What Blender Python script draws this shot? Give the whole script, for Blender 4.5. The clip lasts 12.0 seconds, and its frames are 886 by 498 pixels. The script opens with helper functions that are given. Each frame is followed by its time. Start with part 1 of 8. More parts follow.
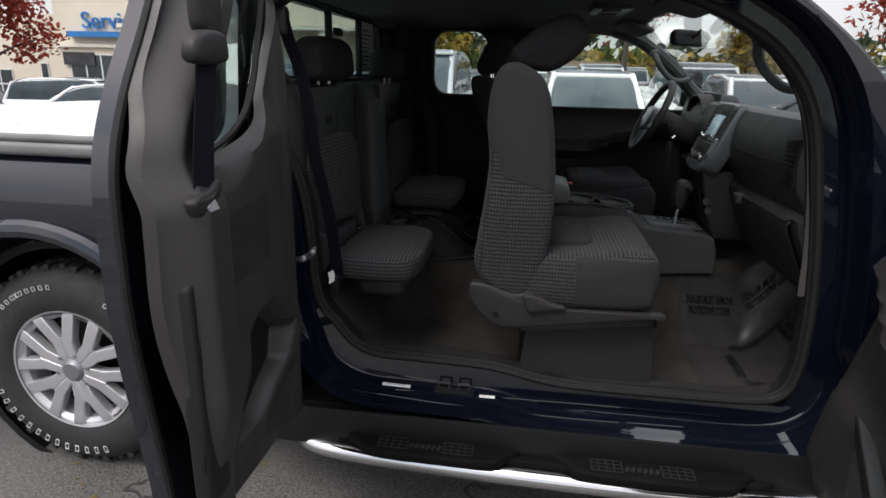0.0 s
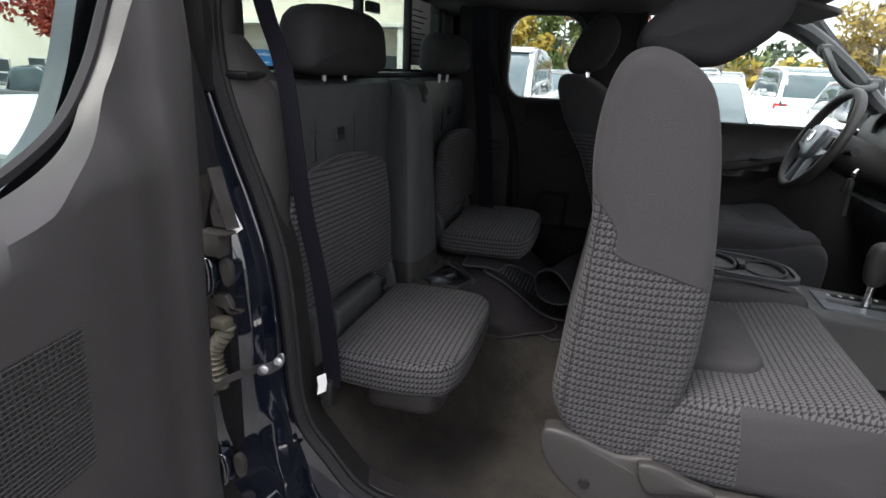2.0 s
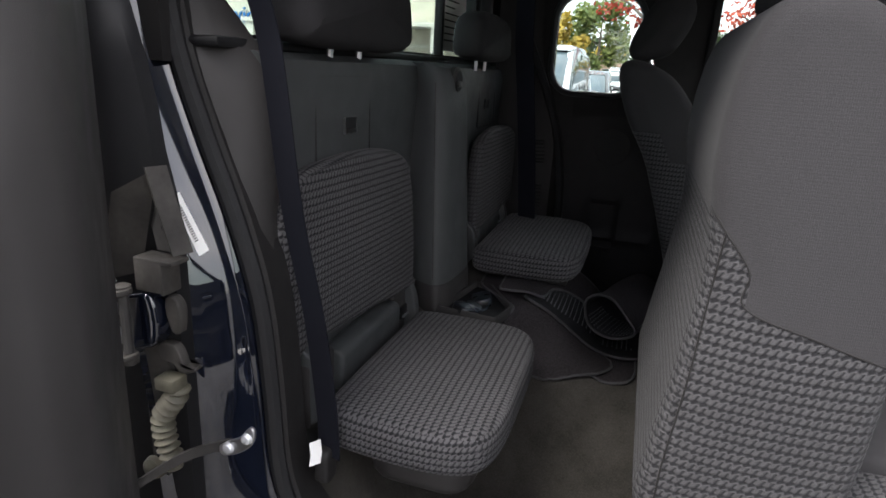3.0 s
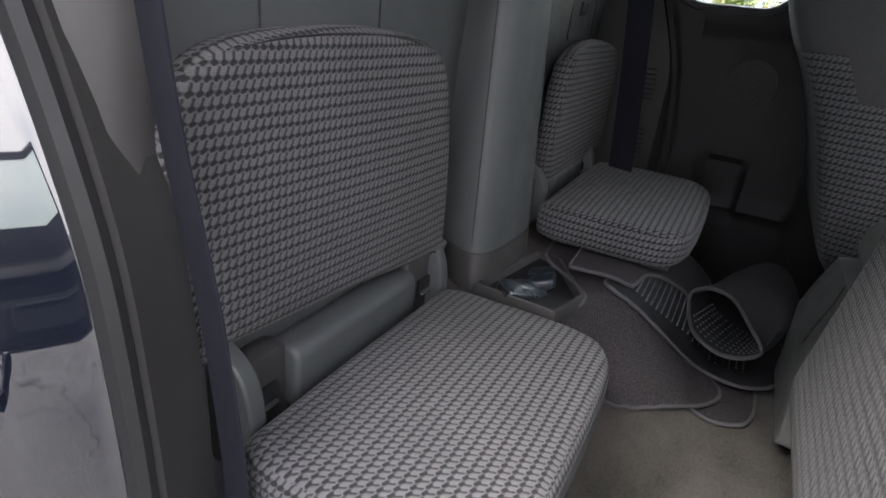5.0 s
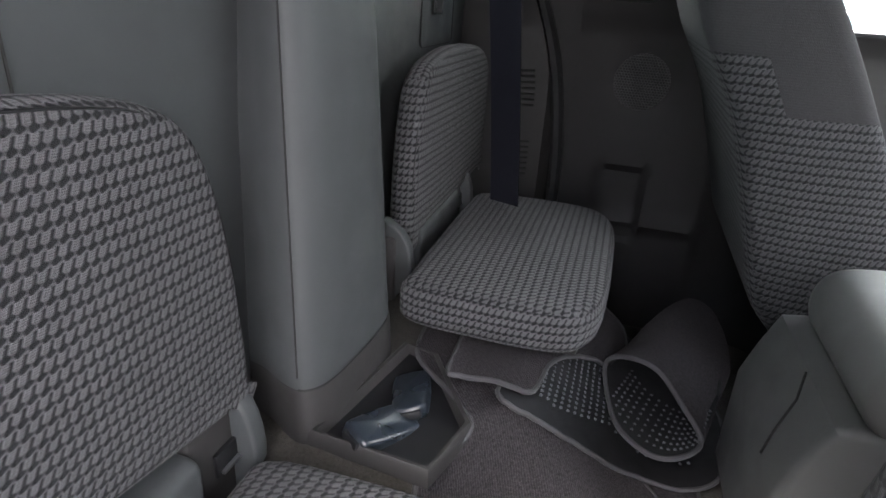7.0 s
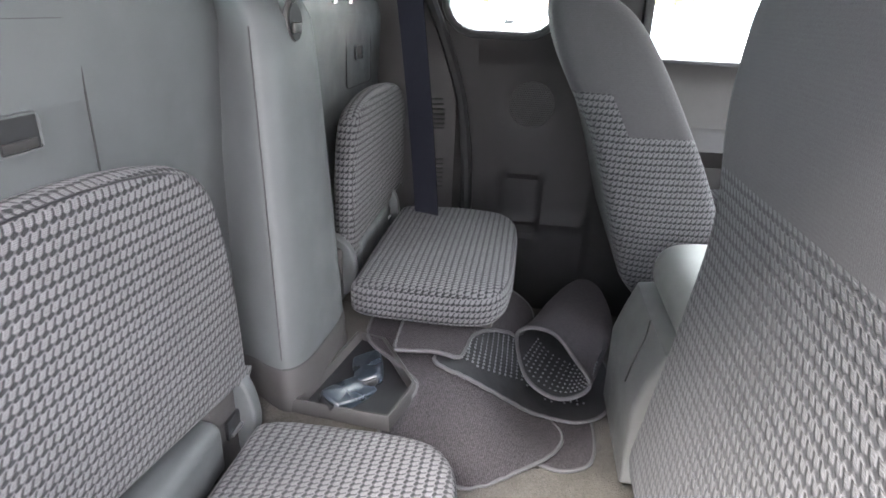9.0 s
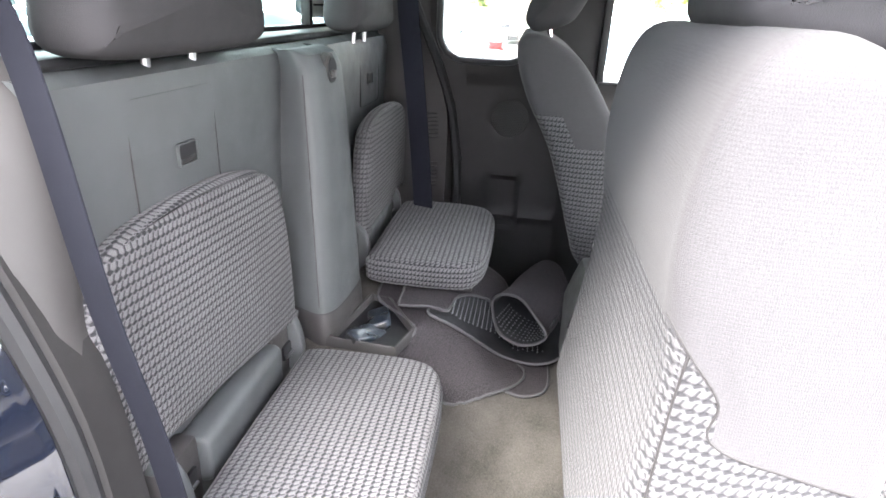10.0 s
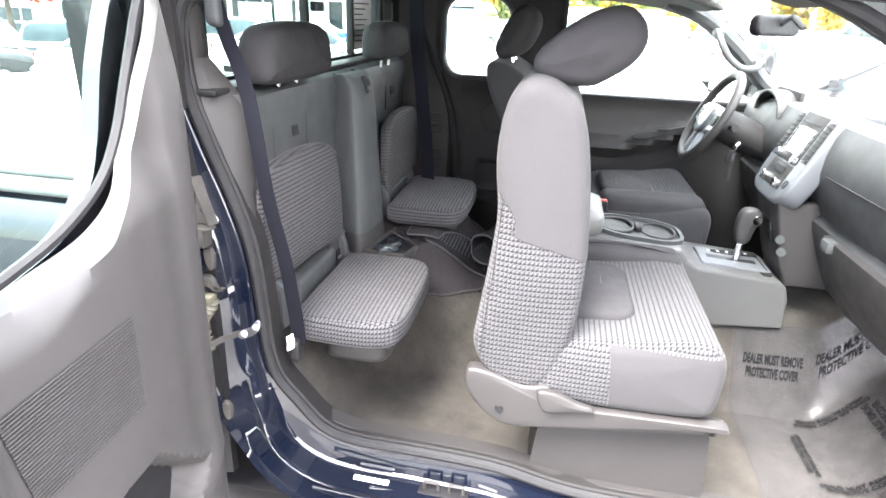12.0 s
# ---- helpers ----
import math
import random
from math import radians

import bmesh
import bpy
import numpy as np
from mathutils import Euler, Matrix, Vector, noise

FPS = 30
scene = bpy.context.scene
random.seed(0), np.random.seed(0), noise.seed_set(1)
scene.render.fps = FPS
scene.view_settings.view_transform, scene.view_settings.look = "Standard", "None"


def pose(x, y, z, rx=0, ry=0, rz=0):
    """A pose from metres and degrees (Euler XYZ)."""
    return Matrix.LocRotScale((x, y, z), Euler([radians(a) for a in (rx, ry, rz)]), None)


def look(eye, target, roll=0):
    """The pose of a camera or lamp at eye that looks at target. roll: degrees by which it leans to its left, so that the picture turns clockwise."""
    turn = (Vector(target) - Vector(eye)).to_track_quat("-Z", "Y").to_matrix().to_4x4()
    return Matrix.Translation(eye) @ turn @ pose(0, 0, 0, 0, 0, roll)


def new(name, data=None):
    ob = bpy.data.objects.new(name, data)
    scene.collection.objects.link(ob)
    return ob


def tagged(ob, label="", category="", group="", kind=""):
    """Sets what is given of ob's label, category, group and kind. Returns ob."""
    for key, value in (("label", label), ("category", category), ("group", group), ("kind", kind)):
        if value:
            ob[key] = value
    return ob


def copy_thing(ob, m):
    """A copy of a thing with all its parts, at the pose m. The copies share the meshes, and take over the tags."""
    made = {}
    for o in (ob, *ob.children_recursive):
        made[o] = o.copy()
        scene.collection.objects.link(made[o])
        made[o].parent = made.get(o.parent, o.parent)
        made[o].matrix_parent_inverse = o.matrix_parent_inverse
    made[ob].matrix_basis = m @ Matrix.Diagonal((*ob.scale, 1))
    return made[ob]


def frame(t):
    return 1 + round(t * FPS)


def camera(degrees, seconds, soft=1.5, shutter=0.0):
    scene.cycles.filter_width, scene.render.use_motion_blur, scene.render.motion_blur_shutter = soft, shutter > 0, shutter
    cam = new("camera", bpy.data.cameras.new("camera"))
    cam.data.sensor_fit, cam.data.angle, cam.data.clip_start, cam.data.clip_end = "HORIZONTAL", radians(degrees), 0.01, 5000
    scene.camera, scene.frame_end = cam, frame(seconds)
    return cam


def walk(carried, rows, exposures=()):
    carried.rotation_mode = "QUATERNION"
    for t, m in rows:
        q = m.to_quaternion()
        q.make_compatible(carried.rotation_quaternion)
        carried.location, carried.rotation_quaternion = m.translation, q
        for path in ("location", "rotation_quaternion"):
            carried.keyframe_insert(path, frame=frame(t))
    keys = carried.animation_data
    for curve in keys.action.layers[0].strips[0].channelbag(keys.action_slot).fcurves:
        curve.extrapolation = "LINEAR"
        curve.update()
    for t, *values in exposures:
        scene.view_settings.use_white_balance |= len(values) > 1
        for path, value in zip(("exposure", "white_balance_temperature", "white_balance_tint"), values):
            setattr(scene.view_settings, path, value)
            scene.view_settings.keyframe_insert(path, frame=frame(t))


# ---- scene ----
cam = camera(74.0, 12.0, soft=1.6)
PATH = [
    (0, (-0.026, -0.007, 1.477), (-0.294, 1.887, 0.893), 1.3),
    (0.5, (-0.077, 0.197, 1.471), (-0.354, 2.092, 0.894), 1.2),
    (1, (-0.11, 0.393, 1.469), (-0.416, 2.282, 0.887), 1.6),
    (1.5, (-0.131, 0.602, 1.471), (-0.516, 2.476, 0.886), 2.4),
    (2, (-0.131, 0.764, 1.46), (-0.625, 2.609, 0.867), 2.6),
    (2.5, (-0.185, 0.918, 1.452), (-0.706, 2.757, 0.862), 2.7),
    (3, (-0.225, 1.056, 1.412), (-0.812, 2.874, 0.819), 3.1),
    (3.5, (-0.220, 1.194, 1.350), (-0.902, 2.977, 0.751), 2.7),
    (3.7, (-0.214, 1.235, 1.352), (-0.927, 2.998, 0.733), 3.0),
    (5.3, (-0.313, 1.527, 1.291), (-1.110, 3.177, 0.490), 6.7),
    (5.5, (-0.305, 1.559, 1.295), (-1.106, 3.208, 0.495), 6.5),
    (6, (-0.330, 1.662, 1.318), (-1.074, 3.332, 0.509), 5.9),
    (6.5, (-0.352, 1.754, 1.327), (-0.988, 3.470, 0.521), 4.9),
    (7, (-0.361, 1.838, 1.326), (-0.855, 3.602, 0.524), 3.8),
    (7.2, (-0.365, 1.863, 1.329), (-0.804, 3.640, 0.522), 3.6),
    (8.8, (-0.337, 1.711, 1.370), (-0.609, 3.551, 0.637), 2.0),
    (9, (-0.331, 1.626, 1.409), (-0.576, 3.457, 0.643), 2.4),
    (9.5, (-0.29, 1.455, 1.468), (-0.53, 3.29, 0.71), 2.5),
    (10, (-0.273, 1.29, 1.506), (-0.507, 3.123, 0.741), 2.8),
    (10.5, (-0.287, 1.078, 1.524), (-0.506, 2.92, 0.776), 3.5),
    (11, (-0.229, 0.876, 1.551), (-0.496, 2.713, 0.806), 3.2),
    (11.5, (-0.124, 0.703, 1.594), (-0.426, 2.532, 0.844), 2.7),
    (12, (-0.04, 0.54, 1.615), (-0.368, 2.365, 0.867), 2.4),
]
EXPOSURES = [(0.0, 0.7), (0.5, 1.25), (1.0, 1.6), (2.0, 2.2), (3.7, 2.55), (5.3, 4.0), (7.2, 4.55), (8.8, 5.65), (9.5, 5.65), (10.5, 5.3), (12.0, 4.95)]
walk(cam, [(t, look(eye, target, roll)) for t, eye, target, roll in PATH], EXPOSURES)

# ---- world, sun ----
world = bpy.data.worlds.new("overcast_sky")
scene.world = world
world.use_nodes = True
wn, wl = world.node_tree.nodes, world.node_tree.links
wn.clear()
w_out, w_bg = wn.new("ShaderNodeOutputWorld"), wn.new("ShaderNodeBackground")
w_sky = wn.new("ShaderNodeTexSky")
w_sky.sky_type, w_sky.sun_disc = "NISHITA", False
w_sky.sun_elevation, w_sky.sun_rotation = radians(58), radians(250)
w_tc, w_noise, w_ramp, w_mix = wn.new("ShaderNodeTexCoord"), wn.new("ShaderNodeTexNoise"), wn.new("ShaderNodeValToRGB"), wn.new("ShaderNodeMix")
w_noise.inputs["Scale"].default_value, w_noise.inputs["Detail"].default_value = 2.2, 6.0
w_ramp.color_ramp.elements[0].position, w_ramp.color_ramp.elements[0].color = 0.40, (0.38, 0.38, 0.38, 1)
w_ramp.color_ramp.elements[1].position, w_ramp.color_ramp.elements[1].color = 0.58, (0.97, 0.97, 0.97, 1)
w_mix.data_type = "RGBA"
w_mix.inputs["B"].default_value = (9.3, 8.95, 9.2, 1)
wl.new(w_tc.outputs["Generated"], w_noise.inputs["Vector"])
wl.new(w_noise.outputs["Fac"], w_ramp.inputs["Fac"])
wl.new(w_ramp.outputs["Color"], w_mix.inputs["Factor"])
wl.new(w_sky.outputs["Color"], w_mix.inputs["A"])
wl.new(w_mix.outputs["Result"], w_bg.inputs["Color"])
# an overcast dome: brighter overhead than at the horizon
w_dir, w_up, w_dome = wn.new("ShaderNodeSeparateXYZ"), wn.new("ShaderNodeMath"), wn.new("ShaderNodeMath")
w_up.operation, w_up.inputs[1].default_value = "MAXIMUM", 0.0
w_dome.operation, w_dome.inputs[1].default_value, w_dome.inputs[2].default_value = "MULTIPLY_ADD", 0.080, 0.060
wl.new(w_tc.outputs["Generated"], w_dir.inputs["Vector"])
wl.new(w_dir.outputs["Z"], w_up.inputs[0])
wl.new(w_up.outputs["Value"], w_dome.inputs[0])
wl.new(w_dome.outputs["Value"], w_bg.inputs["Strength"])
wl.new(w_bg.outputs["Background"], w_out.inputs["Surface"])

sun = new("sun", bpy.data.lights.new("sun", "SUN"))
sun.data.energy, sun.data.angle, sun.data.color = 1.7, radians(28), (1.0, 0.955, 0.91)
sun.matrix_world = look((-4.0, -7.0, 12.0), (0, 0, 0))

# ---- materials ----
def nodes_of(name):
    m = bpy.data.materials.new(name)
    m.use_nodes = True
    return m, m.node_tree.nodes, m.node_tree.links, m.node_tree.nodes["Principled BSDF"]


def math_node(n, l, op, a, b=None):
    x = n.new("ShaderNodeMath")
    x.operation = op
    for i, v in enumerate((a, b)):
        if v is None:
            continue
        if isinstance(v, (int, float)):
            x.inputs[i].default_value = v
        else:
            l.new(v, x.inputs[i])
    return x.outputs[0]


def mixed(n, l, fac, a, b):
    x = n.new("ShaderNodeMix")
    x.data_type = "RGBA"
    for key, v in (("Factor", fac), ("A", a), ("B", b)):
        if isinstance(v, (int, float)):
            x.inputs[key].default_value = v
        elif isinstance(v, tuple):
            x.inputs[key].default_value = (*v, 1)
        else:
            l.new(v, x.inputs[key])
    return x.outputs["Result"]


def noise_of(n, l, vec, scale, detail=4.0, rough=0.55):
    x = n.new("ShaderNodeTexNoise")
    x.inputs["Scale"].default_value, x.inputs["Detail"].default_value, x.inputs["Roughness"].default_value = scale, detail, rough
    l.new(vec, x.inputs["Vector"])
    return x.outputs["Fac"]


def ranged(n, l, v, a, b, c=0.0, d=1.0):
    x = n.new("ShaderNodeMapRange")
    for i, q in enumerate((a, b, c, d)):
        x.inputs[1 + i].default_value = q
    l.new(v, x.inputs[0])
    return x.outputs[0]


def bumped(n, l, bsdf, height, strength, distance, under=None):
    x = n.new("ShaderNodeBump")
    x.inputs["Strength"].default_value, x.inputs["Distance"].default_value = strength, distance
    l.new(height, x.inputs["Height"])
    if under is not None:
        l.new(under, x.inputs["Normal"])
    l.new(x.outputs["Normal"], bsdf.inputs["Normal"])
    return x.outputs["Normal"]


def basic(name, color, rough=0.5, metal=0.0, vary=0.15, grain=900.0, bump=0.15, stain=3.0, coat=0.0, spec=0.5, dist=0.0006):
    """A surface with fine grain relief, broad stains and a little roughness variation."""
    m, n, l, b = nodes_of(name)
    at = n.new("ShaderNodeTexCoord").outputs["Object"]
    broad, fine = noise_of(n, l, at, stain, 5), noise_of(n, l, at, grain, 2)
    dark, light = tuple(c * (1 - vary) for c in color), tuple(min(1, c * (1 + vary)) for c in color)
    l.new(mixed(n, l, ranged(n, l, broad, 0.3, 0.7), dark, light), b.inputs["Base Color"])
    l.new(ranged(n, l, noise_of(n, l, at, stain * 6, 4), 0.3, 0.7, max(0, rough - 0.07), min(1, rough + 0.07)), b.inputs["Roughness"])
    b.inputs["Metallic"].default_value, b.inputs["Coat Weight"].default_value = metal, coat
    b.inputs["Specular IOR Level"].default_value = spec
    if bump:
        bumped(n, l, b, fine, bump, dist)
    return m


def plane_uv(n, l):
    """Two coordinates on the plane that the surface faces most, in metres."""
    co = n.new("ShaderNodeSeparateXYZ")
    l.new(n.new("ShaderNodeTexCoord").outputs["Object"], co.inputs[0])
    no = n.new("ShaderNodeSeparateXYZ")
    l.new(n.new("ShaderNodeTexCoord").outputs["Normal"], no.inputs[0])
    ax, ay, az = (math_node(n, l, "ABSOLUTE", no.outputs[i]) for i in range(3))
    xs = math_node(n, l, "GREATER_THAN", ax, math_node(n, l, "MAXIMUM", ay, az))
    zs = math_node(n, l, "GREATER_THAN", az, math_node(n, l, "MAXIMUM", ax, ay))
    x, y, z = (co.outputs[i] for i in range(3))

    def pick(cond, a, b):
        return math_node(n, l, "ADD", math_node(n, l, "MULTIPLY", cond, a), math_node(n, l, "MULTIPLY", math_node(n, l, "SUBTRACT", 1.0, cond), b))

    u = pick(math_node(n, l, "MAXIMUM", xs, zs), y, x)
    v = pick(zs, x, z)
    return u, v, (x, y, z)


def weave_height(n, l, u, v, pu, pv, slant=0.35):
    """A staggered field of short raised stitches."""
    row = math_node(n, l, "DIVIDE", v, pv)
    line = math_node(n, l, "FLOOR", row)
    across = math_node(n, l, "SUBTRACT", math_node(n, l, "FRACT", row), 0.5)
    col = math_node(n, l, "ADD", math_node(n, l, "DIVIDE", u, pu), math_node(n, l, "MULTIPLY", line, 0.5))
    col = math_node(n, l, "ADD", col, math_node(n, l, "MULTIPLY", across, slant))
    along = math_node(n, l, "SUBTRACT", math_node(n, l, "FRACT", col), 0.5)
    a = ranged(n, l, math_node(n, l, "ABSOLUTE", across), 0.46, 0.26)
    c = ranged(n, l, math_node(n, l, "ABSOLUTE", along), 0.47, 0.28)
    return math_node(n, l, "MULTIPLY", a, c)


def braid_height(n, l, u, v, pu, pv):
    """Rows of slanted stitches made of fine cross threads, parted by slits, with rows of sunk round pits between them."""
    row = math_node(n, l, "DIVIDE", v, pv)
    f = math_node(n, l, "FRACT", row)
    col = math_node(n, l, "DIVIDE", u, pu)
    lean = math_node(n, l, "SUBTRACT", col, math_node(n, l, "MULTIPLY", f, 0.62))
    slit = math_node(n, l, "ABSOLUTE", math_node(n, l, "SUBTRACT", math_node(n, l, "FRACT", lean), 0.5))
    stitch = ranged(n, l, slit, 0.47, 0.24)
    thread = ranged(n, l, math_node(n, l, "SINE", math_node(n, l, "MULTIPLY", row, 44.0)), -1.0, 1.0, 0.82, 1.0)
    loz = math_node(n, l, "ABSOLUTE", math_node(n, l, "SUBTRACT", math_node(n, l, "FRACT", math_node(n, l, "ADD", lean, 0.44)), 0.5))
    mid = math_node(n, l, "ABSOLUTE", math_node(n, l, "SUBTRACT", math_node(n, l, "FRACT", math_node(n, l, "ADD", row, 0.24)), 0.5))
    d = math_node(n, l, "ADD", math_node(n, l, "POWER", math_node(n, l, "DIVIDE", loz, 0.44), 2.0), math_node(n, l, "POWER", math_node(n, l, "DIVIDE", mid, 0.24), 2.0))
    sunk = ranged(n, l, d, 0.45, 1.05, 0.30, 1.0)
    valley = ranged(n, l, mid, 0.05, 0.26, 0.42, 1.0)
    crest = math_node(n, l, "MULTIPLY", math_node(n, l, "ADD", math_node(n, l, "MULTIPLY", stitch, 0.84), 0.16), thread)
    return math_node(n, l, "MULTIPLY", math_node(n, l, "MULTIPLY", crest, valley), sunk)


WOVEN_DARK, WOVEN_LIGHT, PLAIN = (0.013, 0.013, 0.0145), (0.080, 0.078, 0.082), (0.028, 0.0271, 0.0287)


def woven_fabric(name, pu, pv, slant=0.35, zone=None, light=WOVEN_LIGHT, dark=WOVEN_DARK):
    """Upholstery of raised light stitches on a dark ground; zone(n, l, x, y, z) gives where a plain cloth takes over."""
    m, n, l, b = nodes_of(name)
    u, v, (x, y, z) = plane_uv(n, l)
    at = n.new("ShaderNodeTexCoord").outputs["Object"]
    wob = math_node(n, l, "MULTIPLY", math_node(n, l, "SUBTRACT", noise_of(n, l, at, 60.0, 2), 0.5), 0.003)
    braid = braid_height if pu > 0.008 else weave_height
    h = braid(n, l, math_node(n, l, "ADD", u, wob), math_node(n, l, "ADD", v, wob), pu, pv)
    yarn = noise_of(n, l, at, 1400.0, 2)
    broad = ranged(n, l, noise_of(n, l, at, 5.0, 4), 0.3, 0.7, 0.8, 1.1)
    fac = math_node(n, l, "MULTIPLY", ranged(n, l, h, 0.10, 0.80), math_node(n, l, "MULTIPLY", broad, ranged(n, l, yarn, 0.3, 0.7, 0.72, 1.12)))
    col = mixed(n, l, fac, dark, light)
    h = math_node(n, l, "ADD", h, math_node(n, l, "MULTIPLY", yarn, 0.25))
    if zone:
        k = zone(n, l, x, y, z)
        across = math_node(n, l, "SINE", math_node(n, l, "ADD", math_node(n, l, "MULTIPLY", u, 1500.0), math_node(n, l, "MULTIPLY", v, 900.0)))
        along = math_node(n, l, "SINE", math_node(n, l, "SUBTRACT", math_node(n, l, "MULTIPLY", u, 1500.0), math_node(n, l, "MULTIPLY", v, 900.0)))
        mesh = ranged(n, l, math_node(n, l, "MULTIPLY", across, along), -1.0, 1.0)
        grit = ranged(n, l, noise_of(n, l, at, 800.0, 2, 0.6), 0.28, 0.72)
        cloth = math_node(n, l, "ADD", math_node(n, l, "MULTIPLY", mesh, 0.35), math_node(n, l, "MULTIPLY", grit, 0.65))
        plain = mixed(n, l, ranged(n, l, cloth, 0.0, 0.9), tuple(c * 0.74 for c in PLAIN), tuple(c * 1.28 for c in PLAIN))
        col = mixed(n, l, k, col, mixed(n, l, broad, tuple(c * 0.6 for c in PLAIN), plain))
        inv = math_node(n, l, "SUBTRACT", 1.0, k)
        h = math_node(n, l, "ADD", math_node(n, l, "MULTIPLY", h, inv), math_node(n, l, "MULTIPLY", math_node(n, l, "ADD", math_node(n, l, "MULTIPLY", cloth, 0.16), 1.1), k))
    l.new(col, b.inputs["Base Color"])
    b.inputs["Roughness"].default_value = 0.92
    b.inputs["Specular IOR Level"].default_value = 0.12
    b.inputs["Sheen Weight"].default_value = 0.04
    b.inputs["Sheen Roughness"].default_value = 0.5
    bumped(n, l, b, h, 0.75, 0.0022)
    return m


def seatback_zone(n, l, x, y, z):
    edge = math_node(n, l, "SUBTRACT", 1.185, math_node(n, l, "MULTIPLY", math_node(n, l, "ADD", x, 0.1), 0.30))
    side = math_node(n, l, "GREATER_THAN", z, edge)
    rear = math_node(n, l, "LESS_THAN", x, -0.098)
    high = math_node(n, l, "GREATER_THAN", z, math_node(n, l, "SUBTRACT", 1.225, math_node(n, l, "MULTIPLY", math_node(n, l, "ADD", x, 0.1), 1.2)))
    return math_node(n, l, "MAXIMUM", math_node(n, l, "MULTIPLY", side, math_node(n, l, "SUBTRACT", 1.0, rear)), math_node(n, l, "MULTIPLY", high, rear))


def seatback_zone_far(n, l, x, y, z):
    step = ranged(n, l, x, -0.185, -0.145, 0.075, 0.0)
    return math_node(n, l, "GREATER_THAN", math_node(n, l, "SUBTRACT", z, step), 1.198)


def cushion_zone(n, l, x, y, z):
    edge = math_node(n, l, "ADD", 0.135, math_node(n, l, "MULTIPLY", math_node(n, l, "SUBTRACT", 0.93, z), 0.10))
    front = math_node(n, l, "GREATER_THAN", x, edge)
    low = math_node(n, l, "LESS_THAN", z, 0.945)
    inner = math_node(n, l, "GREATER_THAN", math_node(n, l, "ABSOLUTE", math_node(n, l, "SUBTRACT", y, 1.98)), 0.31)
    return math_node(n, l, "MULTIPLY", front, math_node(n, l, "MAXIMUM", low, inner))


def cushion_zone_far(n, l, x, y, z):
    front = math_node(n, l, "GREATER_THAN", x, 0.30)
    low = math_node(n, l, "LESS_THAN", z, 0.972)
    inner = math_node(n, l, "GREATER_THAN", math_node(n, l, "ABSOLUTE", math_node(n, l, "SUBTRACT", y, 3.03)), 0.27)
    return math_node(n, l, "MULTIPLY", front, math_node(n, l, "MAXIMUM", low, inner))


def carpet(name, color, scale=260.0):
    m, n, l, b = nodes_of(name)
    at = n.new("ShaderNodeTexCoord").outputs["Object"]
    pile, broad, mid = noise_of(n, l, at, scale, 3, 0.7), noise_of(n, l, at, 4.0, 5), noise_of(n, l, at, 13.0, 6, 0.65)
    f = math_node(n, l, "ADD", math_node(n, l, "MULTIPLY", pile, 0.45), math_node(n, l, "MULTIPLY", broad, 0.45))
    f = math_node(n, l, "ADD", f, math_node(n, l, "MULTIPLY", mid, 0.5))
    l.new(mixed(n, l, ranged(n, l, f, 0.5, 0.92), tuple(c * 0.42 for c in color), tuple(c * 1.5 for c in color)), b.inputs["Base Color"])
    b.inputs["Roughness"].default_value, b.inputs["Specular IOR Level"].default_value = 0.98, 0.1
    b.inputs["Sheen Weight"].default_value = 0.04
    bumped(n, l, b, math_node(n, l, "ADD", pile, math_node(n, l, "MULTIPLY", mid, 0.5)), 0.9, 0.004)
    return m


def ribbed_carpet(name, color):
    m, n, l, b = nodes_of(name)
    co = n.new("ShaderNodeSeparateXYZ")
    tc = n.new("ShaderNodeTexCoord").outputs["UV"]
    l.new(tc, co.inputs[0])
    at = n.new("ShaderNodeTexCoord").outputs["Object"]
    rib = math_node(n, l, "SINE", math_node(n, l, "MULTIPLY", math_node(n, l, "ADD", co.outputs[0], math_node(n, l, "MULTIPLY", noise_of(n, l, at, 90.0, 2), 0.003)), 1900.0))
    pile = ranged(n, l, noise_of(n, l, at, 330.0, 3, 0.7), 0.28, 0.72)
    f = math_node(n, l, "ADD", ranged(n, l, rib, -1, 1, 0, 0.3), math_node(n, l, "MULTIPLY", pile, 0.7))
    l.new(mixed(n, l, ranged(n, l, f, 0.2, 0.9), tuple(c * 0.4 for c in color), tuple(c * 1.5 for c in color)), b.inputs["Base Color"])
    b.inputs["Roughness"].default_value, b.inputs["Specular IOR Level"].default_value = 0.97, 0.1
    bumped(n, l, b, f, 0.9, 0.003)
    return m


def paint(name, color, flake=0.25):
    m, n, l, b = nodes_of(name)
    at = n.new("ShaderNodeTexCoord").outputs["Object"]
    fl = noise_of(n, l, at, 2500.0, 1)
    l.new(mixed(n, l, ranged(n, l, fl, 0.4, 0.75), color, tuple(min(1, c * 1.6 + 0.004) for c in color)), b.inputs["Base Color"])
    b.inputs["Metallic"].default_value = flake
    b.inputs["Roughness"].default_value = 0.32
    b.inputs["Coat Weight"].default_value = 1.0
    b.inputs["Specular IOR Level"].default_value = 0.05
    b.inputs["Coat Roughness"].default_value = 0.03
    b.inputs["Coat IOR"].default_value = 1.75
    bumped(n, l, b, noise_of(n, l, at, 180.0, 2), 0.03, 0.0005)
    return m


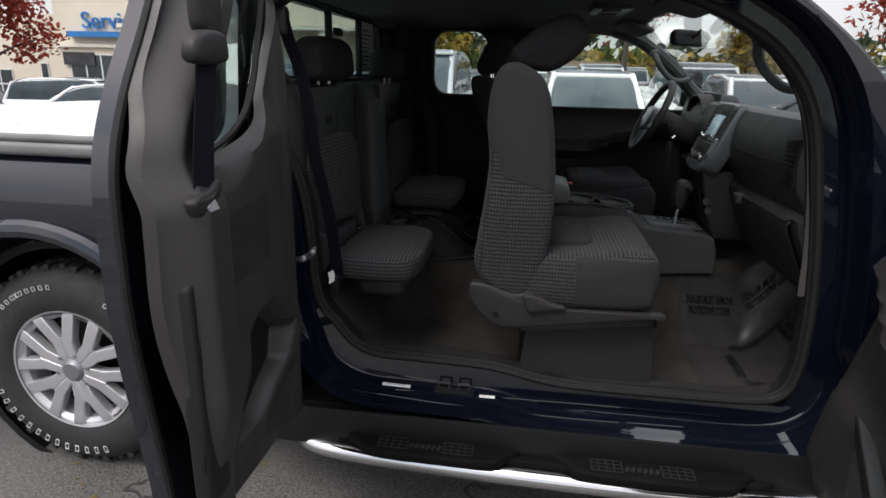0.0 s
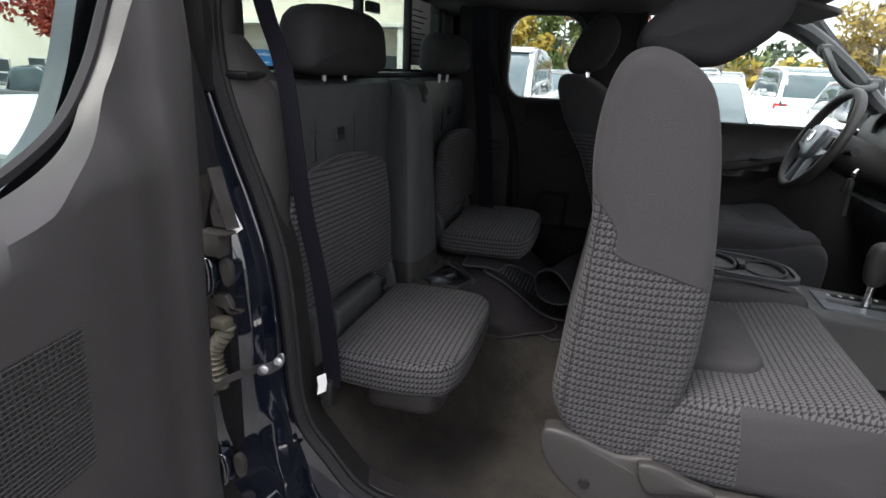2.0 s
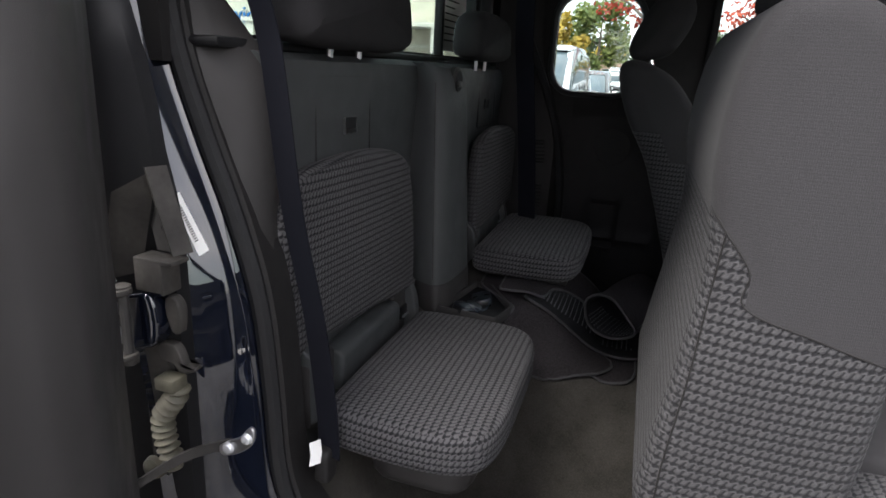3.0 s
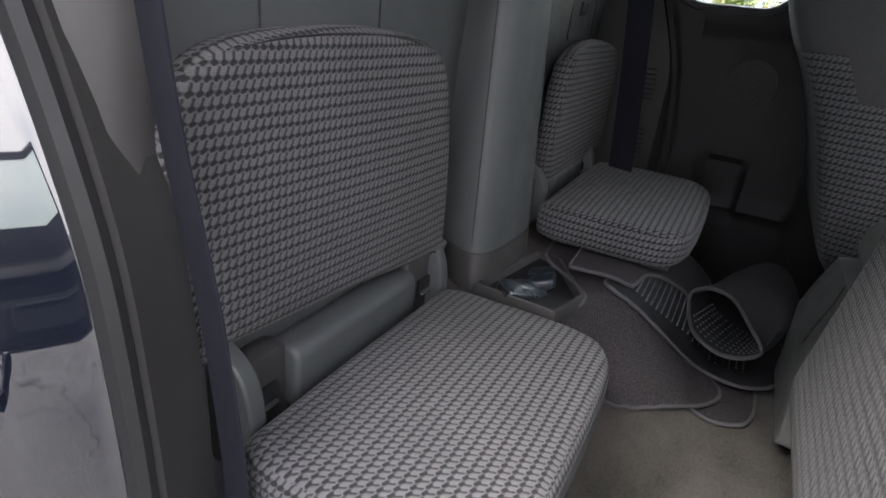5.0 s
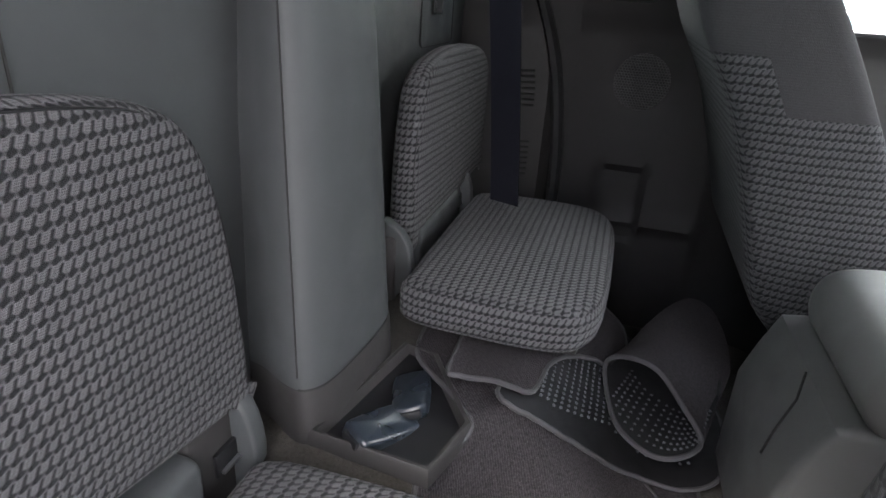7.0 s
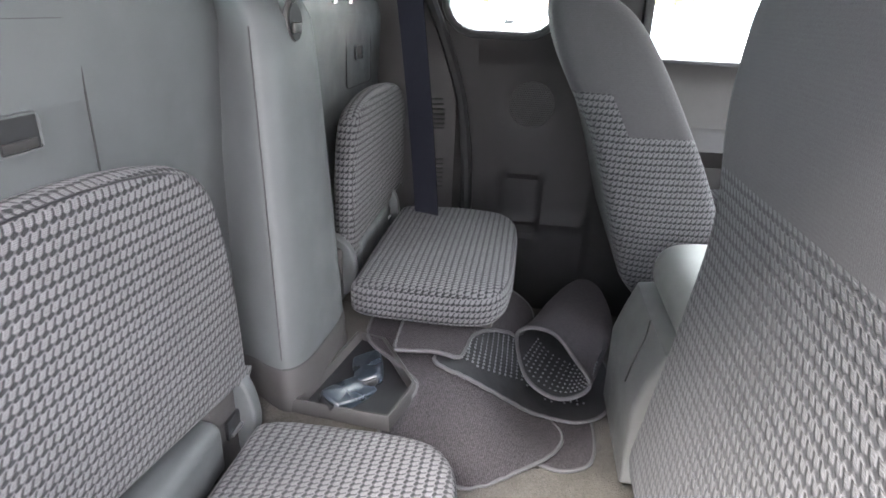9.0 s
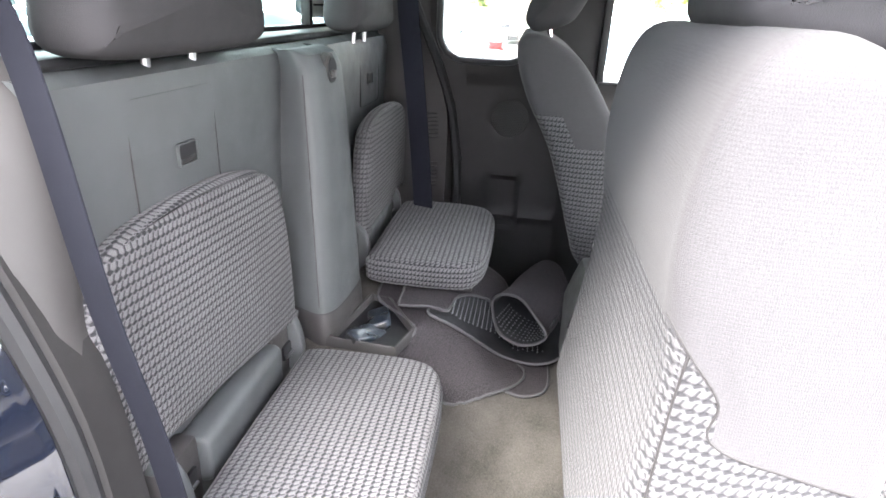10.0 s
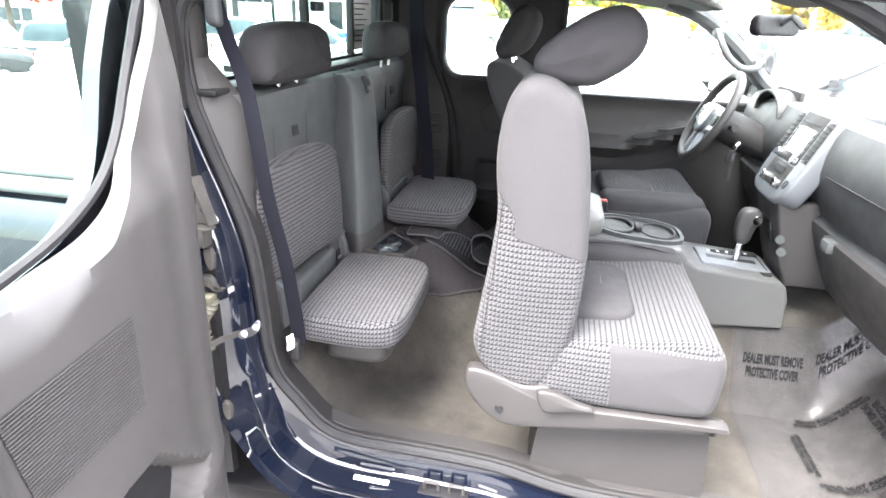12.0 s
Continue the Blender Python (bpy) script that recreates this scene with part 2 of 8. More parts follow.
def pane_glass(name, tint=(0.9, 0.95, 0.93), gloss=0.9):
    m, n, l, b = nodes_of(name)
    n.remove(b)
    out = n["Material Output"]
    tr, gl, mx, lw = n.new("ShaderNodeBsdfTransparent"), n.new("ShaderNodeBsdfGlossy"), n.new("ShaderNodeMixShader"), n.new("ShaderNodeLayerWeight")
    lw.inputs["Blend"].default_value = 0.5
    tr.inputs["Color"].default_value = (*tint, 1)
    gl.inputs["Roughness"].default_value = 0.02
    rise = math_node(n, l, "POWER", lw.outputs["Facing"], 5.0)
    l.new(math_node(n, l, "MULTIPLY", math_node(n, l, "ADD", math_node(n, l, "MULTIPLY", rise, 0.93), 0.035), gloss), mx.inputs[0])
    l.new(tr.outputs[0], mx.inputs[1])
    l.new(gl.outputs[0], mx.inputs[2])
    l.new(mx.outputs[0], out.inputs["Surface"])
    return m


def perforated(name, color, pitch, hole=0.38):
    """Plastic grille: rows of holes set into it."""
    m, n, l, b = nodes_of(name)
    u, v, _ = plane_uv(n, l)
    h = weave_height(n, l, u, v, pitch * 1.15, pitch, 0.0)
    l.new(mixed(n, l, ranged(n, l, h, 0.25, hole + 0.12), color, tuple(c * 0.12 for c in color)), b.inputs["Base Color"])
    b.inputs["Roughness"].default_value = 0.55
    bumped(n, l, b, math_node(n, l, "SUBTRACT", 1.0, h), 0.8, 0.002)
    return m


M = {}
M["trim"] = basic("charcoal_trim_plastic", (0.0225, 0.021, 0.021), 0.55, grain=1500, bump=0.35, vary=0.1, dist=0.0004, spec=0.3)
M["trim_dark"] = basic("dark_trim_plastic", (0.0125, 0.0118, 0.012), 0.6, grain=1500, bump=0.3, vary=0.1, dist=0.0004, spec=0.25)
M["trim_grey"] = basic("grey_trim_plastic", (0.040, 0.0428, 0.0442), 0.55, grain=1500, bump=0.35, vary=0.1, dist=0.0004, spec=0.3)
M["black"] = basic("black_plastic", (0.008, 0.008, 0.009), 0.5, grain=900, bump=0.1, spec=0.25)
M["rubber"] = basic("black_rubber", (0.012, 0.012, 0.013), 0.65, grain=700, bump=0.2, spec=0.3)
M["belt"] = basic("seatbelt_webbing", (0.010, 0.0105, 0.0145), 0.85, grain=1200, bump=0.4, spec=0.04)
M["lid"] = basic("pale_armrest_vinyl", (0.115, 0.114, 0.110), 0.5, grain=900, bump=0.3, vary=0.08, spec=0.4)
M["dash"] = basic("dashboard_plastic", (0.026, 0.0272, 0.029), 0.5, grain=1300, bump=0.4, vary=0.1, dist=0.0004, spec=0.3)
M["headliner"] = basic("headliner_cloth", (0.095, 0.091, 0.088), 0.95, grain=700, bump=0.5, spec=0.1)
M["carpet"] = carpet("tan_grey_carpet", (0.042, 0.0385, 0.034))
M["mat"] = ribbed_carpet("ribbed_mat_carpet", (0.036, 0.0322, 0.0347))
M["mat_edge"] = basic("mat_binding", (0.036, 0.0345, 0.037), 0.8, grain=600, bump=0.5)
M["mat_rubber"] = basic("mat_rubber_back", (0.009, 0.009, 0.010), 0.7, grain=500, bump=0.2, spec=0.2)
M["paint"] = paint("dark_blue_paint", (0.0016, 0.0029, 0.0076), 0.0)
M["steel"] = basic("bare_steel", (0.42, 0.42, 0.43), 0.35, metal=1.0, grain=300, bump=0.1)
M["dark_steel"] = basic("dirty_steel", (0.040, 0.038, 0.037), 0.5, metal=0.3, grain=300, bump=0.3, vary=0.35, stain=20)
M["chrome"] = basic("chrome", (0.75, 0.75, 0.76), 0.08, metal=1.0, grain=40, bump=0.01, vary=0.03)
M["silver"] = basic("silver_paint_plastic", (0.24, 0.25, 0.265), 0.36, metal=0.6, grain=800, bump=0.05)
M["door_trim"] = basic("door_lining_plastic", (0.030, 0.028, 0.0275), 0.48, grain=1500, bump=0.35, vary=0.1, dist=0.0004, spec=0.5)
M["deck"] = basic("black_step_plastic", (0.0055, 0.0055, 0.006), 0.75, grain=500, bump=0.3, vary=0.25, stain=18, spec=0.1)
M["rib"] = basic("worn_rubber_rib", (0.020, 0.020, 0.021), 0.6, grain=700, bump=0.2, spec=0.3)
M["grime"] = basic("dusty_primer_metal", (0.034, 0.031, 0.028), 0.7, metal=0.1, grain=250, bump=0.35, vary=0.4, stain=22)
M["conduit"] = basic("tan_rubber_conduit", (0.075, 0.069, 0.050), 0.65, grain=300, bump=0.2, vary=0.3, stain=40)
M["alloy"] = basic("painted_alloy", (0.55, 0.55, 0.57), 0.35, metal=0.65, grain=300, bump=0.05)
M["tyre"] = basic("tyre_rubber", (0.020, 0.020, 0.021), 0.75, grain=200, bump=0.3, vary=0.3, stain=14)
M["white_rubber"] = basic("white_tyre_letter", (0.55, 0.55, 0.53), 0.7)
M["label_white"] = basic("white_label_paper", (0.82, 0.82, 0.80), 0.6, bump=0.0, vary=0.03)
M["ink"] = basic("dark_ink", (0.006, 0.006, 0.007), 0.8, bump=0.0, spec=0.1)
M["tongue"] = basic("plated_steel", (0.70, 0.71, 0.73), 0.38, metal=0.55, bump=0.02)
M["screen"] = basic("display_glass", (0.35, 0.48, 0.58), 0.12, bump=0.0, vary=0.5, stain=30)
M["red"] = basic("red_plastic", (0.45, 0.03, 0.03), 0.4)
M["buckle"] = basic("grey_buckle_plastic", (0.012, 0.016, 0.022), 0.3)
M["panel"] = basic("satin_silver_plastic", (0.10, 0.105, 0.115), 0.38, metal=0.4, grain=800, bump=0.05)
M["console"] = basic("pale_console_plastic", (0.068, 0.068, 0.067), 0.5, grain=1500, bump=0.35, vary=0.1, dist=0.0004, spec=0.4)
M["glass"] = pane_glass("window_glass")
M["glass_dark"] = pane_glass("tinted_glass", (0.62, 0.70, 0.68))
M["vinyl"] = basic("pale_tonneau_vinyl", (0.60, 0.62, 0.62), 0.33, grain=500, bump=0.1, vary=0.06)
M["rail"] = basic("bed_rail_plastic", (0.16, 0.165, 0.165), 0.4, grain=900, bump=0.2)
M["grille"] = perforated("speaker_grille_plastic", (0.03, 0.029, 0.029), 0.0058)
# same fabric as the jump seats, stitches darkened to offset brighter door light
FRONT_DIMMED = (0.060, 0.0587, 0.0613)
M["w_front"] = woven_fabric("woven_seatback_fabric", 0.0092, 0.0122, 0.55, seatback_zone, FRONT_DIMMED)
M["w_far"] = woven_fabric("woven_driver_fabric", 0.0092, 0.0122, 0.55, seatback_zone_far, FRONT_DIMMED)
M["w_cush"] = woven_fabric("woven_cushion_fabric", 0.0092, 0.0122, 0.55, cushion_zone, FRONT_DIMMED)
M["w_cush_far"] = woven_fabric("woven_driver_cushion_fabric", 0.0092, 0.0122, 0.55, cushion_zone_far, FRONT_DIMMED)
M["w_jump"] = woven_fabric("woven_jump_seat_fabric", 0.0092, 0.0122, 0.6)
M["cloth"] = basic("plain_grey_cloth", PLAIN, 0.92, grain=800, bump=0.5, vary=0.12, stain=6.0, spec=0.12, dist=0.0008)

# ---- mesh tools ----
from mathutils.bvhtree import BVHTree
AXES3 = {"x": (1, 2, 0), "y": (0, 2, 1), "z": (0, 1, 2)}


def place3(axis, a, b, c):
    """A point from two coordinates in the plane across an axis and the one along it: x: (y, z), y: (x, z), z: (x, y)."""
    p = [0.0, 0.0, 0.0]
    i, j, k = AXES3[axis]
    p[i], p[j], p[k] = a, b, c
    return Vector(p)


def part(name, bm, material, parent=None, label="", sharp=0.6):
    """Links a bmesh as one mesh object, smooth but for its sharp edges."""
    bmesh.ops.recalc_face_normals(bm, faces=bm.faces)
    for f in bm.faces:
        f.smooth = True
    for e in bm.edges:
        if len(e.link_faces) == 2 and e.calc_face_angle(0) > sharp:
            e.smooth = False
    me = bpy.data.meshes.new(name)
    bm.to_mesh(me)
    bm.free()
    me.materials.append(M[material] if isinstance(material, str) else material)
    ob = new(name, me)
    if parent is not None:
        ob.parent = parent
        ob.matrix_parent_inverse = parent.matrix_basis.inverted()
    if label:
        ob["label"] = label
    return ob


def empty(name, at, label, category, group="", kind=""):
    ob = new(name)
    ob.location = at
    return tagged(ob, label, category, group, kind)


def structure(name, bm, material, label, category, sharp=0.6):
    return tagged(part(name, bm, material, None, "", sharp), label, category, kind="structure")


def thing(name, bm, material, label, category, group="", sharp=0.6):
    return tagged(part(name, bm, material, None, "", sharp), label, category, group)


def curve2(pts, per=6, closed=True):
    """A smooth line through 2D or 3D points."""
    p = [Vector(q) for q in pts]
    n, out = len(p), []
    for i in range(n if closed else n - 1):
        a, b, c, d = (p[(i + k) % n] if closed else p[min(max(i + k, 0), n - 1)] for k in (-1, 0, 1, 2))
        for s in range(per):
            t = s / per
            out.append(0.5 * ((2 * b) + (c - a) * t + (2 * a - 5 * b + 4 * c - d) * t * t + (3 * b - a - 3 * c + d) * t ** 3))
    if not closed:
        out.append(p[-1])
    return out


def rounded(x0, y0, x1, y1, r, seg=4):
    r = min(r, abs(x1 - x0) / 2 - 1e-5, abs(y1 - y0) / 2 - 1e-5)
    out = []
    for cx, cy, a in ((x1 - r, y1 - r, 0), (x0 + r, y1 - r, 90), (x0 + r, y0 + r, 180), (x1 - r, y0 + r, 270)):
        for i in range(seg + 1):
            q = radians(a + 90 * i / seg)
            out.append(Vector((cx + r * math.cos(q), cy + r * math.sin(q))))
    return out


def inset(ring, d):
    """A closed 2D ring moved inwards by d."""
    n = len(ring)
    area = sum(ring[i].x * ring[(i + 1) % n].y - ring[(i + 1) % n].x * ring[i].y for i in range(n))
    s = 1 if area > 0 else -1
    out = []
    for i in range(n):
        t = (ring[(i + 1) % n] - ring[i - 1])
        if t.length < 1e-9:
            out.append(ring[i].copy())
            continue
        t.normalize()
        out.append(ring[i] + Vector((-t.y, t.x)) * d * s)
    return out


def skin(bm, rings, closed=True, cap0=False, cap1=False):
    vs = [[bm.verts.new(p) for p in r] for r in rings]
    for a, b in zip(vs, vs[1:]):
        n = len(a)
        for i in range(n if closed else n - 1):
            j = (i + 1) % n
            bm.faces.new((a[i], a[j], b[j], b[i]))
    for flag, r in ((cap0, vs[0]), (cap1, vs[-1])):
        if flag:
            bm.faces.new(r)
    return vs


def pillow(bm, outline, axis, c0, c1, r, crown=0.0, steps=4, flat0=False):
    """A soft block: a 2D outline along an axis from c0 to c1, edges rounded by r, faces domed by crown."""
    ring = [Vector(p[:2]) for p in outline]
    mid = sum(ring, Vector((0, 0))) / len(ring)
    s = 1 if c1 > c0 else -1
    rings = []
    rows = []
    for end in (0, 1):
        part_rows = []
        rr = 0.001 if (flat0 and end == 0) else r
        cr = 0.0 if (flat0 and end == 0) else crown
        for k in (0.0, 0.35, 0.7, 1.0):
            inner = inset(ring, rr)
            part_rows.append(([mid + (p - mid) * max(k, 0.02) for p in inner], -cr * (1 - k * k)))
        for i in range(1, steps + 1):
            a = radians(90 * i / steps)
            part_rows.append((inset(ring, rr * (1 - math.sin(a))), rr * (1 - math.cos(a))))
        rows.append(part_rows)
    for pts, d in rows[0]:
        rings.append([place3(axis, p.x, p.y, c0 + s * d) for p in pts])
    for pts, d in reversed(rows[1]):
        rings.append([place3(axis, p.x, p.y, c1 - s * d) for p in pts])
    skin(bm, rings, True, True, True)
    return bm


def block(bm, lo, hi, r=0.005, seg=2):
    """A box with rounded edges."""
    m = Matrix.Translation([(a + b) / 2 for a, b in zip(lo, hi)]) @ Matrix.Diagonal([abs(b - a) for a, b in zip(lo, hi)] + [1])
    made = bmesh.ops.create_cube(bm, size=1, matrix=m)["verts"]
    if r > 0:
        bmesh.ops.bevel(bm, geom=list({e for v in made for e in v.link_edges}), offset=min(r, min(abs(b - a) for a, b in zip(lo, hi)) * 0.45), segments=seg, affect="EDGES", profile=0.5)
    return bm


def tube(bm, path, radius, seg=10, closed=False, squash=1.0):
    """A round bar along a 3D line; radius may change along it."""
    p = [Vector(q) for q in path]
    n = len(p)
    up = Vector((0, 0, 1))
    rings = []
    side = None
    for i in range(n):
        t = (p[(i + 1) % n] - p[i - 1]) if closed else (p[min(i + 1, n - 1)] - p[max(i - 1, 0)])
        t.normalize()
        if side is None:
            side = t.cross(up) if abs(t.z) < 0.95 else t.cross(Vector((1, 0, 0)))
        side = (side - t * side.dot(t)).normalized()
        nor = t.cross(side)
        rad = radius[i] if isinstance(radius, (list, tuple)) else radius
        rings.append([p[i] + (side * math.cos(a) + nor * math.sin(a) * squash) * rad for a in (2 * math.pi * k / seg for k in range(seg))])
    if closed:
        rings.append(rings[0])
    skin(bm, rings, True, not closed, not closed)
    if closed:
        bmesh.ops.remove_doubles(bm, verts=bm.verts, dist=1e-6)
    return bm


def ribbon(bm, path, across, thick):
    """A flat strap along a 3D line. across: half its width, as a vector or one for each point."""
    p = [Vector(q) for q in path]
    rings = []
    for i in range(len(p)):
        t = (p[min(i + 1, len(p) - 1)] - p[max(i - 1, 0)]).normalized()
        w = Vector(across[i] if isinstance(across, list) else across)
        n = t.cross(w).normalized() * thick / 2
        rings.append([p[i] - w - n, p[i] + w - n, p[i] + w + n, p[i] - w + n])
    skin(bm, rings, True, True, True)
    return bm


def lathe(bm, profile, centre, axis, seg=32):
    """A turned shape: profile of (radius, along)."""
    c = Vector(centre)
    rings = []
    for r, d in profile:
        rings.append([c + place3(axis, r * math.cos(a), r * math.sin(a), d) for a in (2 * math.pi * k / seg for k in range(seg))])
    skin(bm, rings, True, profile[0][0] < 0.001, profile[-1][0] < 0.001)
    return bm


def sheet(bm, outline, holes, axis, c0, c1):
    """A flat plate with openings, between c0 and c1 along an axis."""
    loops = [[Vector(p[:2]) for p in outline]] + [[Vector(p[:2]) for p in h] for h in holes]
    flat = bmesh.new()
    for ring in loops:
        vs = [flat.verts.new((p.x, p.y, 0)) for p in ring]
        for i in range(len(vs)):
            flat.edges.new((vs[i], vs[(i + 1) % len(vs)]))
    bmesh.ops.triangle_fill(flat, edges=flat.edges[:], use_beauty=True)
    flat.verts.index_update()
    top = [bm.verts.new(place3(axis, v.co.x, v.co.y, c0)) for v in flat.verts]
    low = [bm.verts.new(place3(axis, v.co.x, v.co.y, c1)) for v in flat.verts]
    for f in flat.faces:
        ids = [v.index for v in f.verts]
        bm.faces.new([top[i] for i in ids])
        bm.faces.new([low[i] for i in reversed(ids)])
    for e in flat.edges:
        if len(e.link_faces) == 1:
            a, b = (v.index for v in e.verts)
            bm.faces.new((top[a], top[b], low[b], low[a]))
    flat.free()
    return bm


def smoothstep(a, b, x):
    t = min(1.0, max(0.0, (x - a) / (b - a)))
    return t * t * (3 - 2 * t)


MID = 2.53  # the truck's centre line


def mirror_y(bm):
    for v in bm.verts:
        v.co.y = 2 * MID - v.co.y
    return bm


def surface_of(ob):
    me = ob.data
    m = ob.matrix_local if ob.parent is None else ob.parent.matrix_basis @ ob.matrix_parent_inverse @ ob.matrix_basis
    return BVHTree.FromPolygons([m @ v.co for v in me.vertices], [p.vertices[:] for p in me.polygons])


def stuck(tree, origin, way, lift=0.0):
    """The point at which a line first meets a surface."""
    at, nor, _, _ = tree.ray_cast(Vector(origin), Vector(way).normalized())
    return at - Vector(way).normalized() * lift if at else Vector(origin)


def words(text, size, depth=0.0006, bold=0.0):
    """Raised letters as a bmesh, centred, in the x-y plane."""
    cu = bpy.data.curves.new("letters", "FONT")
    cu.body, cu.size, cu.extrude, cu.align_x, cu.align_y = text, size, depth, "CENTER", "CENTER"
    cu.offset = bold
    ob = new("letters", cu)
    dg = bpy.context.evaluated_depsgraph_get()
    me = ob.evaluated_get(dg).to_mesh()
    bm = bmesh.new()
    bm.from_mesh(me)
    ob.evaluated_get(dg).to_mesh_clear()
    bpy.data.objects.remove(ob)
    bpy.data.curves.remove(cu)
    return bm

# ---- ground ----
def ground_z(x, y):
    """Level round the truck, falling gently away behind it."""
    return 0.03 - 0.075 * (smoothstep(2.2, 5.0, -x) * 0.5 + max(0.0, min(-x, 14) - 3.6)) * (1 if x < -2.2 else 0) - 0.02 * max(0.0, -x - 14)


bm = bmesh.new()
LINES = [-400, -200, -100, -60, -40, -30, -24, -20, -17, -14, -12, -10, -8, -6.5, -5.5, -4.5, -3.7, -3, -2.4, -1.8, 0, 2, 5, 10, 20, 50, 100, 200, 400]
skin(bm, [[Vector((x, y, ground_z(x, y))) for y in LINES] for x in LINES], False)
asphalt, an, al, ab = nodes_of("worn_asphalt")
at = an.new("ShaderNodeTexCoord").outputs["Object"]
stones, patch, crack = noise_of(an, al, at, 105.0, 4, 0.85), noise_of(an, al, at, 1.2, 6), an.new("ShaderNodeTexVoronoi")
crack.feature = "DISTANCE_TO_EDGE"
crack.inputs["Scale"].default_value = 1.1
warp = an.new("ShaderNodeTexNoise")
warp.inputs["Scale"].default_value = 3.0
al.new(at, warp.inputs["Vector"])
shift = an.new("ShaderNodeVectorMath")
shift.operation = "MULTIPLY_ADD"
shift.inputs[1].default_value = (0.5, 0.5, 0.5)
al.new(warp.outputs["Color"], shift.inputs[0])
al.new(at, shift.inputs[2])
al.new(shift.outputs[0], crack.inputs["Vector"])
line = ranged(an, al, crack.outputs["Distance"], 0.0, 0.009, 1.0, 0.0)
col = mixed(an, al, ranged(an, al, stones, 0.38, 0.68), (0.014, 0.0138, 0.0135), (0.21, 0.203, 0.196))
col = mixed(an, al, math_node(an, al, "MULTIPLY", ranged(an, al, patch, 0.45, 0.7), 0.5), col, (0.16, 0.155, 0.15))
al.new(mixed(an, al, line, col, (0.012, 0.012, 0.012)), ab.inputs["Base Color"])
al.new(ranged(an, al, noise_of(an, al, at, 2.4, 4), 0.4, 0.65, 0.45, 0.92), ab.inputs["Roughness"])
bumped(an, al, ab, math_node(an, al, "SUBTRACT", stones, line), 0.7, 0.006)
structure("ground", bm, asphalt, "worn grey cracked asphalt of a car park", "ground")

# ---- cab: door opening on the near side ----
OPENING = [(-0.63, 0.66), (-0.56, 0.585), (-0.47, 0.556), (-0.30, 0.553), (-0.10, 0.545), (0.05, 0.515), (0.18, 0.503), (0.45, 0.503), (0.70, 0.508),
           (0.79, 0.535), (0.825, 0.61), (0.83, 0.75), (0.82, 0.90), (0.80, 1.05), (0.775, 1.19), (0.745, 1.33), (0.70, 1.44), (0.62, 1.54), (0.52, 1.61),
           (0.38, 1.672), (0.20, 1.708), (-0.10, 1.72), (-0.45, 1.72), (-0.69, 1.70), (-0.815, 1.63), (-0.845, 1.53), (-0.835, 1.42), (-0.80, 1.31),
           (-0.755, 1.19), (-0.722, 1.07), (-0.708, 0.93), (-0.70, 0.80), (-0.678, 0.72)]
O_RING = [Vector(p) for p in curve2(OPENING, 4)]


def widen(p, i, amount, spread):
    """How far the painted jamb spreads from the opening at a point: wide below, little along the rear pillar."""
    low = smoothstep(0.75, 0.58, p.y)
    back = smoothstep(-0.5, -0.62, p.x) * (1 - low)
    return amount * (low * 1.0 + (1 - low - back) * 0.55) + back * spread


def jamb_ring(amount, y, spread=0.084):
    outer = inset(O_RING, -1.0)
    return [Vector(((p + (q - p) * widen(p, i, amount, spread)).x, y, (p + (q - p) * widen(p, i, amount, spread)).y)) for i, (p, q) in enumerate(zip(O_RING, outer))]


cab = empty("pickup_cab", (0, MID, 0.45), "dark blue pickup truck cab with both near doors open", "truck cab", kind="structure")
bm = bmesh.new()
skin(bm, [jamb_ring(a, y, s) for a, y, s in ((0.0, 1.745, 0.0), (0.004, 1.73, 0.002), (0.075, 1.722, 0.010), (0.083, 1.71, 0.016), (0.088, 1.665, 0.036), (0.095, 1.65, 0.046),
                                            (0.098, 1.642, 0.053), (0.102, 1.61, 0.068), (0.105, 1.60, 0.075), (0.110, 1.585, 0.084))])
part("door_jamb", bm, "paint", cab, "dark blue painted door opening frame")
bm = bmesh.new()
tube(bm, [Vector((p.x, 1.728, p.y)) for p in inset(O_RING, 0.004)], 0.013, 8, True)
part("door_seal", bm, "rubber", cab, "black rubber weatherstrip round the opening")
bm = bmesh.new()
lip = inset(O_RING, 0.018)
skin(bm, [[Vector((p.x, 1.735, p.y)) for p in inset(O_RING, 0.006)], [Vector((p.x, 1.742, p.y)) for p in lip], [Vector((p.x, 1.80, p.y)) for p in inset(O_RING, 0.012)], [Vector((p.x, 1.80, p.y)) for p in inset(O_RING, -0.02)]])
part("opening_trim", bm, "trim_dark", cab)

# pressed ridges along the sill
for ridge in ([(-0.55, 1.633, 0.474), (-0.36, 1.640, 0.457), (-0.18, 1.640, 0.449), (0.14, 1.677, 0.420), (0.66, 1.691, 0.422)], [(-0.41, 1.670, 0.467), (-0.04, 1.711, 0.451), (0.32, 1.724, 0.449), (0.62, 1.724, 0.451)]):
    bm = bmesh.new()
    tube(bm, curve2(ridge, 8, False), 0.0035, 8)
    part("sill_ridge", bm, "paint", cab)

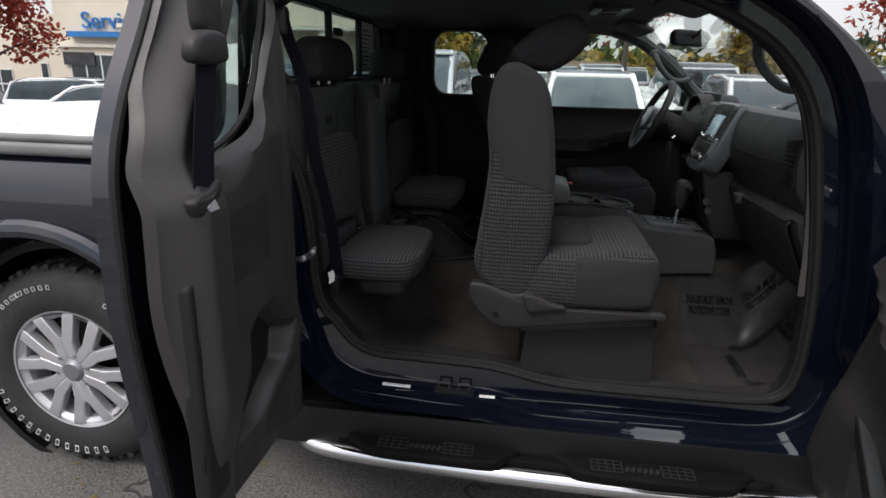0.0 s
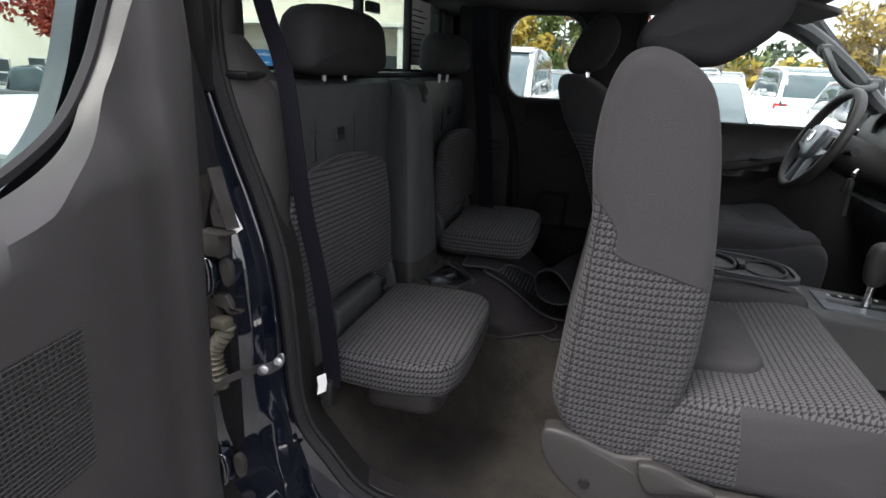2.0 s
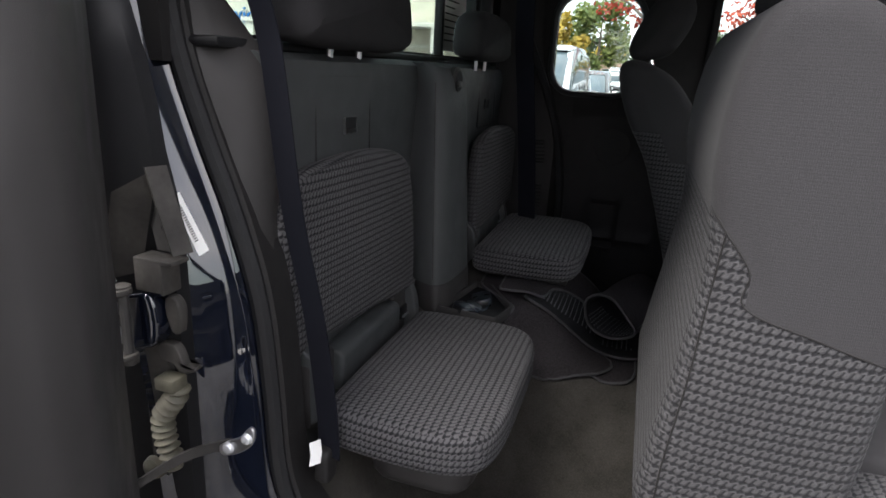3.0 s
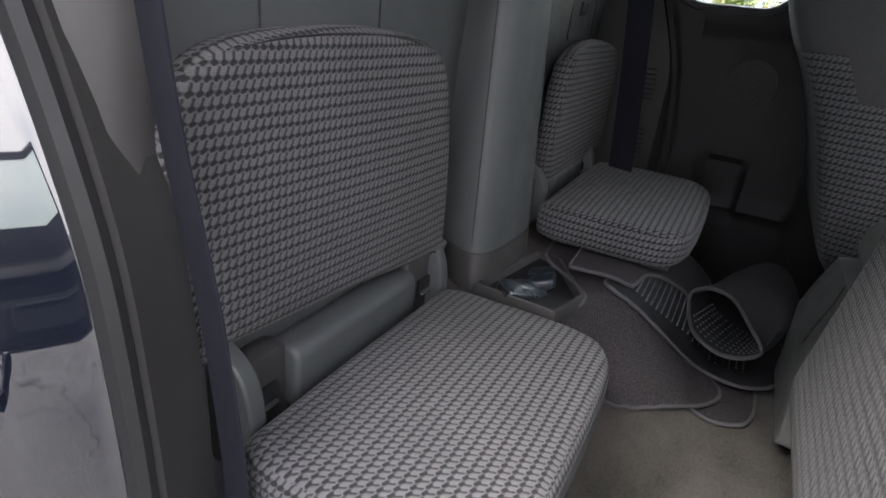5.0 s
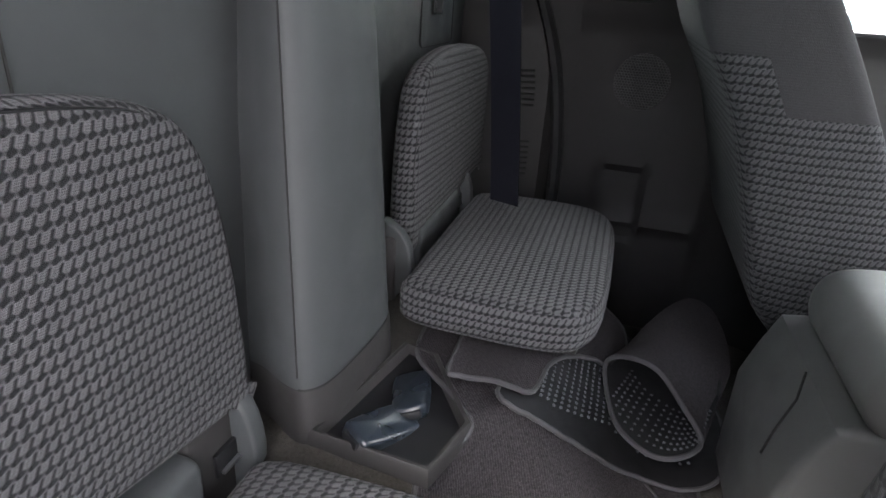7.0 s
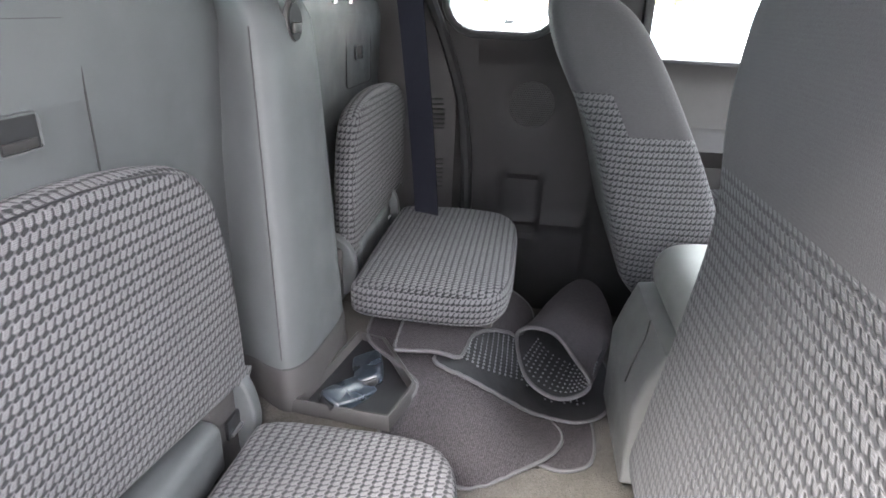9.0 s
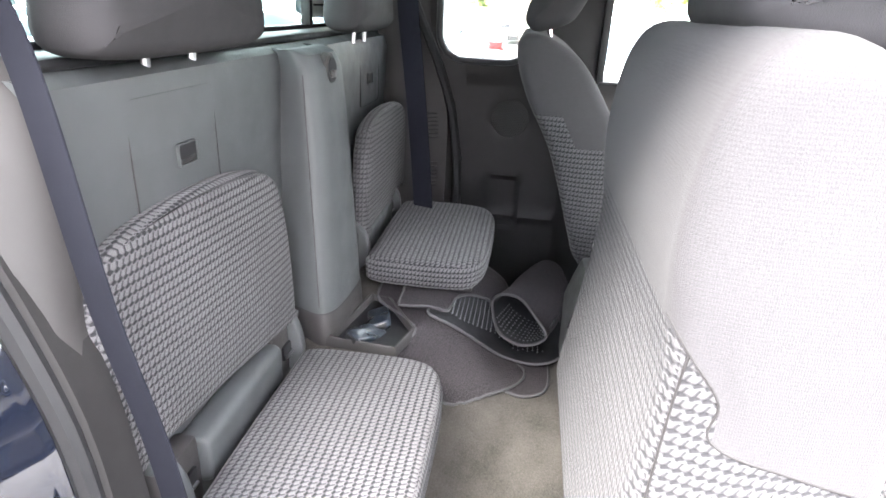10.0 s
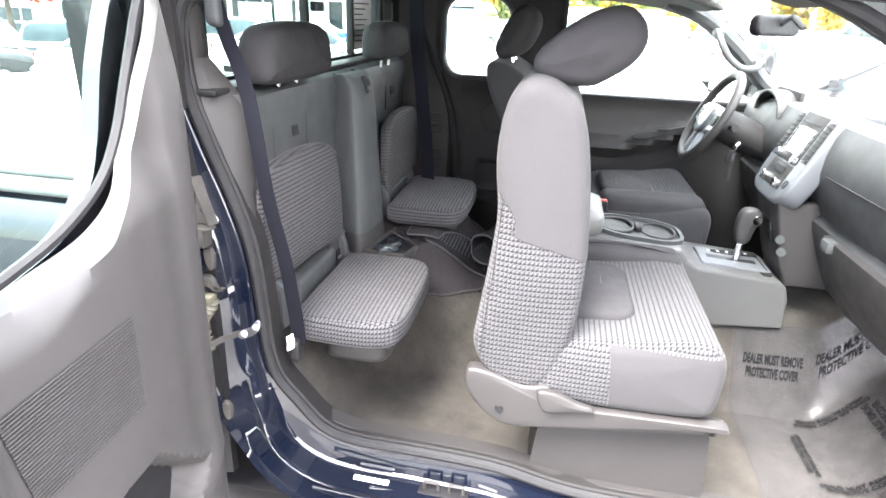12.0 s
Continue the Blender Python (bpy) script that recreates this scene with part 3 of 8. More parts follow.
# outer skin: rear cab corner, rocker, front wing
bm = bmesh.new()
outline = [(-0.96, 0.40), (-0.70, 0.34), (0.85, 0.33), (1.02, 0.50), (1.10, 1.10), (1.02, 1.22), (0.78, 1.50), (0.60, 1.64), (0.42, 1.73), (0.2, 1.78), (-0.6, 1.79), (-0.86, 1.74), (-0.96, 1.60)]
hole = [Vector((p.x, p.z)) for p in jamb_ring(0.109, 0)]
sheet(bm, outline, [hole], "y", 1.583, 1.60)
part("body_side", bm, "paint", cab)
bm = bmesh.new()
sheet(bm, [(-0.96, 0.42), (1.10, 0.42), (1.10, 1.16), (0.95, 1.30), (0.5, 1.78), (-0.8, 1.78), (-0.96, 1.62)],
      [rounded(-0.585, 1.335, -0.265, 1.69, 0.09, 6), [(-0.045, 1.295), (0.90, 1.285), (0.52, 1.69), (0.40, 1.72), (-0.045, 1.72)]], "y", 3.40, 3.47)
part("far_body_side", bm, "paint", cab)
# black panel added over the paint, standing in for the shadow below the sill
bm = bmesh.new()
block(bm, (-0.90, 1.568, 0.30), (0.95, 1.581, 0.435), 0.004)
part("rocker_panel", bm, "black", cab, "black panel standing in for the shadow on the rocker")
bm = bmesh.new()
block(bm, (-0.97, 1.62, 1.755), (0.48, 3.44, 1.80), 0.02)
part("roof_panel", bm, "paint", cab)
bm = bmesh.new()
block(bm, (-0.97, 1.62, 0.36), (-0.90, 3.44, 1.415), 0.01)
part("rear_panel", bm, "paint", cab)
bm = bmesh.new()
block(bm, (1.06, 1.60, 0.36), (1.16, 3.46, 1.26), 0.02)
part("firewall", bm, "black", cab)
bm = bmesh.new()
block(bm, (1.10, 1.60, 0.55), (2.35, 3.46, 1.20), 0.12, 4)
part("bonnet", bm, "paint", cab)
bm = bmesh.new()
block(bm, (-0.95, 1.66, 0.32), (1.10, 3.42, 0.40), 0.01)
part("underbody", bm, "black", cab)

# ceiling
bm = bmesh.new()
rows = []
for i in range(13):
    x = -0.85 + 1.33 * i / 12
    rows.append([Vector((x, 1.70 + 1.66 * j / 16, 1.735 - 0.05 * abs((j - 8) / 8) ** 4 - 0.03 * smoothstep(0.1, 0.48, x) - 0.03 * smoothstep(-0.6, -0.85, x))) for j in range(17)])
top = [[p + Vector((0, 0, 0.012)) for p in r] for r in rows]
skin(bm, rows, False)
skin(bm, top, False)
structure("ceiling", bm, "headliner", "grey cloth headliner under the cab roof", "ceiling")

# windscreen, its pillars and header
bm = bmesh.new()
skin(bm, [[Vector((0.46 + 0.03 * abs(j - 4) / -4, 1.76 + 1.54 * j / 8, 1.70)) for j in range(9)], [Vector((1.10 - 0.05 * (abs(j - 4) / 4) ** 2, 1.70 + 1.66 * j / 8, 1.27)) for j in range(9)]], False)
tagged(part("windscreen", bm, "glass"), "curved clear windscreen above the dashboard", "windscreen", kind="structure")
for far in (False, True):
    bm = bmesh.new()
    path = curve2([(0.36, 1.75, 1.69), (0.52, 1.735, 1.635), (0.70, 1.725, 1.50), (0.82, 1.72, 1.38), (1.02, 1.715, 1.27)], 4, False)
    tube(bm, path, 0.042, 10, squash=0.8)
    if far:
        mirror_y(bm)
    else:
        bmesh.ops.translate(bm, verts=bm.verts, vec=(0.055, -0.03, 0.035))
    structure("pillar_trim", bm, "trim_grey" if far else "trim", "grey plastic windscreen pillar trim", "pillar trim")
for far in (False, True):
    bm = bmesh.new()
    pts = curve2([(0.575, 1.80, 1.575), (0.590, 1.832, 1.535), (0.625, 1.838, 1.485), (0.68, 1.838, 1.448), (0.735, 1.828, 1.45), (0.755, 1.80, 1.465)], 5, False)
    tube(bm, pts, 0.014, 10)
    block(bm, (0.555, 1.765, 1.560), (0.598, 1.812, 1.595), 0.012)
    block(bm, (0.735, 1.765, 1.450), (0.778, 1.812, 1.485), 0.012)
    if far:
        mirror_y(bm)
    thing("grab_handle", bm, "trim_grey", "grey plastic grab handle on the windscreen pillar", "grab handle", "grab handles")

# back wall with the rear window
bm = bmesh.new()
sheet(bm, [(1.70, 1.40), (3.36, 1.40), (3.36, 1.74), (1.70, 1.74)], [rounded(1.82, 1.425, 3.24, 1.70, 0.05, 5)], "x", -0.83, -0.90)
structure("rear_window_wall", bm, "trim_dark", "dark trim panel round the rear window", "wall")
window = empty("window_1", (-0.86, MID, 1.43), "sliding rear cab window with black frame", "window", kind="structure")
bm = bmesh.new()
sheet(bm, rounded(1.80, 1.415, 3.26, 1.71, 0.05, 5), [rounded(1.835, 1.445, 3.225, 1.69, 0.04, 5)], "x", -0.85, -0.885)
part("window_frame", bm, "black", window)
for y in (2.43, 2.86):
    bm = bmesh.new()
    block(bm, (-0.872, y - 0.011, 1.44), (-0.845, y + 0.011, 1.70), 0.004)
    part("window_mullion", bm, "black", window)
bm = bmesh.new()
block(bm, (-0.845, 2.44, 1.60), (-0.825, 2.52, 1.63), 0.005)
part("window_latch", bm, "black", window)
for a, b in ((1.835, 2.43), (2.43, 2.86), (2.86, 3.225)):
    bm = bmesh.new()
    block(bm, (-0.868, a, 1.445), (-0.864, b, 1.69), 0)
    part("pane", bm, "glass_dark", window)
bm = bmesh.new()
block(bm, (-0.8635, 2.90, 1.46), (-0.862, 3.14, 1.69), 0)
sticker = thing("window_sticker", bm, "label_white", "printed price sheet stuck inside the rear window", "sticker")
for i in range(9):
    bm = bmesh.new()
    block(bm, (-0.8615, 2.92, 1.49 + 0.02 * i), (-0.861, 2.92 + (0.10 + 0.1 * ((i * 7) % 5) / 5), 1.494 + 0.02 * i), 0)
    part("print_line", bm, "ink", sticker)

# upper back panel with ledge, as one wall
WALL = [(-0.725, 0.60), (-0.735, 0.90), (-0.742, 1.20), (-0.735, 1.38), (-0.742, 1.41), (-0.76, 1.42), (-0.84, 1.425), (-0.86, 1.42), (-0.86, 0.5)]
bm = bmesh.new()
skin(bm, [[Vector((x, y, z)) for x, z in WALL] for y in (1.80, 1.9, 2.2, 2.53, 2.86, 3.1, 3.33)], True, True, True)
wall_edge = [(0.74, -0.680, -0.730), (0.85, -0.703, -0.734), (0.93, -0.708, -0.736), (1.07, -0.722, -0.739), (1.19, -0.755, -0.742), (1.31, -0.800, -0.738), (1.40, -0.830, -0.745), (1.50, -0.845, -0.835), (1.62, -0.818, -0.835)]
structure("wall_back", bm, "trim_grey", "grey moulded plastic rear cab wall", "wall")

bm = bmesh.new()
skin(bm, [[Vector((a + 0.006, 1.740, z)), Vector((a * 0.7 + b * 0.3 + 0.016, 1.760, z)), Vector((a * 0.35 + b * 0.65 + 0.014, 1.785, z)), Vector((b + 0.006, 1.815, z)), Vector((b - 0.01, 1.83, z))] for z, a, b in wall_edge], False)
structure("pillar_trim_rear", bm, "trim", "grey-brown plastic trim of the rear door pillar", "pillar trim")

# floor
def floor_z(x, y):
    d = abs(y - MID)
    s = 0.14 * smoothstep(-0.40, -0.55, x)
    s -= 0.10 * smoothstep(0.15, 0.45, x)
    hump = 0.365 * smoothstep(2.18 - s, min(2.46 - s, 2.48), y) * smoothstep(3.18, 2.92, y)
    base = 0.475 - 0.05 * smoothstep(0.0, 0.25, x)
    back = 0.24 * smoothstep(-0.50, -0.72, x) * smoothstep(0.0, 0.3, d)
    side = 0.05 * smoothstep(0.70, 0.79, d) * smoothstep(0.30, 0.0, x)
    front = 0.25 * smoothstep(0.85, 1.12, x)
    hump *= (1 - 0.14 * smoothstep(-0.1, 0.5, x)) * (1 - 0.46 * smoothstep(-0.44, -0.22, x) * smoothstep(0.15, -0.05, x))
    return base + max(hump, back) + side + front + 0.004 * noise.noise((x * 6, y * 6, 0))


bm = bmesh.new()
rows = [[Vector((-0.76 + 1.9 * i / 76, 1.742 + 1.58 * j / 60, floor_z(-0.76 + 1.9 * i / 76, 1.742 + 1.58 * j / 60))) for j in range(61)] for i in range(77)]
skin(bm, rows, False)
structure("floor", bm, "carpet", "worn grey-brown carpet over the cab floor and tunnel", "floor")

# sill scuff plates
bm = bmesh.new()
path = [(-0.58, 0.60), (-0.47, 0.565), (-0.30, 0.562), (-0.10, 0.554), (0.05, 0.524), (0.18, 0.512), (0.70, 0.517), (0.80, 0.56)]
line2 = curve2([(x, 0, z) for x, z in path], 5, False)
skin(bm, [[Vector((p.x, 1.742, p.z - 0.004)), Vector((p.x, 1.755, p.z + 0.008)), Vector((p.x, 1.80, p.z + 0.006)), Vector((p.x, 1.835, p.z - 0.035)), Vector((p.x, 1.835, p.z - 0.06))] for p in line2], False)
structure("sill_trim", bm, "trim", "scuffed grey plastic sill plate along the door opening", "sill trim")

# far side trim panels
bm = bmesh.new()
sheet(bm, [(-0.85, 0.45), (1.05, 0.45), (1.05, 1.20), (0.92, 1.27), (0.5, 1.74), (-0.85, 1.74)],
      [rounded(-0.575, 1.345, -0.275, 1.68, 0.085, 6), [(-0.035, 1.30), (0.89, 1.29), (0.51, 1.70), (0.40, 1.72), (-0.035, 1.72)]], "y", 3.335, 3.39)
structure("wall_far", bm, "trim_dark", "dark plastic lining of the driver side of the cab", "wall")
for name, ol in (("quarter_window", rounded(-0.60, 1.32, -0.25, 1.70, 0.09, 6)), ("driver_window", [(-0.05, 1.28), (0.92, 1.27), (0.52, 1.71), (0.40, 1.73), (-0.05, 1.73)])):
    bm = bmesh.new()
    sheet(bm, ol, [], "y", 3.395, 3.398)
    tagged(part(name, bm, "glass"), "clear fixed side window glass" if name == "quarter_window" else "closed clear driver door window", "window", kind="structure")
bm = bmesh.new()
tube(bm, [Vector((p.x, 3.332, p.y)) for p in rounded(-0.58, 1.34, -0.27, 1.685, 0.088, 6)], 0.012, 8, True)
structure("window_trim", bm, "trim_grey", "grey plastic surround of the quarter window", "window trim")

# ---- jump seats against the back wall ----
def jump_seat(far):
    seat = empty("jump_seat", (-0.70, MID + (0.48 if far else -0.48), 0.75), "dark grey woven fold-down jump seat, cushion lowered" if not far else "dark grey woven jump seat behind the driver seat, cushion lowered", "seat", "jump seats")

    def done(name, bm, mat, label=""):
        fit(bm, name)
        return part(name, bm, mat, seat, label)

    def fit(bm, name):
        """The far seat sits a little nearer to the tunnel, its cushion higher."""
        if far:
            mirror_y(bm)
            k = {"backrest": 0.97, "head_restraint": 0.95, "restraint_post": 0.95, "cushion": 0.87, "seat_frame": 0.87}.get(name, 0.91)
            for v in bm.verts:
                v.co = Vector((-0.29, 1.40, 1.48)) + (v.co - Vector((-0.29, 1.40, 1.48))) * k
                if name in ("cushion", "seat_frame"):
                    v.co.y = 3.02 - (3.02 - v.co.y) * 1.18
                    v.co.x = -0.60 + (v.co.x + 0.60) * 1.12
                    v.co.z = 0.955 - (0.955 - v.co.z) * 1.02
                elif name == "backrest":
                    v.co.x += 0.022
        elif name == "backrest":
            for v in bm.verts:
                v.co = Vector((v.co.x - 0.03 * (2.33 - v.co.y) / 0.5, v.co.y - 0.030 - 0.03 * (v.co.y - 1.822), 0.915 + (v.co.z - 0.915) * 1.08))
        elif name not in ("head_restraint", "restraint_post"):
            for v in bm.verts:
                v.co.y -= 0.018

    bm = bmesh.new()
    pillow(bm, curve2([(1.835, 0.945), (1.822, 1.08), (1.832, 1.165), (1.885, 1.212), (2.02, 1.228), (2.16, 1.226), (2.26, 1.205), (2.303, 1.155), (2.326, 1.05), (2.333, 0.92), (2.315, 0.905), (2.09, 0.922), (1.855, 0.932)], 4), "x", -0.735, -0.688, 0.02, 0.006)
    back = done("backrest", bm, "w_jump", "woven backrest pad")
    bm = bmesh.new()
    ring = curve2([(1.833, 0.96), (1.829, 1.08), (1.840, 1.16), (1.892, 1.205), (2.02, 1.221), (2.16, 1.219), (2.253, 1.199), (2.296, 1.15), (2.319, 1.05), (2.325, 0.93)], 5, False)
    tube(bm, [Vector((-0.694, p.x, p.y)) for p in ring], 0.0015, 6)
    fit(bm, "backrest")
    part("piping", bm, "black", back)
    bm = bmesh.new()
    pillow(bm, curve2([(-0.655, 1.825), (-0.55, 1.808), (-0.45, 1.812), (-0.395, 1.838), (-0.372, 1.90), (-0.368, 2.03), (-0.372, 2.18), (-0.392, 2.25), (-0.44, 2.278), (-0.55, 2.282), (-0.655, 2.27), (-0.668, 2.20), (-0.67, 1.90)], 4), "z", 0.79, 0.872, 0.026, 0.010)
    cushion = done("cushion", bm, "w_jump", "woven seat cushion")
    bm = bmesh.new()
    ring = curve2([(-0.64, 1.826), (-0.55, 1.816), (-0.45, 1.82), (-0.40, 1.845), (-0.379, 1.90), (-0.375, 2.03), (-0.379, 2.18), (-0.398, 2.245), (-0.44, 2.270), (-0.55, 2.275), (-0.64, 2.266)], 5, False)
    tube(bm, [Vector((p.x, p.y, 0.860)) for p in ring], 0.002, 6)
    fit(bm, "cushion")
    part("piping", bm, "black", cushion)
    # under-frame
    bm = bmesh.new()
    pillow(bm, rounded(-0.60, 1.850, -0.412, 2.16, 0.05), "z", 0.725, 0.79, 0.022, 0.0)
    block(bm, (-0.64, 1.86, 0.775), (-0.40, 2.24, 0.795), 0.008)
    done("seat_frame", bm, "trim", "moulded plastic under-frame")
    # hinge beam between cushion and backrest
    bm = bmesh.new()
    pillow(bm, rounded(-0.738, 0.822, -0.684, 0.905, 0.016), "y", 1.94, 2.21, 0.008, 0.0)
    done("hinge_cover", bm, "trim_grey", "grey plastic hinge cover")
    for y0, y1 in ((1.85, 1.94), (2.21, 2.305)):
        bm = bmesh.new()
        block(bm, (-0.735, y0, 0.79), (-0.700, y1, 0.915), 0.008)
        bracket = done("hinge_bracket", bm, "trim")
        bm = bmesh.new()
        block(bm, (-0.700, y0 + 0.03, 0.845), (-0.694, y1 - 0.02, 0.875), 0.002)
        fit(bm, "bracket")
        part("slot", bm, "black", bracket)
        bm = bmesh.new()
        block(bm, (-0.696, y0 + 0.035, 0.848), (-0.690, y1 - 0.025, 0.853), 0.0015)
        fit(bm, "bracket")
        part("anchor_bar", bm, "steel", bracket)
    for y in (1.865, 2.285):
        bm = bmesh.new()
        pillow(bm, curve2([(-0.735, 0.80), (-0.70, 0.80), (-0.672, 0.84), (-0.678, 0.90), (-0.70, 0.93), (-0.735, 0.935)], 3), "y", y - 0.012, y + 0.012, 0.005, 0.0)
        done("hinge_cheek", bm, "trim_grey")
    # head restraint
    bm = bmesh.new()
    pillow(bm, curve2([(1.862, 1.455), (1.868, 1.51), (1.892, 1.555), (1.95, 1.572), (2.07, 1.577), (2.19, 1.572), (2.245, 1.553), (2.266, 1.51), (2.270, 1.455), (2.235, 1.434), (2.07, 1.430), (1.90, 1.434)], 4), "x", -0.80, -0.70, 0.035, 0.010)
    done("head_restraint", bm, "cloth", "plain grey cloth head restraint")
    for y in (2.01, 2.12):
        bm = bmesh.new()
        tube(bm, [(-0.76, y, 1.40), (-0.755, y, 1.46)], 0.006, 8)
        done("restraint_post", bm, "steel")
    return seat


jump_near, jump_far = jump_seat(False), jump_seat(True)


# ---- front seats ----
def front_seat(far):
    seat = empty("front_seat", (0.1, MID + (0.53 if far else -0.53), 0.5), "dark grey cloth driver seat with woven lower panels" if far else "dark grey cloth passenger seat with woven lower side panels", "seat", "front seats")

    def done(name, bm, mat, label="", under=None, zone="back"):
        if far:
            for v in bm.verts:
                if zone == "back":
                    v.co.x += 0.09 - 0.427 * (v.co.z - 0.84)
                    v.co.z = 0.84 + (v.co.z - 0.84) * 0.93
                elif zone == "rest":
                    dx, dz, c, q = v.co.x - 0.02, v.co.z - 1.56, math.cos(radians(22)), math.sin(radians(22))
                    v.co.x, v.co.z = -0.215 + dx * c * 0.85 - dz * q, 1.555 + dx * q + dz * c
                else:
                    v.co.x += 0.165
                    v.co.z += 0.03
            mirror_y(bm)
            for v in bm.verts:
                v.co.y = 3.31 - (3.355 - v.co.y) * 1.06
        return part(name, bm, mat, under or seat, label)

    y0, y1 = 1.705, 2.235
    bm = bmesh.new()
    pillow(bm, curve2([(-0.035, 0.80), (-0.13, 0.83), (-0.172, 0.90), (-0.168, 0.97), (-0.152, 1.09), (-0.140, 1.22), (-0.150, 1.335), (-0.142, 1.43), (-0.118, 1.487), (-0.075, 1.502), (-0.025, 1.482), (0.012, 1.445), (0.034, 1.37), (0.050, 1.25), (0.058, 1.12), (0.050, 0.96), (0.020, 0.85)], 4), "y", y0, y1, 0.032, 0.008, 5)
    back = done("backrest", bm, "w_far" if far else "w_front", "backrest in plain cloth over woven fabric")
    if not far:
        tree = surface_of(back)
        for ring, rad in (([(-0.150, 1.292), (-0.128, 1.262), (-0.100, 1.224), (-0.098, 1.186), (-0.03, 1.165), (0.046, 1.142)], 0.0012),
                          ([(-0.128, 1.262), (-0.132, 1.18), (-0.138, 1.08), (-0.148, 0.97), (-0.150, 0.89)], 0.0014)):
            bm = bmesh.new()
            tube(bm, [q for q in (stuck(tree, (p[0], 1.5, p[1]), (0, 1, 0)) for p in curve2(ring, 6, False)) if q.y > 1.6], rad, 6)
            done("seam", bm, "trim_dark", under=back)
    # cushion
    bm = bmesh.new()
    pillow(bm, curve2([(-0.03, 0.79), (-0.045, 0.86), (-0.02, 0.925), (0.06, 0.945), (0.20, 0.955), (0.31, 0.972), (0.358, 0.965), (0.384, 0.93), (0.386, 0.86), (0.372, 0.795), (0.30, 0.778), (0.12, 0.775)], 4), "y", y0 + 0.005, y1 + 0.07, 0.034, 0.006, 5)
    cushion = done("cushion", bm, "w_cush_far" if far else "w_cush", "seat cushion in plain cloth with woven upper panels", zone="base")
    bm = bmesh.new()
    pillow(bm, rounded(0.00, 1.83, 0.20, 2.15, 0.06, 5), "z", 0.925, 0.972, 0.018, 0.012)
    insert = done("seat_insert", bm, "cloth", "ribbed plain cloth insert", cushion, zone="base")
    for x in (0.06, 0.12):
        bm = bmesh.new()
        tube(bm, [(x, 1.885, 0.9765), (x, 1.99, 0.9835), (x, 2.095, 0.9765)], 0.0016, 6)
        done("seam", bm, "trim_dark", under=cushion, zone="base")
    bm = bmesh.new()
    pillow(bm, curve2([(0.00, 2.19), (0.10, 2.205), (0.25, 2.205), (0.35, 2.19), (0.36, 2.25), (0.33, 2.29), (0.10, 2.30), (0.00, 2.28)], 4), "z", 0.90, 0.992, 0.03, 0.01)
    done("bolster", bm, "cloth", "plain cloth side bolster", cushion, zone="base")
    # base shield, rail, plinth
    bm = bmesh.new()
    pillow(bm, curve2([(-0.178, 0.845), (-0.182, 0.800), (-0.150, 0.748), (-0.105, 0.712), (-0.06, 0.703), (0.02, 0.712), (0.20, 0.740), (0.385, 0.768), (0.385, 0.782), (0.12, 0.778), (0.03, 0.775), (0.018, 0.80), (0.01, 0.826), (-0.05, 0.820), (-0.12, 0.842)], 3), "y", 1.70, 1.74, 0.009, 0.003)
    shield = done("side_shield", bm, "trim", "moulded grey plastic side shield", zone="base")
    bm = bmesh.new()
    lathe(bm, [(0.0, -0.002), (0.009, -0.002), (0.010, 0.0), (0.006, 0.003), (0.0055, 0.006), (0.0, 0.006)], (-0.098, 1.696, 0.752), "y", 16)
    done("bolt_cap", bm, "black", under=shield, zone="base")
    bm = bmesh.new()
    pillow(bm, curve2([(-0.012, 0.822), (0.03, 0.822), (0.075, 0.804), (0.108, 0.797), (0.112, 0.785), (0.06, 0.778), (0.012, 0.768), (-0.008, 0.79)], 4), "y", 1.682, 1.703, 0.006, 0.002)
    done("recliner_lever", bm, "trim", "grey plastic recliner lever", shield, zone="base")
    bm = bmesh.new()
    sheet(bm, [(-0.02, 0.44), (0.0, 0.67), (0.02, 0.70), (0.385, 0.745), (0.40, 0.70), (0.42, 0.42)], [], "y", 1.775, 2.19)
    done("plinth", bm, "trim", "grey plastic seat plinth", zone="base")
    bm = bmesh.new()
    block(bm, (-0.02, 1.74, 0.705), (0.375, 1.772, 0.728), 0.004)
    bmesh.ops.rotate(bm, verts=bm.verts, cent=(0.18, 1.75, 0.716), matrix=Matrix.Rotation(radians(-7.5), 3, "Y"))
    done("seat_rail", bm, "dark_steel", "steel seat rail", zone="base")
    bm = bmesh.new()
    tube(bm, [(0.374, 1.76, 0.768), (0.395, 1.76, 0.765), (0.399, 1.76, 0.72)], 0.006, 8)
    done("rail_end", bm, "black", zone="base")
    # head restraint, tipped forwards
    bm = bmesh.new()
    pillow(bm, curve2([(-0.098, 1.515), (-0.088, 1.548), (-0.03, 1.598), (0.035, 1.635), (0.085, 1.640), (0.120, 1.612), (0.128, 1.572), (0.108, 1.533), (0.06, 1.495), (0.02, 1.478), (-0.04, 1.482), (-0.08, 1.492)], 4), "y", 1.835, 2.105, 0.04, 0.012, 5)
    rest = done("head_restraint", bm, "cloth", "plain grey cloth head restraint tipped forwards", zone="rest")
    for y in (1.90, 2.04):
        bm = bmesh.new()
        tube(bm, [(-0.045, y, 1.455), (-0.035, y, 1.50)], 0.007, 8)
        done("restraint_post", bm, "chrome", under=rest, zone="rest")
        bm = bmesh.new()
        block(bm, (-0.066, y - 0.018, 1.488), (-0.028, y + 0.018, 1.503), 0.005)
        done("post_sleeve", bm, "black", under=rest, zone="rest")
    return seat


seat_near, seat_far = front_seat(False), front_seat(True)

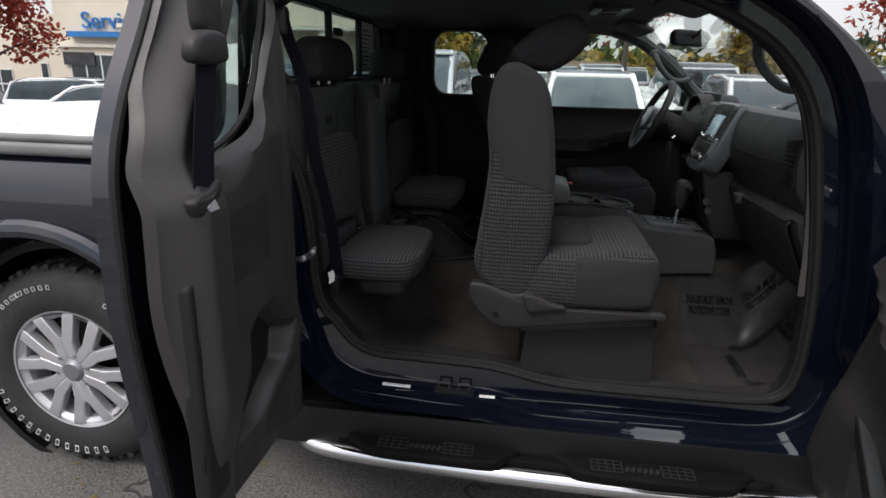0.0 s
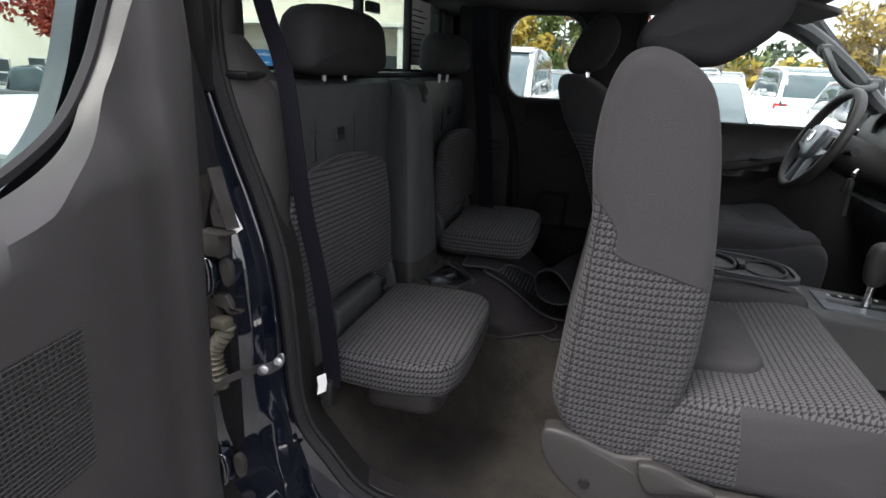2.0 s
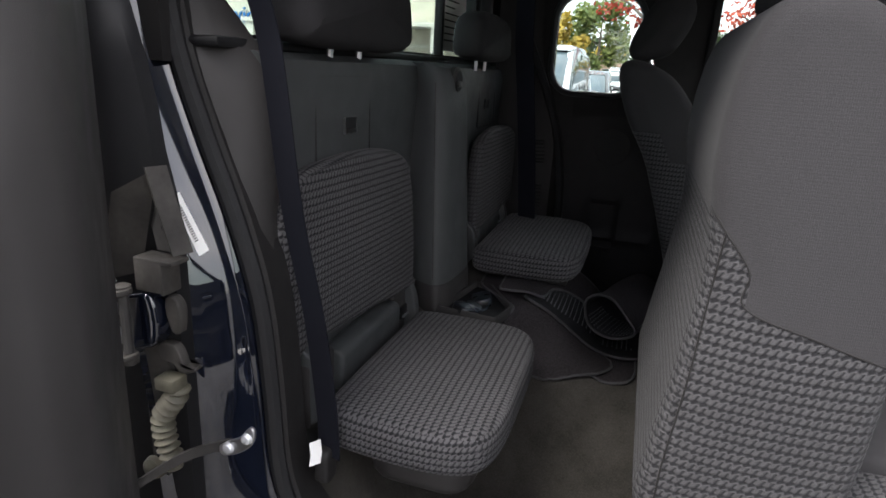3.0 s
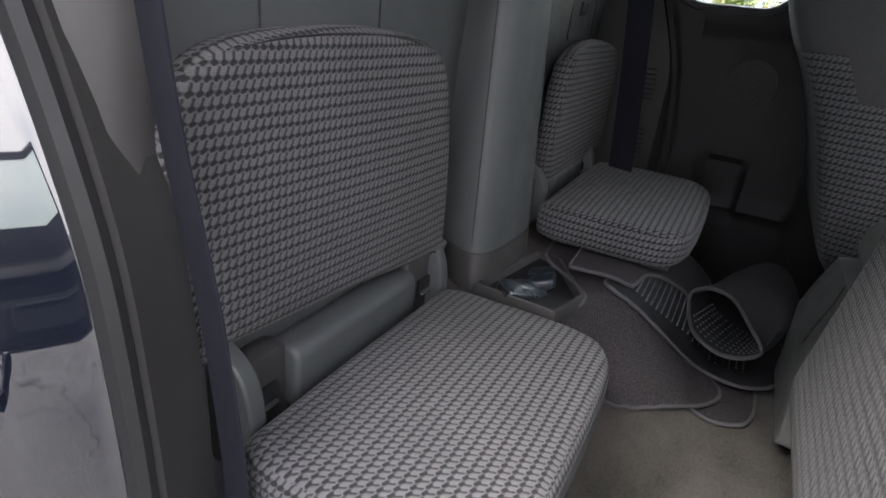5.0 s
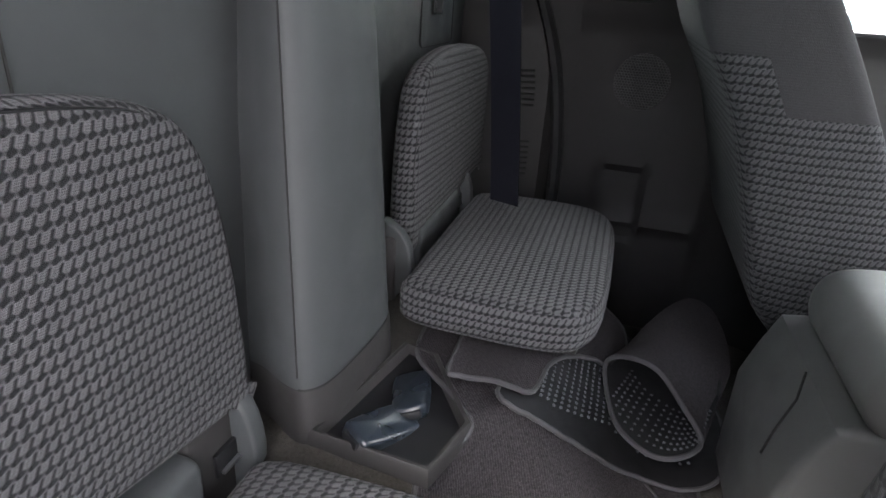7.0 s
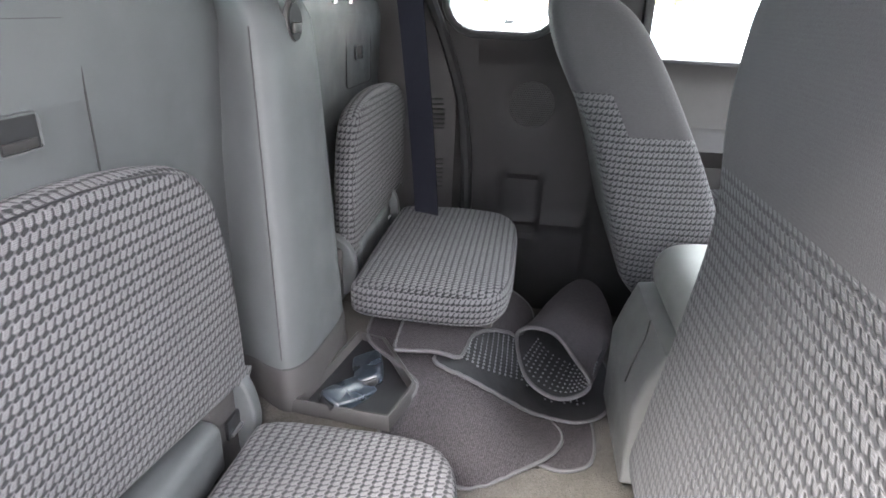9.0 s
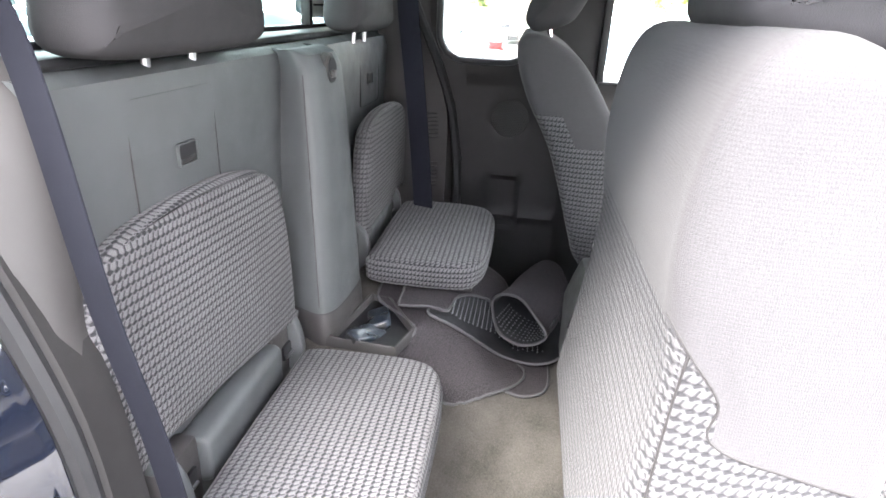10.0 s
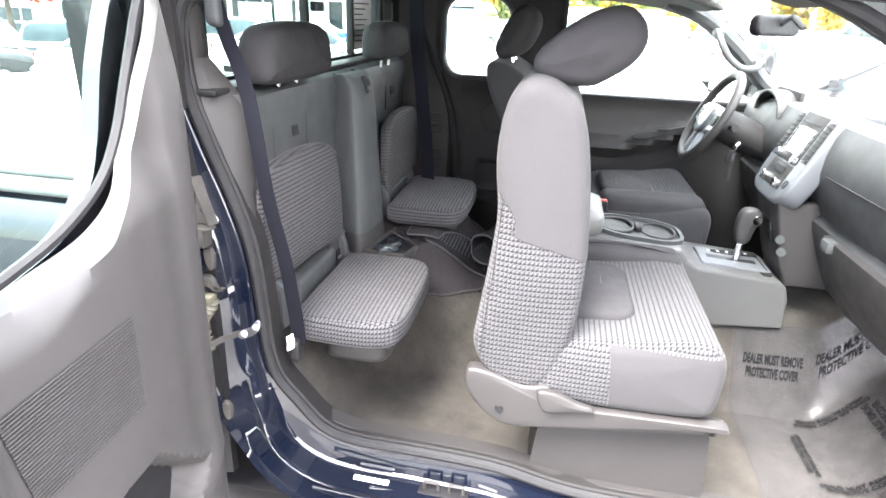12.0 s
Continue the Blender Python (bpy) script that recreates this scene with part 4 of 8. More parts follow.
# ---- fittings of the back wall ----
pillar = empty("centre_pillar", (-0.72, MID, 0.74), "grey plastic belt pillar between the jump seats", "pillar cover", kind="structure")
bm = bmesh.new()
FOOT = curve2([(-0.76, 2.352), (-0.715, 2.342), (-0.682, 2.325), (-0.655, 2.318), (-0.638, 2.330), (-0.628, 2.36), (-0.622, 2.43), (-0.622, 2.49), (-0.632, 2.528), (-0.66, 2.548), (-0.76, 2.56)], 3, False)


def pillar_ring(z, k=1.0, out=0.0):
    """The pillar's outline at a height: it leans back and narrows on its near side towards the top."""
    f = (z - 0.93) / 0.48
    return [Vector((-0.745 + (p.x - 0.034 * f + 0.745) * k + out, p.y + 0.05 * f * (2.56 - p.y) / 0.24, z - 0.012 * (1 - k))) for p in FOOT]


skin(bm, [pillar_ring(z, k) for z, k in ((0.905, 1.0), (0.91, 1.0), (1.10, 1.0), (1.30, 0.99), (1.385, 0.95), (1.412, 0.80), (1.424, 0.55), (1.427, 0.2))], False)
cover_ob = part("pillar_cover", bm, "trim_grey", pillar)
bm = bmesh.new()
skin(bm, [pillar_ring(z, 1.0, 0.002 * (i > 0)) for i, z in enumerate((0.904, 0.898, 0.73))], False)
part("pillar_base", bm, "trim", pillar)
bm = bmesh.new()
skin(bm, [pillar_ring(z, 1.0, 0.0012) for z in (0.9065, 0.9035)], False)
part("seam", bm, "trim_dark", pillar)
bm = bmesh.new()
tube(bm, [pillar_ring(0.92 + 0.035 * i, 1.0, 0.0)[9] for i in range(14)], 0.0011, 5)
part("corner_seam", bm, "trim_dark", pillar)
tree = surface_of(cover_ob)
HY, HZ = 2.440, 1.380
HX = stuck(tree, (0, HY, HZ), (-1, 0, 0)).x
for name, prof, mat in (("belt_outlet", [(0.0, 0.004), (0.020, 0.004), (0.023, 0.0), (0.026, 0.0), (0.027, -0.012), (0.0, -0.012)], "trim"), ("opening", [(0.0, 0.0045), (0.019, 0.0045), (0.019, 0.0065), (0.0, 0.0065)], "black")):
    bm = bmesh.new()
    lathe(bm, prof, (0, 0, 0), "x", 24)
    for v in bm.verts:
        v.co.z *= 1.25
        v.co.y *= 0.8
    bm.transform(Matrix.Translation((HX, HY, HZ)) @ Matrix.Rotation(radians(-12), 4, "Z"))
    hole = part(name, bm, mat, pillar if name == "belt_outlet" else hole, "round belt outlet" if name == "belt_outlet" else "")
    if name == "belt_outlet":
        outlet = hole
bm = bmesh.new()
block(bm, (HX + 0.004, HY - 0.014, HZ - 0.014), (HX + 0.010, HY + 0.014, HZ), 0.003)
part("belt_tongue", bm, "dark_steel", outlet)

for side in (-1, 1):
    def put(name, bm, mat, up=None, label=""):
        if side > 0:
            mirror_y(bm)
        return part(name, bm, mat, up, label)

    bm = bmesh.new()
    pillow(bm, rounded(1.925, 1.226, 2.128, 1.386, 0.014), "x", -0.750, -0.7375, 0.002, 0.0)
    lid = put("access_cover", bm, "trim_grey", None)
    tagged(lid, "flush grey plastic access cover on the back wall", "cover", "access covers", "structure")
    bm = bmesh.new()
    sheet(bm, rounded(2.016, 1.284, 2.064, 1.316, 0.004), [rounded(2.018, 1.286, 2.062, 1.314, 0.003)], "x", -0.736, -0.731)
    frame_ob = put("latch_frame", bm, "trim_grey", lid)
    bm = bmesh.new()
    block(bm, (-0.736, 2.018, 1.286), (-0.7335, 2.062, 1.314), 0)
    put("latch_recess", bm, "black", frame_ob)
    bm = bmesh.new()
    block(bm, (-0.7345, 2.022, 1.287), (-0.7318, 2.058, 1.295), 0.001)
    put("latch_flap", bm, "trim_dark", frame_ob)
    bm = bmesh.new()
    for i in range(2):
        block(bm, (-0.7378, 2.022 + 0.013 * i, 1.338), (-0.7370, 2.031 + 0.013 * i, 1.366), 0)
    put("moulded_mark", bm, "console", lid)
    bm = bmesh.new()
    tube(bm, [(-0.7376, p.x, p.y) for p in rounded(1.925, 1.226, 2.128, 1.386, 0.014)], 0.0014, 5, True)
    put("panel_gap", bm, "trim_dark", lid)

# shadow gap line of moulding behind each backrest
bm = bmesh.new()
block(bm, (-0.855, 1.74, 1.421), (-0.775, 3.32, 1.436), 0.006)
structure("window_ledge", bm, "black", "black sill strip below the rear window", "window sill")

# belts
def seat_belt(far):
    belt = empty("seat_belt", (-0.70, 1.75 if not far else 3.31, 0.75), "dark webbing seat belt hanging beside the jump seat", "seat belt", "jump seat belts")

    def put(name, bm, mat, label=""):
        if far:
            mirror_y(bm)
            bmesh.ops.translate(bm, verts=bm.verts, vec=(0.0, -0.15, 0.0))
        return part(name, bm, mat, belt, label)

    bm = bmesh.new()
    if far:
        path = curve2([(-0.600, 3.17, 1.66), (-0.598, 3.19, 1.50), (-0.582, 3.205, 1.34), (-0.566, 3.215, 1.18), (-0.552, 3.22, 1.02), (-0.541, 3.22, 0.87), (-0.535, 3.225, 0.72)], 6, False)
        ribbon(bm, path, (0.030, -0.014, 0.0), 0.0022)
        mirror_y(bm)
        bmesh.ops.translate(bm, verts=bm.verts, vec=(0.0, 0.15, 0.0))
    else:
        path = curve2([(-0.79, 1.79, 1.64), (-0.76, 1.785, 1.54), (-0.722, 1.78, 1.43), (-0.693, 1.78, 1.20), (-0.658, 1.78, 1.03), (-0.638, 1.78, 0.87), (-0.632, 1.775, 0.80)], 6, False)
        ribbon(bm, path, (0.022, -0.006, 0.0), 0.0022)
    put("webbing", bm, "belt")
    bm = bmesh.new()
    pillow(bm, rounded(1.762, 1.565, 1.812, 1.65, 0.02), "x", -0.80, -0.765, 0.012, 0.0)
    put("belt_guide", bm, "trim_grey", "grey plastic shoulder guide")
    bm = bmesh.new()
    pillow(bm, rounded(1.755, 0.755, 1.79, 0.815, 0.012), "x", -0.650, -0.625, 0.006, 0.0)
    put("belt_anchor", bm, "trim_dark", "dark anchor cover at the sill")
    if not far:
        bm = bmesh.new()
        ribbon(bm, [(-0.652, 1.765, 0.828), (-0.645, 1.757, 0.812), (-0.645, 1.752, 0.794)], (0.009, 0.002, 0.005), 0.001)
        put("care_label", bm, "label_white", "small white label on the belt")
    return belt


seat_belt(False)
seat_belt(True)

# ---- far side: pillar trim with vents, door panel ----
bm = bmesh.new()
skin(bm, [[Vector((-0.755, 3.20, z)), Vector((-0.735, 3.235, z)), Vector((-0.70, 3.255, z)), Vector((-0.62 - 0.06 * smoothstep(1.15, 1.5, z), 3.275, z)), Vector((-0.535 - 0.10 * smoothstep(1.12, 1.5, z), 3.30, z)), Vector((-0.515 - 0.10 * smoothstep(1.12, 1.5, z), 3.335, z))] for z in [0.5 + 0.06 * i for i in range(21)]], False)
rear_trim = structure("pillar_trim_far", bm, "trim", "dark moulded trim panel of the rear cab corner", "pillar trim")
for z0 in (1.085, 0.915):
    for i in range(7):
        z = z0 + 0.0135 * i
        bm = bmesh.new()
        x0 = -0.60 - 0.05 * smoothstep(1.1, 1.4, z)
        tube(bm, [(x0 - 0.02, 3.2745, z), (x0 + 0.035, 3.290, z)], 0.0032, 6)
        part("vent_slat", bm, "trim_dark", rear_trim)
bm = bmesh.new()
tube(bm, curve2([(-0.72, 3.27, 1.70), (-0.66, 3.292, 1.52), (-0.605, 3.305, 1.395), (-0.555, 3.312, 1.27), (-0.520, 3.312, 1.15), (-0.497, 3.312, 0.98), (-0.490, 3.312, 0.80), (-0.485, 3.312, 0.60)], 5, False), 0.016, 8)
structure("door_seal_far", bm, "rubber", "black rubber seal along the closed rear door", "door seal")

door_far = empty("door_3", (-0.3, 3.32, 0.5), "closed rear door lined in dark plastic, seen from inside", "door", kind="structure")
bm = bmesh.new()
rows = []
for i in range(34):
    x = -0.48 + 0.41 * i / 33
    col = []
    for j in range(46):
        z = 0.50 + 0.83 * j / 45
        y = 3.318
        y -= 0.016 * smoothstep(1.26, 1.32, z)
        y += 0.014 * smoothstep(0.012, -0.006, max(abs(x + 0.335) - 0.055, abs(z - 0.86) - 0.09))
        y -= 0.014 * smoothstep(0.022, 0.0, abs(z - 0.80 - 0.02 * smoothstep(-0.44, -0.3, x))) * smoothstep(-0.44, -0.42, x) * smoothstep(-0.13, -0.15, x)
        y += 0.008 * smoothstep(-0.13, -0.12, x)
        y += 0.006 * smoothstep(0.85, 0.78, z)
        y += 0.005 * smoothstep(0.006, -0.002, math.hypot((x + 0.325) / 1.0, z - 1.16) - 0.068)
        col.append(Vector((x, y, z)))
    rows.append(col)
skin(bm, rows, False)
part("door_lining", bm, "trim_dark", door_far)
bm = bmesh.new()
lathe(bm, [(0.0, 0.0), (0.064, 0.0), (0.064, 0.002), (0.0, 0.002)], (-0.325, 3.3195, 1.16), "y", 32)
part("speaker_grille", bm, "grille", door_far)

drv = empty("door_2", (0.4, 3.32, 0.5), "closed driver door lined in dark grey plastic", "door", kind="structure")
bm = bmesh.new()
rows = []
for i in range(40):
    x = -0.06 + 1.05 * i / 39
    col = []
    for j in range(30):
        z = 0.50 + 0.79 * j / 29
        arm = 1.075 + 0.13 * smoothstep(0.2, 0.75, x)
        y = 3.325 - 0.055 * smoothstep(0.06, 0.0, abs(z - arm)) * smoothstep(0.92, 0.8, x) + 0.012 * smoothstep(arm - 0.08, arm - 0.14, z)
        y -= 0.02 * smoothstep(1.25, 1.29, z)
        col.append(Vector((x, y, z)))
    rows.append(col)
skin(bm, rows, False)
part("door_lining", bm, "trim", drv)
bm = bmesh.new()
pillow(bm, curve2([(0.30, 1.135), (0.34, 1.155), (0.50, 1.19), (0.66, 1.235), (0.67, 1.22), (0.50, 1.165), (0.34, 1.125)], 3), "y", 3.258, 3.275, 0.004, 0.0)
part("armrest_panel", bm, "trim", drv)
bm = bmesh.new()
block(bm, (0.40, 3.252, 1.165), (0.45, 3.262, 1.178), 0.003)
part("window_switch", bm, "black", drv)
bm = bmesh.new()
block(bm, (-0.05, 3.31, 1.283), (0.90, 3.345, 1.300), 0.006)
part("window_seal", bm, "rubber", drv)
bm = bmesh.new()
block(bm, (-0.06, 3.315, 1.29), (-0.035, 3.345, 1.72), 0.005)
part("pillar_edge", bm, "rubber", drv)

# door mirror beyond the driver window
dm = empty("door_mirror", (0.80, 3.62, 1.30), "dark door mirror outside the driver window", "mirror")
bm = bmesh.new()
pillow(bm, rounded(3.55, 1.30, 3.76, 1.50, 0.04), "x", 0.80, 0.91, 0.035, 0.0)
part("housing", bm, "black", dm)
bm = bmesh.new()
pillow(bm, rounded(3.565, 1.315, 3.745, 1.485, 0.03), "x", 0.795, 0.802, 0.002, 0.0)
part("mirror_glass", bm, "chrome", dm)
bm = bmesh.new()
block(bm, (0.82, 3.44, 1.29), (0.88, 3.58, 1.36), 0.015)
part("arm", bm, "black", dm)

# ---- open floor box ----
def near(p):
    """Lifts the things on the tunnel onto its crown."""
    c = Vector((-0.273, 1.29, 1.506))
    return c + (Vector(p) - c) * 0.875


def laid(x, y, lift=0.0):
    """A place on the tunnel's slope."""
    c, k = Vector((-0.273, 1.29, 1.506)), 0.78
    w = Vector((x, y, 0.74)) - c
    while k < 1.40 and (c + w * k).y < 3.02 and (c + w * k).z > floor_z((c + w * k).x, (c + w * k).y) + lift:
        k += 0.002
    return (c + w * k).xy


box = empty("floor_box", (-0.59, 2.57, 0.70), "open plastic storage box in the floor holding belt buckles", "storage box")
RIM = [(-0.690, 2.455), (-0.650, 2.700), (-0.585, 2.690), (-0.492, 2.548), (-0.520, 2.440)]
ring = [Vector(p) for p in RIM]
inner = inset(ring, 0.013)
bm = bmesh.new()
skin(bm, [[near((p.x, p.y, 0.742)) for p in inset(ring, -0.004)], [near((p.x, p.y, 0.762)) for p in ring], [near((p.x, p.y, 0.766)) for p in inset(ring, 0.004)], [near((p.x, p.y, 0.766)) for p in inset(ring, 0.010)], [near((p.x, p.y, 0.760)) for p in inner], [near((p.x, p.y, 0.745)) for p in inset(ring, 0.015)]])
part("rim", bm, "trim", box)
# flat black sheet just under the rim stands in for the shaded depth
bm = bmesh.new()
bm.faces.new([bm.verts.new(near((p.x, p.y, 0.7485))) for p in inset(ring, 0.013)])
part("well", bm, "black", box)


def buckle(at, turn, label):
    b = empty("belt_buckle", at, label, "buckle", "belt buckles")
    bm = bmesh.new()
    pillow(bm, curve2([(-0.022, -0.03), (-0.020, 0.03), (-0.012, 0.042), (0.012, 0.042), (0.02, 0.03), (0.022, -0.03), (0.012, -0.04), (-0.012, -0.04)], 3), "z", -0.009, 0.011, 0.006, 0.003)
    part("buckle_body", bm, "buckle", b)
    bm = bmesh.new()
    block(bm, (-0.012, 0.034, -0.004), (0.012, 0.046, 0.006), 0.002)
    part("release_button", bm, "black", b)
    bm = bmesh.new()
    ribbon(bm, [(0, -0.036, 0.0), (0.006, -0.07, -0.006), (0.02, -0.10, -0.012)], (0.017, 0.004, 0.0), 0.002)
    part("strap", bm, "belt", b)
    for c in b.children:
        c.matrix_parent_inverse = Matrix.Identity(4)
    b.matrix_basis = pose(*near(at), *turn) @ Matrix.Scale(1.12, 4)
    return b


buckle((-0.607, 2.505, 0.752), (14, -12, 150), "blue-grey plastic belt buckle lying in the floor box")
buckle((-0.595, 2.590, 0.750), (8, 16, 200), "blue-grey plastic belt buckle lying in the floor box")

# ---- floor mats ----
def mat_sheet(name, outline, lift, label, material="mat", sloped=True, thick=0.007):
    """A bound mat laid over the floor."""
    m = empty(name, (outline[0][0], outline[0][1], 0.74), label, "floor mat", "floor mats")
    ring = [laid(p.x, p.y) if sloped else p for p in curve2(outline, 6)]
    c = sum(ring, Vector((0, 0))) / len(ring)
    bm = bmesh.new()

    def at(p, up):
        z = floor_z(p.x, p.y) + lift + up + 0.005 * noise.noise((p.x * 9, p.y * 9, 1))
        return Vector((p.x, p.y, z))

    rings = [[at(p, 0) for p in ring]] + [[at(c + (p - c) * k, thick) for p in ring] for k in (1.0, 0.97, 0.85, 0.65, 0.45, 0.25, 0.02)]
    skin(bm, rings, True, False, True)
    uv = bm.loops.layers.uv.new("UVMap")
    for f in bm.faces:
        for lo in f.loops:
            lo[uv].uv = (lo.vert.co.x * 0.8 + lo.vert.co.y * 0.6, lo.vert.co.y * 0.8 - lo.vert.co.x * 0.6)
    part("mat_surface", bm, material, m)
    bm = bmesh.new()
    tube(bm, [at(p, thick * 0.7) for p in ring], 0.0036, 8, True)
    part("binding", bm, "mat_edge", m, "stitched edge binding")
    return m


mat_sheet("floor_mat", [(-0.625, 2.70), (-0.545, 2.615), (-0.495, 2.555), (-0.505, 2.48), (-0.53, 2.42), (-0.50, 2.33), (-0.43, 2.275), (-0.36, 2.275), (-0.30, 2.315), (-0.235, 2.375), (-0.222, 2.425), (-0.26, 2.50), (-0.23, 2.65), (-0.18, 2.85), (-0.24, 3.02), (-0.50, 2.98), (-0.62, 2.85)], 0.010, "ribbed charcoal carpet floor mat spread over the tunnel")
mat_sheet("floor_mat", [(-0.29, 2.43), (-0.278, 2.372), (-0.23, 2.343), (-0.180, 2.362), (-0.166, 2.43), (-0.18, 2.50), (-0.27, 2.50)], 0.001, "charcoal carpet floor mat lying under the others")
flip = mat_sheet("floor_mat", [(-0.472, 2.64), (-0.462, 2.605), (-0.40, 2.565), (-0.335, 2.515), (-0.275, 2.465), (-0.205, 2.445), (-0.150, 2.475), (-0.128, 2.54), (-0.135, 2.66), (-0.22, 2.74), (-0.34, 2.77), (-0.43, 2.72)], 0.020, "rubber-backed mat turned over with its studs up", "mat_rubber")
mat_sheet("floor_mat", [(-0.556, 2.655), (-0.535, 2.628), (-0.48, 2.632), (-0.43, 2.622), (-0.418, 2.645), (-0.408, 2.695), (-0.375, 2.725), (-0.33, 2.722), (-0.295, 2.69), (-0.275, 2.72), (-0.29, 2.86), (-0.40, 2.96), (-0.54, 2.86)], 0.029, "ribbed charcoal carpet mat with a cut-out corner")
stud = bmesh.new()
lathe(stud, [(0.0024, 0.0), (0.0020, 0.002), (0.0005, 0.0034)], (0, 0, 0), "z", 6)
stud_me = bpy.data.meshes.new("stud")
stud.to_mesh(stud_me)
stud.free()
stud_me.materials.append(basic("stud_rubber", (0.035, 0.037, 0.042), 0.5))
count = 0
for i in range(30):
    for j in range(26):
        x, y = -0.445 + 0.0115 * i, 2.47 + 0.0115 * (j + 0.5 * (i % 2))
        inside = y > 2.60 - 0.62 * (x + 0.40) + 0.01 if x < -0.25 else y > 2.475 + 0.3 * abs(x + 0.2)
        top = y < 2.73 and x < -0.14 and not (x > -0.30 and y > 2.56 - 0.5 * (x + 0.30) + 0.09)
        if inside and top and y > 2.49 and count < 250:
            ob = new("stud", stud_me)
            ob.parent = flip
            ob.matrix_parent_inverse = flip.matrix_basis.inverted()
            px, py = laid(x, y)
            ob.location = (px, py, floor_z(px, py) + 0.0275)
            count += 1

# rolled mat: a sheet curled into a flattened tube
roll = empty("rolled_mat", (-0.2, 2.7, 0.77), "rolled-up carpet mat with its studded rubber side inwards", "floor mat", "floor mats")
MOUTH = curve2([(-0.201, 2.377, 0.880), (-0.226, 2.408, 0.905), (-0.260, 2.440, 0.928), (-0.298, 2.460, 0.925), (-0.320, 2.478, 0.902), (-0.319, 2.452, 0.885), (-0.301, 2.375, 0.878), (-0.262, 2.339, 0.874), (-0.226, 2.346, 0.874)], 6)
END = curve2([(-0.146, 2.560, 0.872), (-0.148, 2.620, 0.890), (-0.168, 2.680, 0.910), (-0.205, 2.680, 0.920), (-0.246, 2.635, 0.908), (-0.262, 2.600, 0.888), (-0.240, 2.580, 0.877), (-0.195, 2.550, 0.873), (-0.165, 2.540, 0.872)], 6)
ROLL_C = Vector((-0.273, 1.29, 1.506))
MOUTH, END = ([ROLL_C + (p - ROLL_C) * 1.19 + Vector((0.018, 0.0, 0.0)) for p in r] for r in (MOUTH, END))
TURNS = len(MOUTH)


def roll_at(u, i, off):
    """A place on the curled sheet: u along it from its mouth, i round it, moved inwards by off."""
    ring = [a.lerp(b, u) for a, b in zip(MOUTH, END)]
    w = sum(ring, Vector()) / TURNS - ring[i % TURNS]
    sag = Vector((0.0, 0.0, -0.010 * math.sin(math.pi * min(1, u * 1.4)) if i % TURNS < TURNS // 2 else 0.0))
    return ring[i % TURNS] + sag + Vector((w.x, w.y, w.z * 4)).normalized() * off


for name, o0, o1, mat in (("mat_surface", -0.003, 0.0006, "mat"), ("rubber_side", 0.001, 0.0045, "mat_rubber")):
    bm = bmesh.new()
    uv = bm.loops.layers.uv.new("UVMap")
    for off in (o0, o1):
        skin(bm, [[roll_at(u / 10, i, off) for i in range(TURNS)] for u in range(11)], True)
    for f in bm.faces:
        for lo in f.loops:
            q = lo.vert.co
            lo[uv].uv = (q.x * 0.8 + q.y * 0.6 + q.z * 0.5, q.y * 0.8 - q.x * 0.6)
    part(name, bm, mat, roll)
bm = bmesh.new()
tube(bm, [roll_at(0, i, 0.001) for i in range(TURNS)], 0.0040, 8, True)
part("binding", bm, "mat_edge", roll, "stitched edge binding")
for i in range(15):
    for j in range(8):
        k, u = 33 + 1.35 * i, 0.06 + 0.055 * j
        f = k - int(k)
        q = [roll_at(u, int(k), o).lerp(roll_at(u, int(k) + 1, o), f) for o in (0.004, 0.014)]
        ob = new("stud", stud_me)
        ob.parent = roll
        ob.matrix_parent_inverse = roll.matrix_basis.inverted()
        ob.matrix_basis = Matrix.Translation(q[0]) @ (q[1] - q[0]).to_track_quat("Z", "X").to_matrix().to_4x4()

# ---- centre console ----
con = empty("centre_console", (0.3, MID, 0.7), "grey plastic centre console with cup holders and padded lid", "console")
bm = bmesh.new()
prof = [(-0.130, 0.70), (-0.134, 0.85), (-0.120, 0.90), (-0.102, 0.950), (-0.06, 0.957), (0.0, 0.950), (0.10, 0.950), (0.13, 0.958), (0.40, 0.938), (0.43, 0.90), (0.46, 0.882), (0.70, 0.866), (0.735, 0.845), (0.75, 0.80), (0.752, 0.70), (0.30, 0.66)]
pillow(bm, prof, "y", 2.40, 2.66, 0.012, 0.0)
part("console_body", bm, "console", con)
bm = bmesh.new()
pillow(bm, curve2([(-0.085, 0.950), (-0.108, 0.980), (-0.103, 1.022), (-0.068, 1.043), (0.03, 1.047), (0.11, 1.035), (0.128, 1.01), (0.120, 0.962), (0.07, 0.944), (-0.02, 0.942)], 4), "y", 2.405, 2.655, 0.024, 0.004)
bmesh.ops.translate(bm, verts=bm.verts, vec=(0.022, -0.015, 0.0))
part("armrest_lid", bm, "lid", con, "padded pale grey armrest lid")
bm = bmesh.new()
tube(bm, [(-0.1345, 2.47, 0.852), (-0.1275, 2.475, 0.882), (-0.1125, 2.485, 0.925), (-0.1035, 2.51, 0.948)], 0.0015, 5)
part("seam", bm, "trim_dark", con)
bm = bmesh.new()
pts = [(0.14 + 0.27 * (p.x), 2.43 + 0.20 * p.y) for p in rounded(0, 0, 1, 1, 0.35, 6)]
sheet(bm, [(0.14 - 0.012 + 0.294 * p.x, 2.43 - 0.012 + 0.224 * p.y) for p in rounded(0, 0, 1, 1, 0.36, 6)], [pts], "z", 0.0, 0.016)
for v in bm.verts:
    v.co.z += 0.955 - 0.075 * (v.co.x - 0.14) 
part("cup_surround", bm, "trim_grey", con)
# flat plate, black in place of the shade inside the cup recess
bm = bmesh.new()
